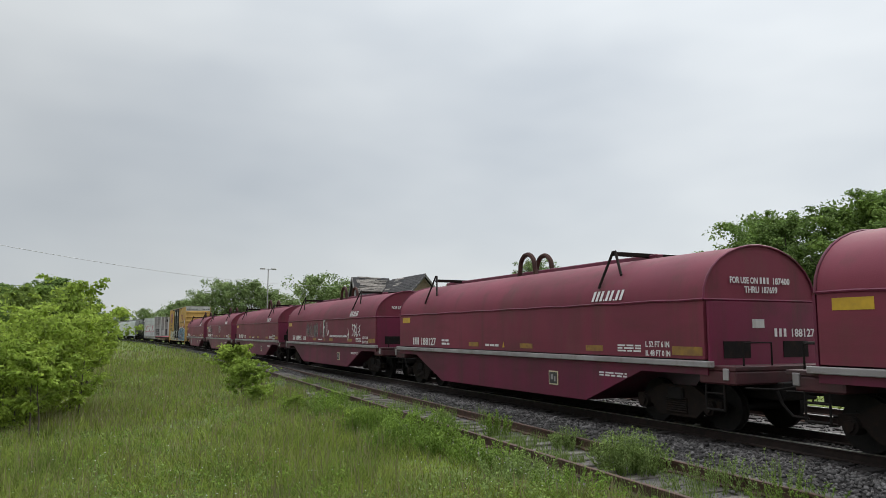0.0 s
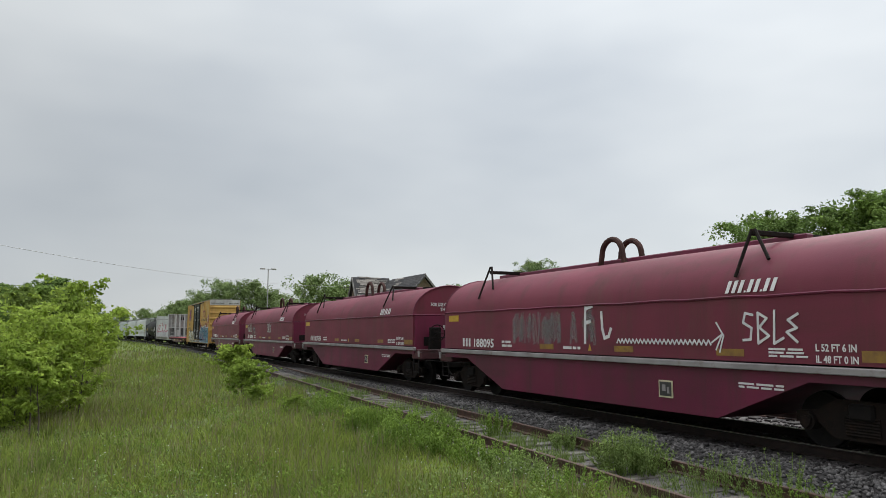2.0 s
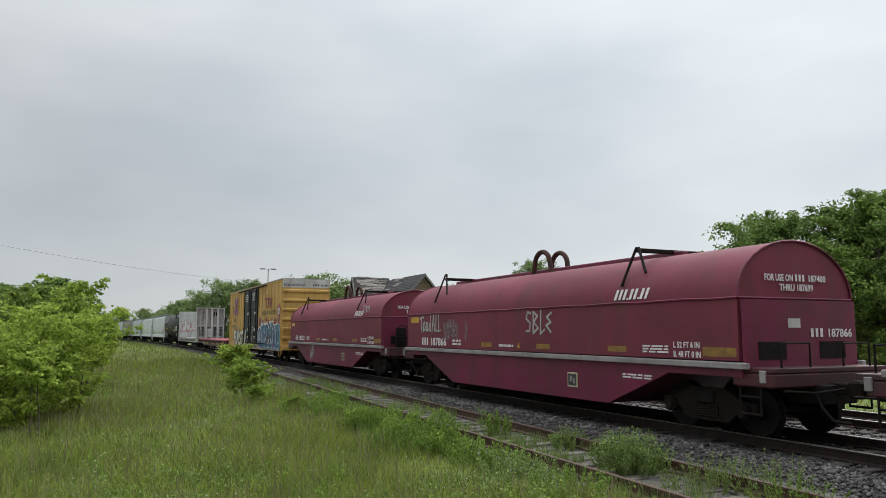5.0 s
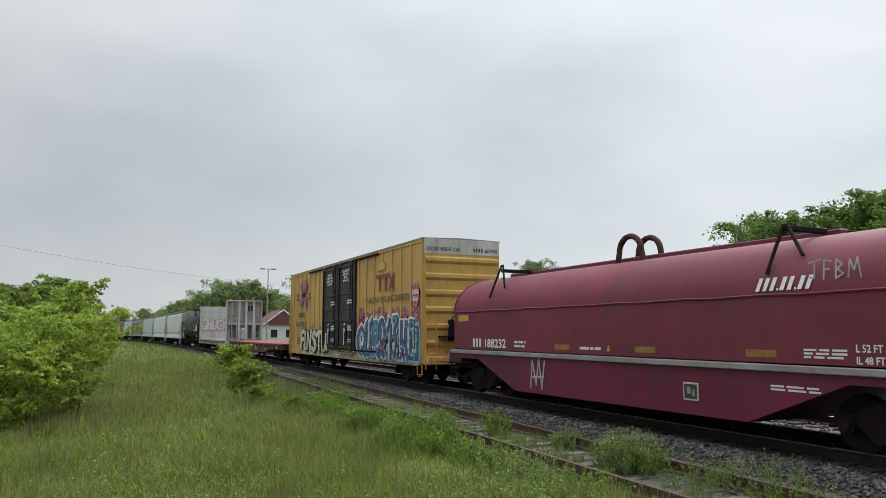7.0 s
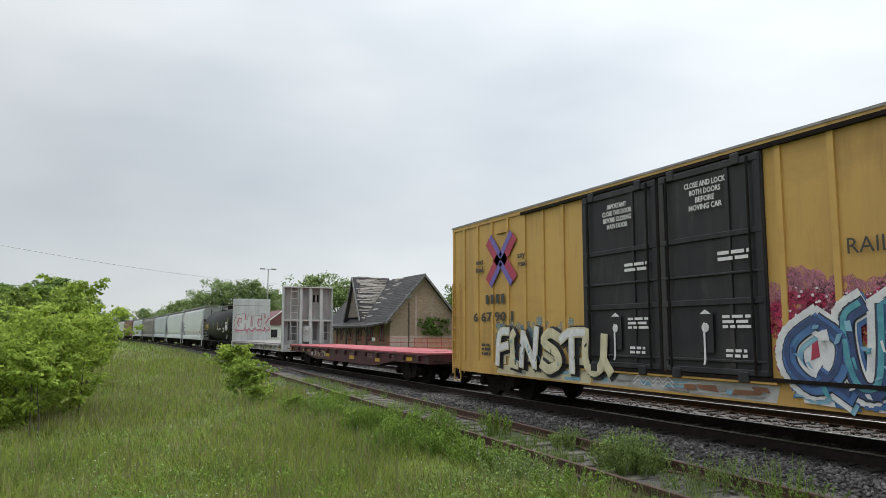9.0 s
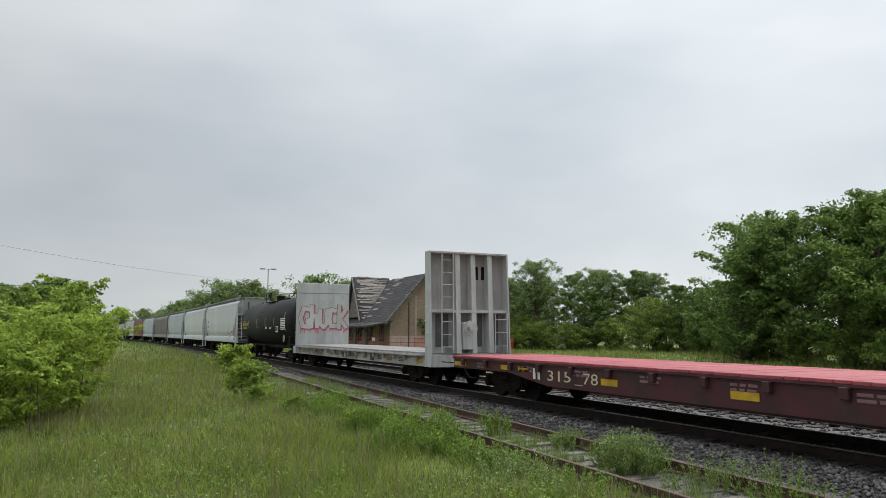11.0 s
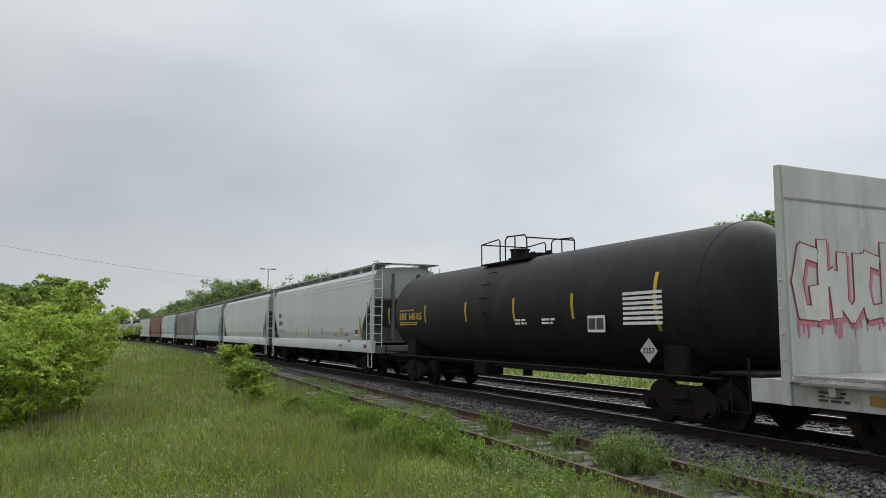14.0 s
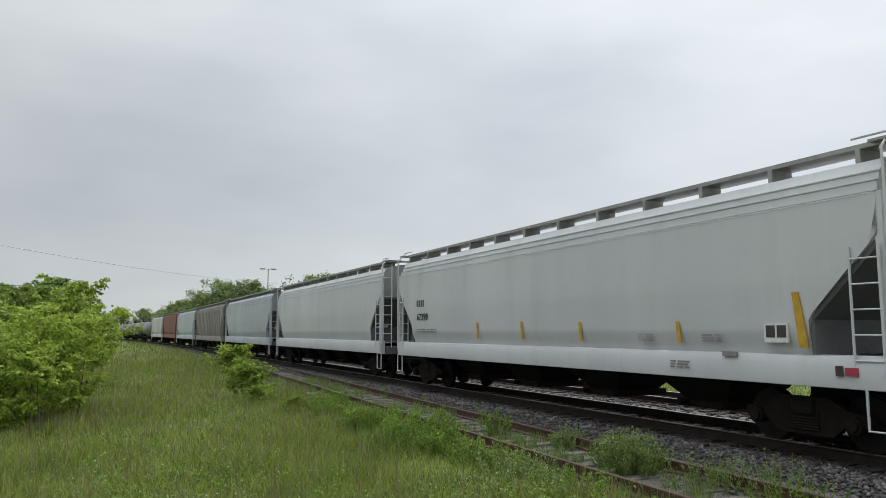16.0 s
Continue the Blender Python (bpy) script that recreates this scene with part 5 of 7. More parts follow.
# ---- flat cars ----
def build_red_flat(x0):
    car = new_car("flat_car", x0, "empty flat car with worn red plank deck and grimy sill")
    out = [(-9.5, 1.02), (-9.5, 0.74), (-6.3, 0.74), (-4.4, 0.50), (4.4, 0.50), (6.3, 0.74), (9.5, 0.74), (9.5, 1.02)]
    frame_part = part("side_sill", Shape().prism_y(out, -1.42, 1.42), REDSILL, car, "grimy dark red side sill")
    part("top_flange", Shape().box(-9.5, 9.5, -1.47, 1.47, 1.0, 1.04), REDSILL, car)
    plank = Shape().box(-0.138, 0.138, -1.46, 1.46, 1.04, 1.10, 0.008).mesh("deck_plank", REDDECK)
    rnd = random.Random(2)
    k = 0
    for k in range(66):
        piece("deck_plank", plank, car, pose(-9.36 + k * 0.288, 0, rnd.uniform(-0.008, 0.004), 0, 0, rnd.uniform(-0.15, 0.15)))
    pocket = Shape().box(-0.07, 0.07, -1.52, -1.42, 0.82, 1.0, 0.01).mesh("stake_pocket", REDSILL)
    for k in range(14):
        piece("stake_pocket", pocket, car, pose(-8.8 + k * 1.35, 0, 0))
    for x, w in ((-9.45, 0.75), (-6.65, 0.5), (-5.75, 0.45), (-2.35, 0.55), (1.2, 0.6), (4.4, 0.5), (7.6, 0.5)):
        part("reflector", Shape().box(x, x + w, -1.432, -1.422, 0.80, 0.92) if abs(x) > 4.8 else Shape().box(x, x + w, -1.432, -1.422, 0.66, 0.80), YELLOW, car, "yellow reflector strip")
    bars("railway_mark", "##", 0.26, -5.05, -1.428, 0.64, LETTERWHITE, car, advance=0.8)
    lettering("car_number", "315", 0.25, -4.45, -1.428, 0.64, SPRAYCREAM, car, width=0.95, bold=0.0)
    lettering("car_number", "_78", 0.25, -3.3, -1.428, 0.64, SPRAYCREAM, car, width=0.85, bold=0.0)
    for k in range(7):
        small_print("stencil", -8.0 + k * 2.3, -1.428, 0.88, 0.6, 2, SPRAYGREY, car, h=0.05, seed=k)
    running_gear(car, 7.0, 9.5, -9.5)
    return car


def build_bulkhead(car, inner, d, deep=1.0):
    """An end wall of the white flat car; d = 1 for the leading end."""
    x0, x1 = (inner, inner + 0.78) if d > 0 else (inner - 0.78, inner)
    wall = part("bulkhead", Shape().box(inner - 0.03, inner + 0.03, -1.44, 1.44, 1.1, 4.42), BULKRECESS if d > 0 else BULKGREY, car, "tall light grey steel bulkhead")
    for side in (-1, 1):
        y = side * 1.45
        s = Shape().prism_y([(inner, 0.66), (inner, 4.44), (inner + d * 0.55 * deep, 4.44), (inner + d * 0.80 * deep, 1.2), (inner + d * 0.80 * deep, 0.66)], y - 0.025, y + 0.025)
        part("side_plate", s, BULKGREY, wall)
    part("top_beam", Shape().box(min(inner, inner + d * 0.56 * deep), max(inner, inner + d * 0.56 * deep), -1.47, 1.47, 4.38, 4.45, 0.01), BULKGREY, wall)
    for y in (-0.42, 0.16, 0.80):
        s = Shape().prism_y([(inner, 1.1), (inner, 4.4), (inner + d * 0.45 * deep, 4.4), (inner + d * 0.68 * deep, 1.1)], y - 0.085, y + 0.085)
        part("post", s, BULKGREY, wall)
    for z in (1.35, 1.75, 2.15, 2.6):
        part("grab_rung", Shape().tube([(inner + d * 0.08, -1.475, z), (inner + d * 0.08, -1.53, z), (inner + d * 0.36 * deep, -1.53, z), (inner + d * 0.36 * deep, -1.475, z)], 0.013, 6), WHITEPAINT, wall)
    if d > 0:
        for y in (0.42, 0.66):
            part("slot", Shape().box(inner + 0.03, inner + 0.045, y - 0.06, y + 0.06, 3.55, 4.0, 0.005), BLACKSTEEL, wall)
        # dark grey panels on the wall below the crossbeam
        for y in (-1.0, -0.75, 0.52, 1.15):
            part("grime_plate", Shape().box(inner + 0.03, inner + 0.04, y - 0.11, y + 0.11, 1.3, 2.38, 0.004), SLOPEGREY, wall)
    part("crossbeam", Shape().box(min(inner, inner + d * 0.55 * deep), max(inner, inner + d * 0.55 * deep), -1.42, 1.42, 2.42, 2.52), BULKGREY, wall)
    part("ladder", ladder(Shape(), inner + d * 0.66 * deep, -1.05, 1.1, 4.35, 0.42, 8, "y"), WHITEPAINT, wall)
    part("ladder", ladder(Shape(), inner + d * 0.72 * deep, 0.92, 1.1, 2.42, 0.45, 3, "y"), WHITEPAINT, wall)
    return wall


def build_white_flat(x0):
    car = new_car("bulkhead_flat_car", x0, "whitish bulkhead flat car with graffiti on its rear bulkhead")
    out = [(-9.45, 1.04), (-9.45, 0.66), (9.15, 0.66), (9.15, 1.04)]
    part("side_sill", Shape().prism_y(out, -1.42, 1.42), FLATSILL, car, "stained white side sill")
    part("top_flange", Shape().box(-8.65, 8.62, -1.49, 1.49, 1.02, 1.07), FLATSILL, car)
    plank = Shape().box(-0.14, 0.14, -1.45, 1.45, 1.07, 1.13, 0.008).mesh("deck_plank", DECKWHITE)
    rnd = random.Random(4)
    for k in range(59):
        piece("deck_plank", plank, car, pose(-8.46 + k * 0.29, 0, rnd.uniform(-0.008, 0.004), 0, 0, rnd.uniform(-0.2, 0.2)))
    pocket = Shape().box(-0.06, 0.06, -1.54, -1.42, 0.84, 1.05, 0.012).mesh("stake_pocket", FLATSILL)
    for k in range(16):
        piece("stake_pocket", pocket, car, pose(-7.9 + k * 1.06, 0, 0))
    rail = Shape().box(-8.4, 8.4, -1.56, -1.50, 0.99, 1.03)
    part("lashing_rail", rail, SILLGREY, car)
    for x in (-7.4, -5.4, -2.3, 2.3, 5.0, 7.85):
        part("reflector", Shape().box(x, x + 0.5, -1.434, -1.422, 0.76, 0.90), YELLOWDIRTY if x < 7 else YELLOW, car, "yellow-brown reflector strip")
    bars("railway_mark", "## ####", 0.25, -4.65, -1.428, 0.71, LETTERRED, car, advance=0.62, label="faded red railway mark")
    bars("railway_mark", "##", 0.22, -0.55, -1.428, 0.70, LETTERDARK, car, advance=0.9)
    lettering("car_number", "304917", 0.22, -0.05, -1.428, 0.71, LETTERDARK, car, width=1.75)
    for k, x in enumerate((-8.2, -6.6, -1.5, 4.0, 6.2)):
        small_print("stencil", x, -1.428, 0.88, 0.5, 3, LETTERDARK, car, h=0.035, seed=30 + k)
    part("card_holder", Shape().box(3.2, 3.62, -1.44, -1.425, 0.70, 0.96), LETTERDARK, car)
    build_bulkhead(car, 8.63, 1, 0.62)
    rear = build_bulkhead(car, -8.65, -1, 0.2)
    part("weld_seam", Shape().box(-8.622, -8.612, -1.43, 1.43, 3.88, 3.92), SILLGREY, rear)
    bw = part("brake_wheel", brake_wheel_mesh(0.24), WHITEPAINT, car)
    bw.matrix_basis = pose(9.28, -0.12, 1.9)
    part("brake_housing", Shape().box(8.9, 9.12, -0.3, 0.1, 1.2, 2.1, 0.03), BULKGREY, car)
    # spray-painted word on the inner face of the rear bulkhead
    word = [[(0.5, 0.85), (0.2, 0.9), (0.05, 0.5), (0.15, 0.12), (0.5, 0.1), (0.45, 0.4)],
            [(0.68, 1.0), (0.66, 0.08)], [(0.68, 0.5), (0.92, 0.6), (0.98, 0.1)],
            [(1.16, 0.85), (1.14, 0.25), (1.35, 0.08), (1.55, 0.25), (1.56, 0.85)],
            [(2.05, 0.8), (1.78, 0.85), (1.7, 0.45), (1.8, 0.12), (2.08, 0.15)],
            [(2.28, 1.02), (2.25, 0.05)], [(2.62, 0.82), (2.3, 0.45), (2.68, 0.08)]]

    def on_wall(name, width, mat, lift, dy=0.0, dz=0.0):
        for strokes in (word[0:1], word[1:3], word[3:4], word[4:5], word[5:7]):
            s = Shape()
            for st in strokes:
                s.ribbon([(-1.3 + a * 0.97 + dy, 1.95 + b * 1.25 + dz) for a, b in st], width, 0.0, 0.003)
            part(name, s, mat, rear).matrix_basis = pose(-8.62 + lift, 0, 0, 0, 0, 90)

    on_wall("graffiti_shadow", 0.30, SPRAYPINK, 0.004, 0.04, -0.06)
    on_wall("graffiti_outline", 0.27, LETTERRED, 0.008)
    on_wall("graffiti_fill", 0.22, WHITEPAINT, 0.012)
    drip = Shape()
    rnd = random.Random(8)
    for k in range(30):
        y = -1.3 + rnd.random() * 2.6
        drip.ribbon([(y, 1.98 + rnd.uniform(-0.1, 0.1)), (y + rnd.uniform(-0.02, 0.02), 1.98 - rnd.uniform(0.05, 0.3))], 0.03, 0.0, 0.003)
    ob = part("paint_drips", drip, SPRAYPINK, rear)
    ob.matrix_basis = pose(-8.616, 0, 0, 0, 0, 90)
    running_gear(car, 6.9, 9.45, -9.45)
    return car


build_red_flat(-125.25)
build_white_flat(-145.45)


# ---- tank cars ----
def build_tank_car(name, x0, half, mat, label, marks=False, gallery=-0.75):
    car = new_car(name, x0, label, "tank cars")
    s, n, R, zc = Shape(), 40, 1.46, 2.43
    prof = [(-half, 0.0), (-half + 0.02, 0.35), (-half + 0.10, 0.75), (-half + 0.26, 1.12), (-half + 0.45, 1.34), (-half + 0.65, R)]
    prof = prof + [(-x, r) for x, r in reversed(prof)]
    v, f = [], []
    for x, r in prof:
        v += [(x, r * math.cos(k * math.tau / n), zc + r * math.sin(k * math.tau / n)) for k in range(n)]
    for i in range(len(prof) - 1):
        f += [(i * n + k, i * n + (k + 1) % n, (i + 1) * n + (k + 1) % n, (i + 1) * n + k) for k in range(n)]
    s.add(v, f)
    tank = part("tank", s, mat, car)
    bands = Shape()
    for x in (-half + 0.66, half - 0.66):
        ring = [(x, (R + 0.004) * math.cos(k * math.tau / 36), zc + (R + 0.004) * math.sin(k * math.tau / 36)) for k in range(37)]
        bands.tube(ring, 0.007, 5)
    part("weld_band", bands, mat, tank)
    part("sill", Shape().box(-half - 0.5, half + 0.5, -0.32, 0.32, 0.78, 1.08, 0.02), BLACKSTEEL, car)
    for x in (-half + 1.6, half - 1.6):
        part("saddle", Shape().box(x - 0.35, x + 0.35, -1.2, 1.2, 0.95, 1.55, 0.05), BLACKSTEEL, car)
    walkway = Shape()
    for side in (-1, 1):
        walkway.rod((-half + 0.2, side * 1.46, 0.98), (half - 0.2, side * 1.46, 0.98), 0.028, 6)
        for k in range(9):
            x = -half + 0.8 + k * (2 * half - 1.6) / 8
            walkway.rod((x, side * 1.46, 0.98), (x, side * 0.9, 1.02), 0.02, 5)
        for x in (-half - 0.35, half + 0.35):
            walkway.tube([(x, side * 1.40, 1.35), (x, side * 1.40, 0.45), (x + 0.4 * (1 if x < 0 else -1), side * 1.40, 0.45), (x + 0.4 * (1 if x < 0 else -1), side * 1.40, 0.98)], 0.02, 6)
    part("side_rail", walkway, BLACKSTEEL, car)
    part("end_platform", Shape().box(-half - 0.6, -half + 0.5, -1.4, 1.4, 1.06, 1.10).box(half - 0.5, half + 0.6, -1.4, 1.4, 1.06, 1.10), BLACKSTEEL, car)
    g = gallery
    dome = part("dome", Shape().rod((g - 0.35, 0, 3.85), (g - 0.35, 0, 4.16), 0.27, 20).rod((g - 0.35, 0, 4.16), (g - 0.35, 0, 4.21), 0.30, 20), BLACKSTEEL, car)
    fit = Shape()
    for k, (dx, dy) in enumerate(((0.6, 0.1), (0.95, -0.2), (1.2, 0.2), (-1.0, -0.1), (-1.3, 0.2), (0.8, 0.4))):
        fit.rod((g + dx * 0.7, dy, 3.85), (g + dx * 0.7, dy, 3.98 + 0.04 * (k % 3)), 0.08, 10)
        fit.rod((g + dx * 0.7 - 0.12, dy, 3.97 + 0.04 * (k % 3)), (g + dx * 0.7 + 0.12, dy, 3.97 + 0.04 * (k % 3)), 0.025, 6)
    fit.rod((g + 0.75, 0, 3.86), (g + 0.75, 0, 3.97), 0.42, 18)
    tagged(part("valve_fittings", fit, BLACKSTEEL, dome), kind="stuff")
    for ya, yb in ((-0.8, -0.35), (0.35, 0.8)):
        part("gallery_platform", Shape().box(g - 1.3, g + 1.35, ya, yb, 3.76, 3.80), BLACKSTEEL, car)
    rails = Shape()
    for side in (-1, 1):
        y = side * 0.78
        rails.tube([(g - 1.28, y, 3.76), (g - 1.28, y, 4.40), (g - 0.25, y, 4.45), (g - 0.16, y, 4.38), (g - 0.16, y, 3.76)], 0.02, 7)
        rails.tube([(g + 0.15, y, 3.76), (g + 0.15, y, 4.38), (g + 0.26, y, 4.47), (g + 1.2, y, 4.42), (g + 1.30, y, 4.32), (g + 1.30, y, 3.76)], 0.02, 7)
        rails.rod((g + 0.68, y, 3.76), (g + 0.68, y, 4.44), 0.018, 6)
    rails.rod((g - 1.28, -0.78, 4.40), (g - 1.28, 0.78, 4.40), 0.02, 6).rod((g + 1.30, -0.78, 4.34), (g + 1.30, 0.78, 4.34), 0.02, 6)
    part("gallery_rail", rails, BLACKSTEEL, car)
    for k in range(7):
        a = math.pi + 0.62 - k * 0.27
        yy, zz = (R + 0.07) * math.cos(a), zc - (R + 0.07) * math.sin(a - math.pi)
        rung = Shape().tube([(g - 0.2, yy * 0.96, zz), (g - 0.2, yy, zz), (g + 0.2, yy, zz), (g + 0.2, yy * 0.96, zz)], 0.016, 6)
        part("ladder_rung", rung, BLACKSTEEL, car)
    pipes = Shape().rod((-half * 0.35, -0.6, 0.82), (half * 0.35, -0.6, 0.82), 0.05, 8).rod((g, 0, 0.55), (g, 0, 1.0), 0.14, 12)
    pipes.box(-2.4, -1.6, -0.9, -0.3, 0.55, 0.9, 0.03)
    part("underfloor_pipe", pipes, BLACKSTEEL, car)
    running_gear(car, half - 1.55, half + 0.35, -half - 0.35)
    if marks:
        def curved(xa, xb, za, zb, m, nm, lab=""):
            sh = Shape()
            pts = []
            for k in range(7):
                z = za + (zb - za) * k / 6
                pts.append((-math.sqrt((R + 0.006) ** 2 - (z - zc) ** 2), z))
            sh.add([(xa, *p) for p in pts] + [(xb, *p) for p in pts], [(k, k + 1, k + 8, k + 7) for k in range(6)])
            part(nm, sh, m, car, lab)
        for x in (-8.05, -4.75, -1.8, 0.95, 3.55, 6.3):
            curved(x - 0.05, x + 0.05, 2.08 if x < 6 else 1.8, 2.66 if x < 6 else 2.95, YELLOW, "reflector", "upright yellow reflector strip")
        bars("railway_mark", "####", 0.24, -6.95, -1.468, 2.20, LETTERYELLOW, car, advance=0.72, label="yellow railway mark")
        lettering("car_number", "645105", 0.24, -6.12, -1.468, 2.20, LETTERYELLOW, car, width=1.1)
        small_print("stencil", -6.95, -1.47, 2.50, 1.3, 1, LETTERYELLOW, car, h=0.05, seed=3)
        small_print("stencil", -6.9, -1.47, 2.09, 1.6, 2, LETTERYELLOW, car, h=0.04, seed=4)
        for x in (1.05, 2.3):
            small_print("stencil", x, -1.465, 2.06, 0.55, 2, LETTERWHITE, car, h=0.05, seed=int(x * 10))
        part("card_holder", Shape().box(4.15, 4.75, -1.475, -1.46, 1.78, 2.14), LETTERWHITE, car)
        for xa, xb in ((4.19, 4.43), (4.47, 4.71)):
            part("card", Shape().box(xa, xb, -1.48, -1.474, 1.84, 2.08), LETTERDARK, car)
        panel = Shape()
        for k in range(7):
            panel.box(5.35, 6.5, -1.47, -1.455, 1.93 + 0.1 * k, 1.99 + 0.1 * k)
        tagged(part("data_panel", panel, LETTERWHITE, car), kind="stuff")
        dia = part("hazard_placard", Shape().prism_y([(5.75, 1.42), (6.0, 1.18), (6.25, 1.42), (6.0, 1.66)], -1.39, -1.375), WHITEPAINT, car, "white diamond hazard placard")
        lettering("placard_number", "3257", 0.11, 5.83, -1.392, 1.37, LETTERDARK, dia, width=0.34)
        bracket = Shape().rod((6.0, -1.36, 1.42), (6.0, -1.1, 1.42), 0.03, 6)
        part("placard_bracket", bracket, BLACKSTEEL, car)
    return car


build_tank_car("tank_car", -163.4, 8.1, TANKBLACK, "glossy black tank car with yellow reflectors and top railings", True)
TANKGREY = material("grimy_grey_tank_paint", (0.14, 0.135, 0.13), (0.08, 0.075, 0.07), 0.6, 0.4, wear=(0.3, 0.3, 0.29), wear_amount=0.5, streak=0.7)
for k, x in enumerate((-318.0, -335.8, -353.6, -371.4)):
    build_tank_car("tank_car", x, 8.0, TANKGREY, "grimy dark grey tank car far down the line")


# ---- covered hoppers ----
def build_hopper(x0, half, mat, label, ribs=False, marks=False, z_top=4.42):
    car = new_car("covered_hopper", x0, label, "covered hoppers")
    prof = [(-1.30, 1.40), (-1.44, 1.75), (-1.47, 2.6), (-1.45, 3.72), (-1.41, 3.76), (-1.40, 3.90), (-1.35, 3.93), (-1.33, 4.05), (-1.28, 4.10), (-1.22, 4.24), (-0.75, 4.35), (0, 4.40)]
    prof = prof + [(-y, z) for y, z in reversed(prof[:-1])]
    prof = [(y, z + (z_top - 4.42) * max(0, (z - 1.4) / 3)) for y, z in prof]
    # side sheets: full length above, cut back in a slope over the bogies
    s = Shape()
    n = len(prof)

    def reach(z):
        if z < 2.0:
            return half - 1.30
        if z < 3.12:
            return half - 1.30 + (z - 2.0) / 1.12 * 1.15
        return half - 0.12
    fine = []
    for (ya, za), (yb, zb) in zip(prof, prof[1:]):
        steps = 8 if abs(zb - za) > 0.5 else 1
        fine += [(ya + (yb - ya) * k / steps, za + (zb - za) * k / steps) for k in range(steps)]
    fine.append(prof[-1])
    n = len(fine)
    v = [(-reach(z), y, z) for y, z in fine] + [(reach(z), y, z) for y, z in fine]
    s.add(v, [(i, i + 1, n + i + 1, n + i) for i in range(n - 1)] + [tuple(range(n))[::-1], tuple(range(n, 2 * n))])
    body = part("body", s, mat, car)
    if ribs:
        rib_me = Shape().box(-0.04, 0.04, -0.04, 0.0, 1.4, 3.75).mesh("rib", mat)
        for k in range(15):
            piece("rib", rib_me, body, pose(-half + 1.6 + k * (2 * half - 3.2) / 14, -1.47, 0))
    for side in (-1, 1):
        part("side_sill", Shape().prism_x([(side * 1.30, 0.96), (side * 1.47, 0.98), (side * 1.50, 1.30), (side * 1.45, 1.43), (side * 1.28, 1.45)], -half + 0.05, half - 0.05), mat, car, "pale side sill")
        ch = Shape()
        for z in (3.76, 3.92, 4.06):
            y = {3.76: 1.455, 3.92: 1.40, 4.06: 1.335}[z]
            zz = z + (z_top - 4.42) * max(0, (z - 1.4) / 3)
            ch.rod((-half + 0.1, side * y, zz), (half - 0.1, side * y, zz), 0.016, 5)
        part("top_chord", ch, mat, body)
        w = Shape().box(-half + 0.1, half + 0.15, side * 0.95 - 0.26, side * 0.95 + 0.26, z_top + 0.03, z_top + 0.10)
        for k in range(12):
            x = -half + 0.5 + k * (2 * half - 1) / 11
            w.box(x - 0.04, x + 0.04, side * 0.95 - 0.27, side * 0.95 + 0.2, z_top - 0.25, z_top + 0.03)
        part("running_board", w, GALV, car)
    for x in [-half * 0.72, -half * 0.36, 0, half * 0.36, half * 0.72]:
        part("roof_hatch", Shape().rod((x, 0, z_top - 0.12), (x, 0, z_top + 0.05), 0.42, 16), mat, car)
    part("cross_walk", Shape().box(half - 0.25, half + 0.15, -1.35, 1.35, z_top + 0.06, z_top + 0.10).box(-half - 0.15, -half + 0.25, -1.35, 1.35, z_top + 0.06, z_top + 0.10), GALV, car)
    for d in (-1, 1):
        x = d * half
        sl = Shape().prism_y([(x - d * 1.28, 1.45), (x - d * 1.28, 2.0), (x - d * 0.125, 3.13), (x - d * 0.09, 3.13), (x - d * 0.09, 3.05), (x - d * 1.22, 1.97), (x - d * 1.22, 1.45)], -1.42, 1.42)
        # dark grey here paints in the recess shade along with the grime
        part("slope_sheet", sl, SLOPEGREY, car, "grimy slope sheet, its dark grey holding the shade of the recessed end")
        part("shear_plate", Shape().box(min(x, x - d * 1.7), max(x, x - d * 1.7), -1.27, 1.27, 1.38, 1.43), SLOPEGREY, car)
        for y in (-1.40, 1.40, -0.55, 0.55):
            inner_post = abs(y) < 1
            post = Shape().box(x - 0.06 - d * 0.1, x + 0.06 - d * 0.1, y - 0.05, y + 0.05, 1.42, z_top - 0.3 if inner_post else 3.75)
            part("end_post", post, SLOPEGREY if inner_post else mat, car)
        for y in (-1.46, 1.06):
            part("end_ladder", ladder(Shape(), x + d * 0.02, y, 1.2, z_top - 0.05, 0.40, 9, "y"), mat, car)
        part("side_ladder", ladder(Shape(), x - d * 0.05 - (0.5 if d > 0 else -0.05), -1.49, 1.2, 3.0, 0.45, 5, "x"), mat, car)
        lad = Shape()
        lad.tube([(x, -1.46, z_top - 0.1), (x, -1.2, z_top + 0.2), (x - d * 0.6, -1.2, z_top + 0.2)], 0.02, 6)
        part("grab_rail", lad, mat, car)
        for y in (-1.46, 1.46):
            st = Shape()
            st.tube([(x, y, 1.0), (x, y, 0.42), (x - d * 0.42, y, 0.42), (x - d * 0.42, y, 1.0)], 0.022, 6)
            part("step", st, mat, car)
        part("end_sill", Shape().box(x - 0.12 - d * 0.1, x + 0.12 - d * 0.1, -1.27, 1.27, 0.94, 1.26, 0.02), SLOPEGREY, car)
        part("draft_sill", Shape().box(min(x + d * 0.2, x - d * 2.2), max(x + d * 0.2, x - d * 2.2), -0.35, 0.35, 0.72, 1.0), BLACKSTEEL, car)
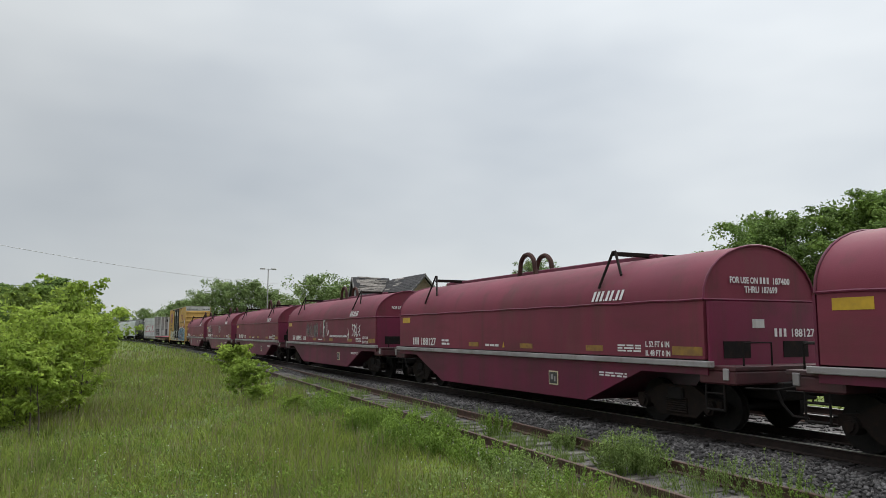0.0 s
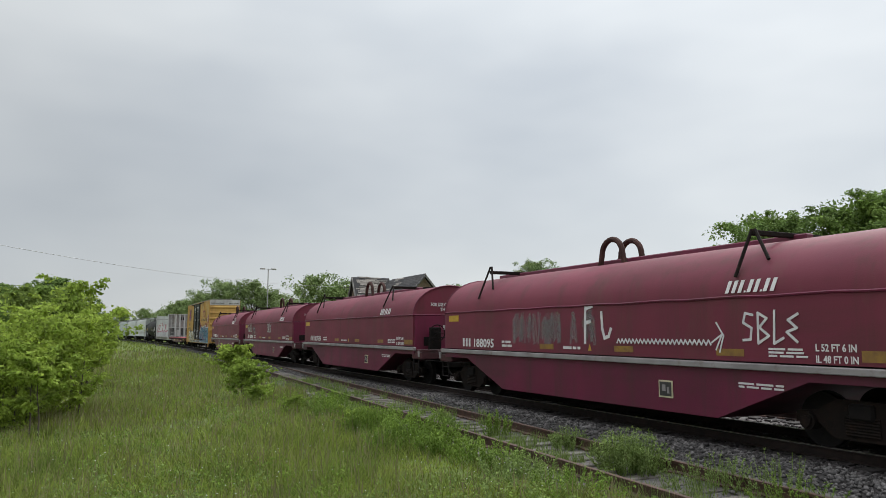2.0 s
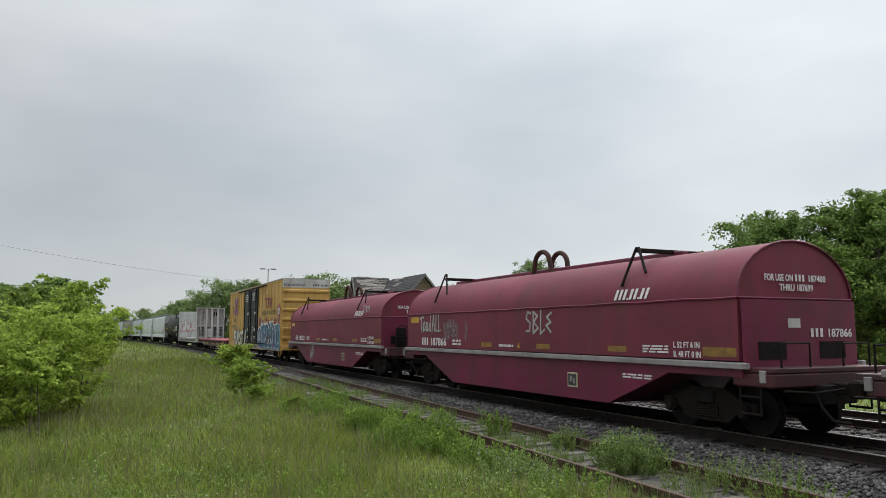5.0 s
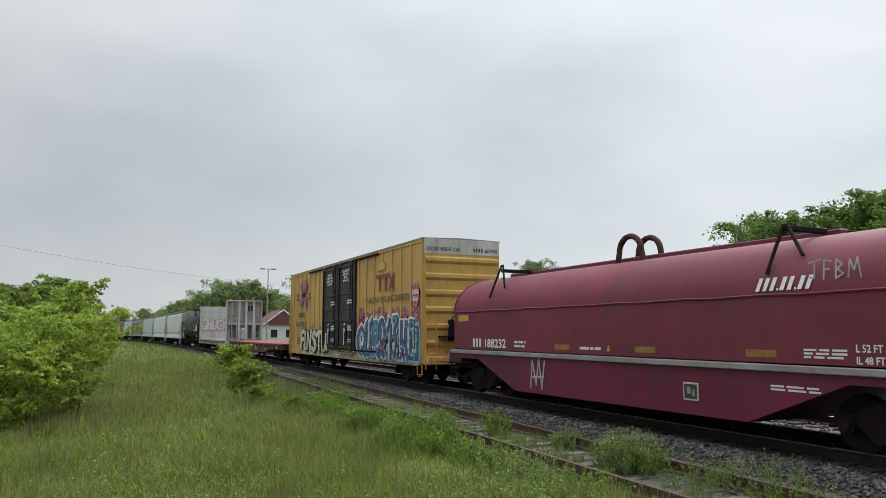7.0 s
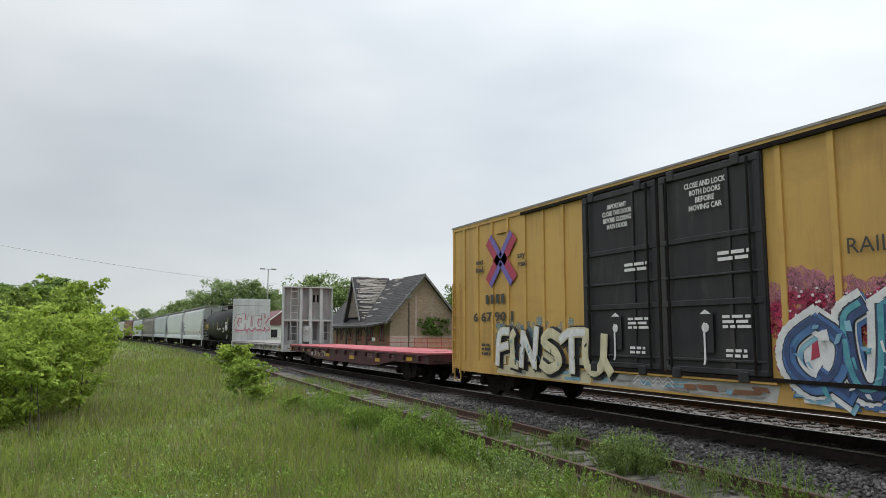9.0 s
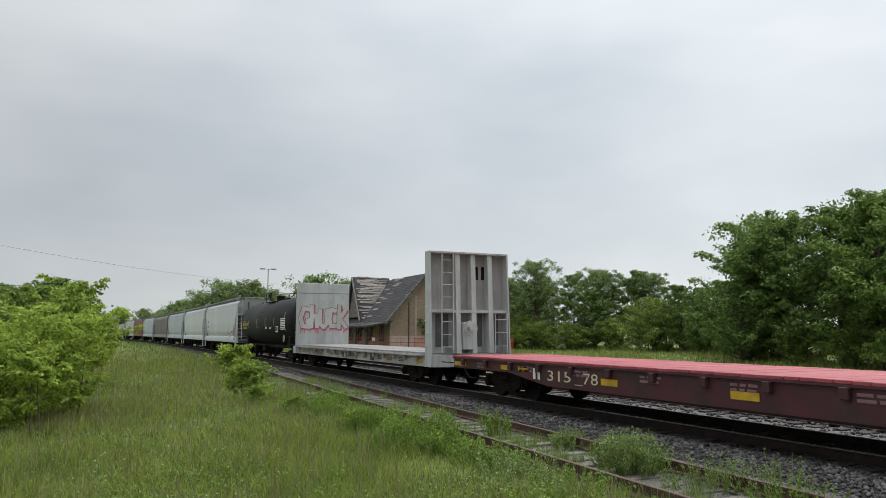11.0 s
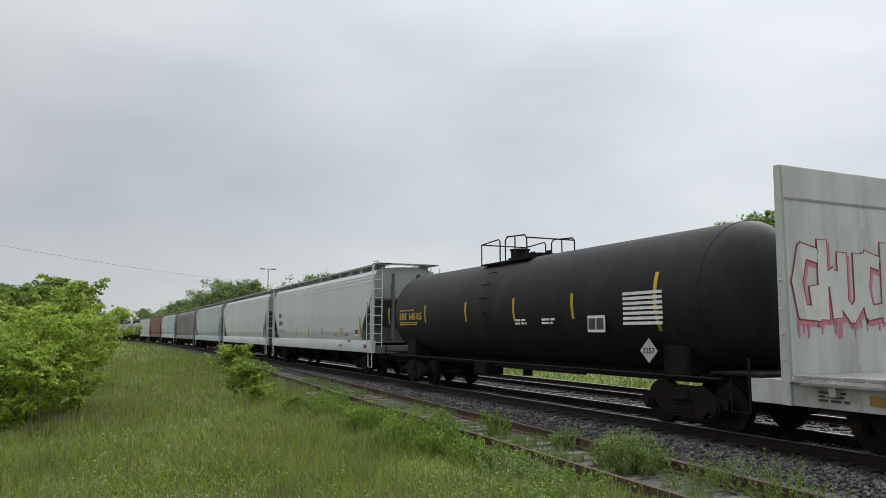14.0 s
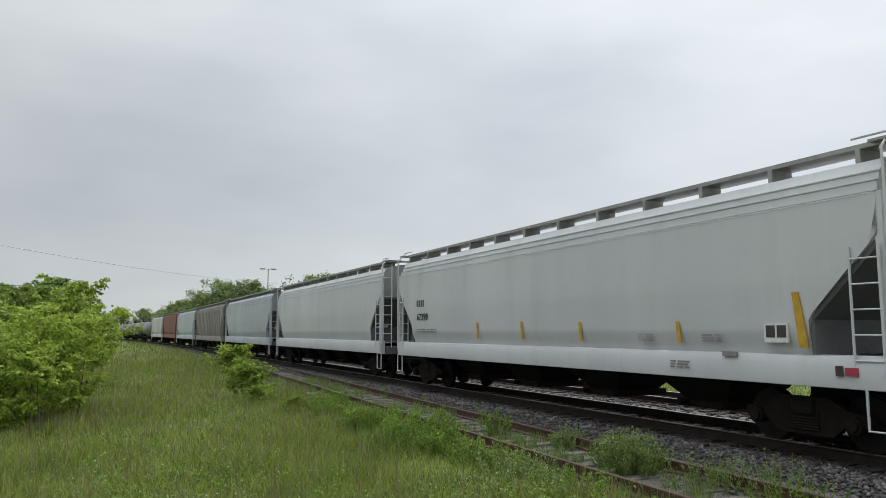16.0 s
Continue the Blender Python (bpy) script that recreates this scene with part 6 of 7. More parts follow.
    for k in range(4):
        x = (-0.52 + k * 0.347) * half
        s = Shape()
        s.add([(x - 1.5, -1.3, 1.4), (x + 1.5, -1.3, 1.4), (x + 1.5, 1.3, 1.4), (x - 1.5, 1.3, 1.4), (x - 0.5, -0.55, 0.48), (x + 0.5, -0.55, 0.48), (x + 0.5, 0.55, 0.48), (x - 0.5, 0.55, 0.48)],
              [(0, 1, 5, 4), (1, 2, 6, 5), (2, 3, 7, 6), (3, 0, 4, 7), (4, 5, 6, 7), (0, 3, 2, 1)])
        bay = part("hopper_bay", s, BLACKSTEEL, car)
        part("outlet_gate", Shape().box(x - 0.6, x + 0.6, -0.75, 0.75, 0.36, 0.5, 0.02).rod((x - 0.3, -0.95, 0.44), (x - 0.3, 0.95, 0.44), 0.05, 8), RUSTSTEEL, bay)
    if marks:
        bars("railway_mark", "####", 0.22, -7.3, -1.478, 2.62, LETTERDARK, car, advance=0.75)
        lettering("car_number", "67399", 0.22, -7.3, -1.478, 2.18, LETTERDARK, car, width=0.9)
        small_print("stencil", -7.3, -1.478, 1.85, 1.6, 2, SILLGREY, car, h=0.04, seed=2)
        for x, za, zb in ((-3.0, 1.62, 2.05), (-0.6, 1.60, 2.05), (1.9, 1.58, 2.0), (4.95, 1.58, 1.98)):
            s = Shape().prism_y([(x, zb), (x + 0.09, zb), (x + 0.15, za), (x + 0.06, za)], -1.485, -1.472)
            part("reflector", s, YELLOW, car, "slanted yellow reflector strip")
        part("reflector", Shape().prism_y([(7.5, 2.4), (7.62, 2.4), (7.76, 1.55), (7.60, 1.55)], -1.485, -1.468), YELLOW, car, "long yellow reflector strip")
        part("card_holder", Shape().box(6.95, 7.4, -1.482, -1.45, 1.62, 1.92), LETTERWHITE, car)
        for xa in (6.99, 7.2):
            part("card", Shape().box(xa, xa + 0.17, -1.487, -1.48, 1.70, 1.89), LETTERDARK, car)
        for x in (3.9, 5.6):
            small_print("stencil", x, -1.48, 1.72, 0.45, 3, SILLGREY, car, h=0.03, seed=int(x))
        small_print("stencil", 4.8, -1.502, 1.24, 0.5, 3, SILLGREY, car, h=0.03, seed=8)
        part("card_box", Shape().box(6.1, 6.4, -1.53, -1.48, 1.38, 1.46), SILLGREY, car)
        part("tag", Shape().box(8.35, 8.55, -1.512, -1.50, 1.16, 1.28), SPRAYRED, car, "small red tag")
        part("tag", Shape().box(8.2, 8.32, -1.512, -1.50, 1.15, 1.30), LETTERDARK, car, "small dark tag")
        bars("end_mark", "####", 0.17, half - 0.08, 0.45, 3.88, LETTERDARK, car, turn=90, advance=0.75)
        lettering("end_number", "67399", 0.17, half - 0.08, 0.45, 3.6, LETTERDARK, car, turn=90, width=0.62)
    running_gear(car, half - 1.75, half + 0.25, -half - 0.25)
    return car


build_hopper(-182.35, 9.05, HOPPER, "clean pale grey covered hopper with roof walkways", marks=True)
build_hopper(-202.1, 9.0, HOPPER, "pale grey covered hopper with end ladders")
build_hopper(-221.9, 8.9, HOPPERBLUE, "bluish grey covered hopper")
build_hopper(-241.9, 9.3, HOPPERDIRT, "dirty grey-brown ribbed covered hopper", ribs=True)
build_hopper(-262.6, 8.8, HOPPERBLUE, "light grey covered hopper")
build_hopper(-281.3, 8.5, REDBROWN, "red-brown covered hopper with a white emblem", ribs=False)
build_hopper(-299.6, 8.4, WHITEPAINT, "whitish covered hopper far down the line")


# ---- trees ----
def leaf_cloud(rng, centres, radii, per, size, droop=0.15, flat=0.5):
    """Small pointed leaves round the twig ends: corners and quads."""
    c = np.repeat(centres, per, axis=0)
    r = np.repeat(radii, per)
    n = len(c)
    d = rng.normal(size=(n, 3))
    d /= np.linalg.norm(d, axis=1)[:, None] + 1e-9
    p = c + d * (r * rng.random(n) ** 0.6 * 1.35)[:, None] * np.array([1, 1, flat])
    # leaf plane: outward and upward, with scatter
    nrm = d * 0.7 + rng.normal(size=(n, 3)) * 0.55 + np.array([0, 0, 0.7])
    nrm /= np.linalg.norm(nrm, axis=1)[:, None]
    t = np.cross(nrm, rng.normal(size=(n, 3)))
    t /= np.linalg.norm(t, axis=1)[:, None] + 1e-9
    b = np.cross(nrm, t)
    s = (size * rng.uniform(0.6, 1.35, n))[:, None]
    t, b = t * s, b * s * 0.55
    tip = p + t - np.array([0, 0, 1]) * s * droop
    V = np.stack([p - t, p + b, tip, p - b], 1).reshape(-1, 3)
    return V, np.arange(4 * n).reshape(-1, 4)


def build_tree(name, x, y, height, spread, leaf_mat, label, seed, leaves=9000, leaf=0.16, trunk_r=None, low=0.15, clumps=90, upright=0.0, group="trees", stems=1, puff=1.0, flat=0.5, top=0.14):
    """Tapered trunk, bent limbs and a crown of many single leaves in uneven clumps."""
    rnd, rng = random.Random(seed), np.random.default_rng(seed)
    tree = empty(name, x, y, float(ground_z(x, y)) - 0.05, label, "tree" if "tree" in name else "bush", group)
    wood = Shape()
    r0 = trunk_r or height * 0.016
    centres, radii = [], []
    for stem in range(stems):
        sx, sy = (rnd.uniform(-0.3, 0.3) * spread, rnd.uniform(-0.3, 0.3) * spread) if stems > 1 else (0, 0)
        lean = Vector((rnd.uniform(-0.08, 0.08), rnd.uniform(-0.08, 0.08), 1))
        pts = [Vector((sx, sy, 0))]
        hh = height * (0.86 if stems == 1 else rnd.uniform(0.5, 0.9))
        for k in range(7):
            pts.append(pts[-1] + Vector((lean.x + rnd.uniform(-0.1, 0.1), lean.y + rnd.uniform(-0.1, 0.1), 1)) * hh / 7)
        for k in range(7):
            wood.rod(pts[k], pts[k + 1], r0 * (1 - k / 7.6), 8, r0 * (1 - (k + 1) / 7.6))
        count = clumps // stems
        for k in range(count):
            u = low + (1 - low) * (k + rnd.random()) / count
            i = min(6, int(u * 7))
            base = pts[i].lerp(pts[i + 1], u * 7 - i)
            # crown outline: widest a little below the middle, uneven
            width = spread * 0.5 * (math.sin(math.pi * min(1, max(0.06, (u - low) / (1 - low) * (1 - top) + top))) ** 0.7) * rnd.uniform(0.3, 1.22)
            a = rnd.uniform(0, math.tau)
            end = base + Vector((math.cos(a) * width, math.sin(a) * width, width * rnd.uniform(0.05, 0.5) + upright * width))
            midp = base.lerp(end, 0.5) + Vector((rnd.uniform(-0.1, 0.1), rnd.uniform(-0.1, 0.1), -0.05)) * width
            br = r0 * 0.32 * (1.1 - u)
            wood.rod(base, midp, br, 5, br * 0.6)
            wood.rod(midp, end, br * 0.6, 5, br * 0.2)
            for p, q in ((end, 1.0), (base.lerp(end, 0.62), 0.8)):
                centres.append(p[:])
                radii.append(q * spread * rnd.uniform(0.05, 0.14) * puff)
            if rnd.random() < 0.6:
                tw = end + Vector((math.cos(a), math.sin(a), rnd.uniform(0.2, 0.9))) * spread * rnd.uniform(0.04, 0.085)
                wood.rod(end, tw, br * 0.2, 4, br * 0.1)
                centres.append(tw[:])
                radii.append(spread * 0.065 * puff)
    part("trunk", wood, BARK, tree)
    per = max(6, leaves // len(centres))
    V, F = leaf_cloud(rng, np.array(centres), np.array(radii), per, leaf, flat=flat)
    fast_mesh("crown", V, F, leaf_mat, parent=tree, kind="")
    return tree


BIG = build_tree("broadleaf_tree", -24.3, 36.1, 10.2, 6.6, LEAFMID, "tall broadleaf tree with dense mid-green crown", 11, leaves=24000, leaf=0.105, low=0.03, clumps=105, upright=0.3, group="trees beyond the line", puff=0.85, flat=0.55, top=0.2)
BIG2 = build_tree("broadleaf_tree", -26.9, 36.6, 9.9, 6.2, LEAFDARK, "tall broadleaf tree with dark green crown", 12, leaves=22000, leaf=0.10, low=0.03, clumps=100, upright=0.3, group="trees beyond the line", puff=0.85, flat=0.55, top=0.2)
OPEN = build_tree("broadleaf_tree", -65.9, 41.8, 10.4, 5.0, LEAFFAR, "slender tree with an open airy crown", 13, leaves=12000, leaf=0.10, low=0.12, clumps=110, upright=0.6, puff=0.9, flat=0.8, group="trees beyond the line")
ROUND = build_tree("broadleaf_tree", -59.0, 49.6, 9.1, 4.8, LEAFDARK, "rounded dark green tree", 14, leaves=17000, leaf=0.10, low=0.04, clumps=110, upright=0.4, puff=0.85, flat=0.6, top=0.25, group="trees beyond the line")
SHRUB = build_tree("wild_shrub", -54.0, 47.2, 5.2, 5.6, LEAFLIGHT, "spreading light green wild shrub", 15, leaves=18000, leaf=0.09, low=0.04, clumps=110, stems=4, group="shrubs beyond the line")
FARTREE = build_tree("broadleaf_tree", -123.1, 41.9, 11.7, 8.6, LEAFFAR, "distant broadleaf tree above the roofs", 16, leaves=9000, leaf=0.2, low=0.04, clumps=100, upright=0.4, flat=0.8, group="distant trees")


def more(tree, places):
    for k, (x, y, scale, turn) in enumerate(places):
        c = copy_thing(tree, pose(x, y, float(ground_z(x, y)) - 0.05, 0, 0, turn))
        c.scale = (scale, scale, scale * (0.95 + 0.1 * ((k * 7) % 3) / 2))


more(BIG, [(-33.9, 40.0, 1.10, 80), (-33.0, 38.2, 0.86, 140), (-20.0, 33.6, 0.92, 200), (-15.5, 36.0, 1.0, 20)])
more(BIG2, [(-24.5, 39.5, 0.97, 130), (-30.7, 37.0, 0.97, 190), (-38.2, 42.2, 0.66, 20), (-33.0, 35.6, 0.86, 300), (-38.5, 43.0, 0.74, 250), (-28.5, 42.0, 0.95, 60), (-18.0, 39.0, 0.95, 310)])
more(ROUND, [(-63.1, 49.2, 1.08, 60), (-50.5, 47.5, 0.74, 130), (-69.5, 49.0, 0.98, 210), (-46.0, 45.0, 0.72, 330), (-60.5, 45.0, 0.75, 20), (-67.0, 42.5, 0.80, 100), (-70.5, 39.8, 0.68, 160), (-74.0, 44.0, 0.85, 280), (-43.0, 44.5, 0.70, 10)])
more(OPEN, [(-69.0, 40.5, 0.86, 90), (-62.0, 46.5, 0.88, 200), (-72.5, 47.0, 0.82, 300), (-58.0, 50.5, 0.85, 150)])
more(SHRUB, [(-49.6, 49.4, 0.85, 90), (-59.0, 46.6, 0.72, 180), (-53.0, 51.5, 0.95, 200), (-63.5, 45.6, 0.6, 250), (-66.5, 43.0, 0.55, 75), (-45.5, 46.5, 0.7, 30), (-41.5, 44.5, 0.6, 110), (-70.0, 40.6, 0.5, 20)])
more(SHRUB, [(-25.5, 35.0, 0.5, 40), (-29.0, 36.0, 0.5, 140), (-33.5, 37.6, 0.45, 220), (-20.5, 33.5, 0.5, 300)])
more(ROUND, [(-72.0, 40.2, 0.80, 40), (-76.0, 42.5, 0.85, 130)])
more(SHRUB, [(-69.0, 38.4, 0.75, 60), (-66.6, 37.8, 0.6, 150), (-64.5, 41.0, 0.7, 240), (-61.0, 43.5, 0.6, 310)])
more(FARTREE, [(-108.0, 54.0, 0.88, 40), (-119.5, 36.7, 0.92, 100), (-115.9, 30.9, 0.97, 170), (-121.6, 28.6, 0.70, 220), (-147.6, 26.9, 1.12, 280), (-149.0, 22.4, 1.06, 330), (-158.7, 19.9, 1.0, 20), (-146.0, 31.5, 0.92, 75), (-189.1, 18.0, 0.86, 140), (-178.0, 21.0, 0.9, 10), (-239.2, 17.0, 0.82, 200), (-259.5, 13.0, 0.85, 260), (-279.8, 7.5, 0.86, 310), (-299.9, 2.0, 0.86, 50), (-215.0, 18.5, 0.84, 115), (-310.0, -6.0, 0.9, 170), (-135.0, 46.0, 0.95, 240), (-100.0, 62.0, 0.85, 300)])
more(ROUND, [(-69.7, -7.2, 0.80, 45), (-48.0, -2.6, 0.66, 10), (-52.0, -1.2, 0.62, 100), (-44.6, -6.0, 0.62, 260), (-60.0, -3.4, 0.7, 70)])


SAPLING = build_tree("young_maple_bush", -20.1, -0.78, 3.05, 2.15, LEAFBRIGHT, "bright yellow-green young maple bush in the meadow", 31, leaves=10500, leaf=0.056, trunk_r=0.02, low=0.06, clumps=150, stems=6, upright=0.55, group="maple saplings", puff=1.0, flat=0.45, top=0.02)
SAPLING_B = build_tree("young_maple_bush", -20.0, -2.1, 3.0, 2.3, LEAFBRIGHT, "bright yellow-green young maple bush in the meadow", 32, leaves=10500, leaf=0.056, trunk_r=0.02, low=0.06, clumps=150, stems=6, upright=0.55, group="maple saplings", puff=1.0, flat=0.45, top=0.02)
for k, (x, y, size) in enumerate(((-21.8, -1.3, 1.02), (-18.6, -1.75, 0.80), (-21.6, -2.9, 1.05))):
    copy_thing((SAPLING, SAPLING_B)[k % 2], pose(x, y, -0.4, 0, 0, 70 + 83 * k)).scale = (size, size, size)
build_tree("young_maple_bush", -16.9, -1.25, 2.25, 1.35, LEAFBRIGHT, "slim young maple with bare lower stem in the meadow", 33, leaves=2600, leaf=0.065, trunk_r=0.022, low=0.34, clumps=46, stems=2, upright=0.4, group="maple saplings", puff=0.8, flat=0.35)
build_tree("young_tree", -29.4, -0.75, 4.35, 2.9, LEAFBRIGHT, "leafy green young tree behind the maple bush", 35, leaves=9000, leaf=0.085, low=0.08, clumps=130, stems=4, upright=0.6, group="maple saplings", puff=0.8)
build_tree("young_tree", -31.5, -1.8, 4.4, 3.2, LEAFLIGHT, "leafy green young tree behind the maple bush", 38, leaves=10000, leaf=0.085, low=0.08, clumps=120, stems=3, upright=0.5, group="maple saplings")
build_tree("young_tree", -34.5, -3.3, 4.7, 3.6, LEAFMID, "leafy dark green young tree behind the maple bush", 36, leaves=14000, leaf=0.09, low=0.05, clumps=120, stems=3, upright=0.3, group="maple saplings")
WILD = build_tree("wild_bush", -24.4, 4.7, 1.3, 1.35, LEAFWEED, "leafy green weed bush at the edge of the meadow", 42, leaves=4200, leaf=0.05, trunk_r=0.012, low=0.08, clumps=70, stems=7, upright=0.5, group="bushes by the siding", puff=0.9)
build_tree("wild_bush", -40.2, 6.5, 1.65, 1.9, LEAFBRIGHT, "low bright green bush at the edge of the tracks", 41, leaves=4500, leaf=0.08, trunk_r=0.02, low=0.05, clumps=80, stems=6, group="bushes by the siding")
for k, (x, y, size) in enumerate(((-29.5, 5.3, 0.6), (-22.0, 4.3, 0.5), (-19.6, 4.7, 0.42), (-15.0, 5.0, 0.45))):
    copy_thing(WILD, pose(x, y, float(ground_z(x, y)) - 0.05, 0, 0, 50 + 67 * k)).scale = (size * 1.15, size * 1.15, size)


# ---- station house ----
def build_station():
    st = empty("station_house", -74, 32.3, float(ground_z(-74, 32.3)), "derelict buff-brick station with steep gable and broken roof", "house")
    W, EAVE, APEX, L = 3.85, 3.7, 8.15, 22.0
    wall = part("gable_wall", Shape().prism_x([(-W, 0), (-W, EAVE), (0, APEX - 0.1), (W, EAVE), (W, 0)], -0.35, 0), MORTAR, st, "buff brick gable wall")
    brick = Shape().box(0.0, 0.018, -0.14, 0.14, 0.0, 0.088).mesh("brick", BRICK)
    rnd = random.Random(3)
    zs, row = 1.55, 0
    joined = Shape()
    shown = 0
    while zs < APEX - 0.5:
        half = W if zs < EAVE else W * (APEX - 0.1 - zs) / (APEX - 0.1 - EAVE)
        y = -half + (0.15 if row % 2 else 0.3)
        while y < half - 0.2:
            if shown < 300 and 4.0 < zs and abs(y) < 2.5:
                piece("brick", brick, wall, pose(rnd.uniform(-0.004, 0.004), y, zs))
                shown += 1
            else:
                joined.box(0.0, 0.018 + rnd.uniform(-0.004, 0.004), y - 0.14, y + 0.14, zs, zs + 0.088)
            y += 0.30
        zs += 0.10
        row += 1
    tagged(part("brickwork", joined, BRICK, wall), kind="stuff")
    part("base_course", Shape().box(-0.3, 0.05, -W - 0.04, W + 0.04, 0, 1.5, 0.01), RENDERPINK, st, "pale pinkish stone base")
    for y in (-0.9, 1.0):
        part("pilaster", Shape().box(-0.1, 0.09, y - 0.09, y + 0.09, 0.0, 7.0 - abs(y) * 1.2), RENDERPINK if y < 0 else MORTAR, wall)
    part("downpipe", Shape().rod((0.12, -1.75, 0.3), (0.12, -1.75, 5.2), 0.05, 8), DARKWOOD, wall)
    part("wall_lamp", Shape().box(0.0, 0.3, -2.1, -1.45, 5.55, 6.0, 0.03), GALV, wall, "boxy wall lamp on the gable")
    part("side_wall", Shape().box(-L, -0.35, -W, -W + 0.3, 0, EAVE).box(-L, -0.35, W - 0.3, W, 0, EAVE), BRICK, st)
    # main roof, boards with missing shingles
    for side in (-1, 1):
        s = Shape().prism_x([(0, APEX), (0, APEX + 0.12), (side * (W + 0.75), EAVE - 0.72), (side * (W + 0.75), EAVE - 0.84)], -L, 0.55)
        roof = part("roof", s, SHINGLE, st, "dark shingle roof, patched and holed")
        slope = Vector((side * (W + 0.75), EAVE - 0.72 - APEX - 0.12))
        course = Shape().box(-0.5, 0.5, -0.02, 0.22, 0.0, 0.02).mesh("shingle", SHINGLE)
        board = Shape().box(-0.9, 0.9, -0.02, 0.16, 0.0, 0.03).mesh("roof_board", ROOFBOARD)
        if side < 0:
            ang = math.degrees(math.atan2(-slope.y, abs(slope.x)))
            for k in range(26):
                u = (k + 0.5) / 26
                for j in range(11):
                    x = -9.2 + j * 0.93 + (0.45 if k % 2 else 0)
                    bare = x < -5.5 and rnd.random() < 0.12
                    z = APEX + 0.13 + slope.y * u
                    m = pose(x + rnd.uniform(-0.1, 0.1), slope.x * u, z, ang, 0, rnd.uniform(-1, 1))
                    piece("roof_board" if bare else "shingle", board if bare else course, roof, m)
    for side in (-1, 1):
        s = Shape().prism_x([(0, APEX - 0.16), (0, APEX + 0.15), (side * (W + 0.8), EAVE - 0.72), (side * (W + 0.8), EAVE - 1.02)], 0.5, 0.62)
        part("barge_board", s, FASCIA, st, "peeling grey barge board")
    # cross gable on the track side, with ruined face
    face = Shape().prism_y([(-13.2, EAVE), (-10.6, EAVE + 4.6), (-8.0, EAVE)], -W - 0.55, -W - 0.35)
    cross = part("dormer_wall", face, DORMERWOOD, st, "dark boarded cross gable")
    for d in (-1, 1):
        s = Shape()
        x0, x1 = -10.6, -10.6 + d * 3.1
        s.add([(x0, -W - 0.9, EAVE + 4.85), (x1, -W - 0.9, EAVE - 0.45), (x1, 0.0, EAVE - 0.45), (x0, 0.0, EAVE + 4.85), (x0, -W - 0.9, EAVE + 4.70), (x1, -W - 0.9, EAVE - 0.6), (x1, 0.0, EAVE - 0.6), (x0, 0.0, EAVE + 4.70)],
              [(0, 1, 2, 3), (4, 7, 6, 5), (0, 4, 5, 1), (1, 5, 6, 2), (2, 6, 7, 3), (3, 7, 4, 0)])
        dr = part("dormer_roof", s, SHINGLE, st)
        plank = Shape().box(-0.07, 0.07, -0.75, 0.75, 0, 0.04).mesh("roof_board", ROOFBOARD)
        for k in range(130):
            u = rnd.random()
            v = rnd.uniform(-W - 0.1, -0.9)
            piece("roof_board", plank, dr, pose(x0 + (x1 - x0) * u, v, EAVE + 4.87 - 5.3 * u, 0, math.degrees(math.atan2(5.3, 3.1)) * d, rnd.uniform(-4, 4)))
        part("barge_board", Shape().rod((x0, -W - 0.95, EAVE + 4.80), (x1, -W - 0.95, EAVE - 0.5), 0.1, 4), FASCIA, cross)
    # platform canopy with posts and braces
    can = Shape()
    can.add([(-L, -W, 3.0), (0.6, -W, 3.0), (0.6, -W - 2.6, 2.45), (-L, -W - 2.6, 2.45), (-L, -W, 3.15), (0.6, -W, 3.15), (0.6, -W - 2.6, 2.65), (-L, -W - 2.6, 2.65)],
            [(0, 1, 2, 3), (4, 7, 6, 5), (0, 4, 5, 1), (1, 5, 6, 2), (2, 6, 7, 3), (3, 7, 4, 0)])
    can = part("canopy", can, SHINGLE, st, "sagging platform canopy with torn shingles")
    for k in range(26):
        part_m = pose(-L + rnd.random() * L, -W - 2.4 * rnd.random(), 2.95, 0, 0, rnd.uniform(-8, 8))
        u = (-W - part_m.translation.y) / 2.6
        part_m.translation.z = 3.17 - 0.5 * u
        piece("roof_board", board, can, part_m)
    for k in range(6):
        x = -1.0 - k * 3.6
        post = part("canopy_post", Shape().box(x - 0.09, x + 0.09, -W - 2.4, -W - 2.22, 0, 2.5).rod((x, -W - 2.3, 1.5), (x + 0.9, -W - 2.3, 2.45), 0.06, 6).rod((x, -W - 2.3, 1.5), (x - 0.9, -W - 2.3, 2.45), 0.06, 6).rod((x, -W - 2.3, 1.6), (x, -W - 1.3, 2.6), 0.06, 6), DARKWOOD, st)
    for k in range(5):
        x = -2.6 - k * 3.7
        win = part("window", Shape().box(x - 0.6, x + 0.6, -W - 0.02, -W + 0.05, 0.9, 2.7), GLASSDARK, st, "dark broken window")
        part("window_frame", Shape().box(x - 0.68, x - 0.6, -W - 0.06, -W + 0.02, 0.85, 2.78).box(x + 0.6, x + 0.68, -W - 0.06, -W + 0.02, 0.85, 2.78).box(x - 0.04, x + 0.04, -W - 0.05, -W - 0.02, 0.9, 2.7), FENCERED, win)
    ivy_c = np.array([(0.15 + 0.12 * rnd.random(), 1.0 + rnd.gauss(0, 0.75), 1.6 + rnd.random() * 1.9) for k in range(60)])
    V, F = leaf_cloud(np.random.default_rng(9), ivy_c, np.full(60, 0.3), 30, 0.12)
    fast_mesh("ivy", V, F, LEAFDARK, parent=st, kind="")
    return st


build_station()


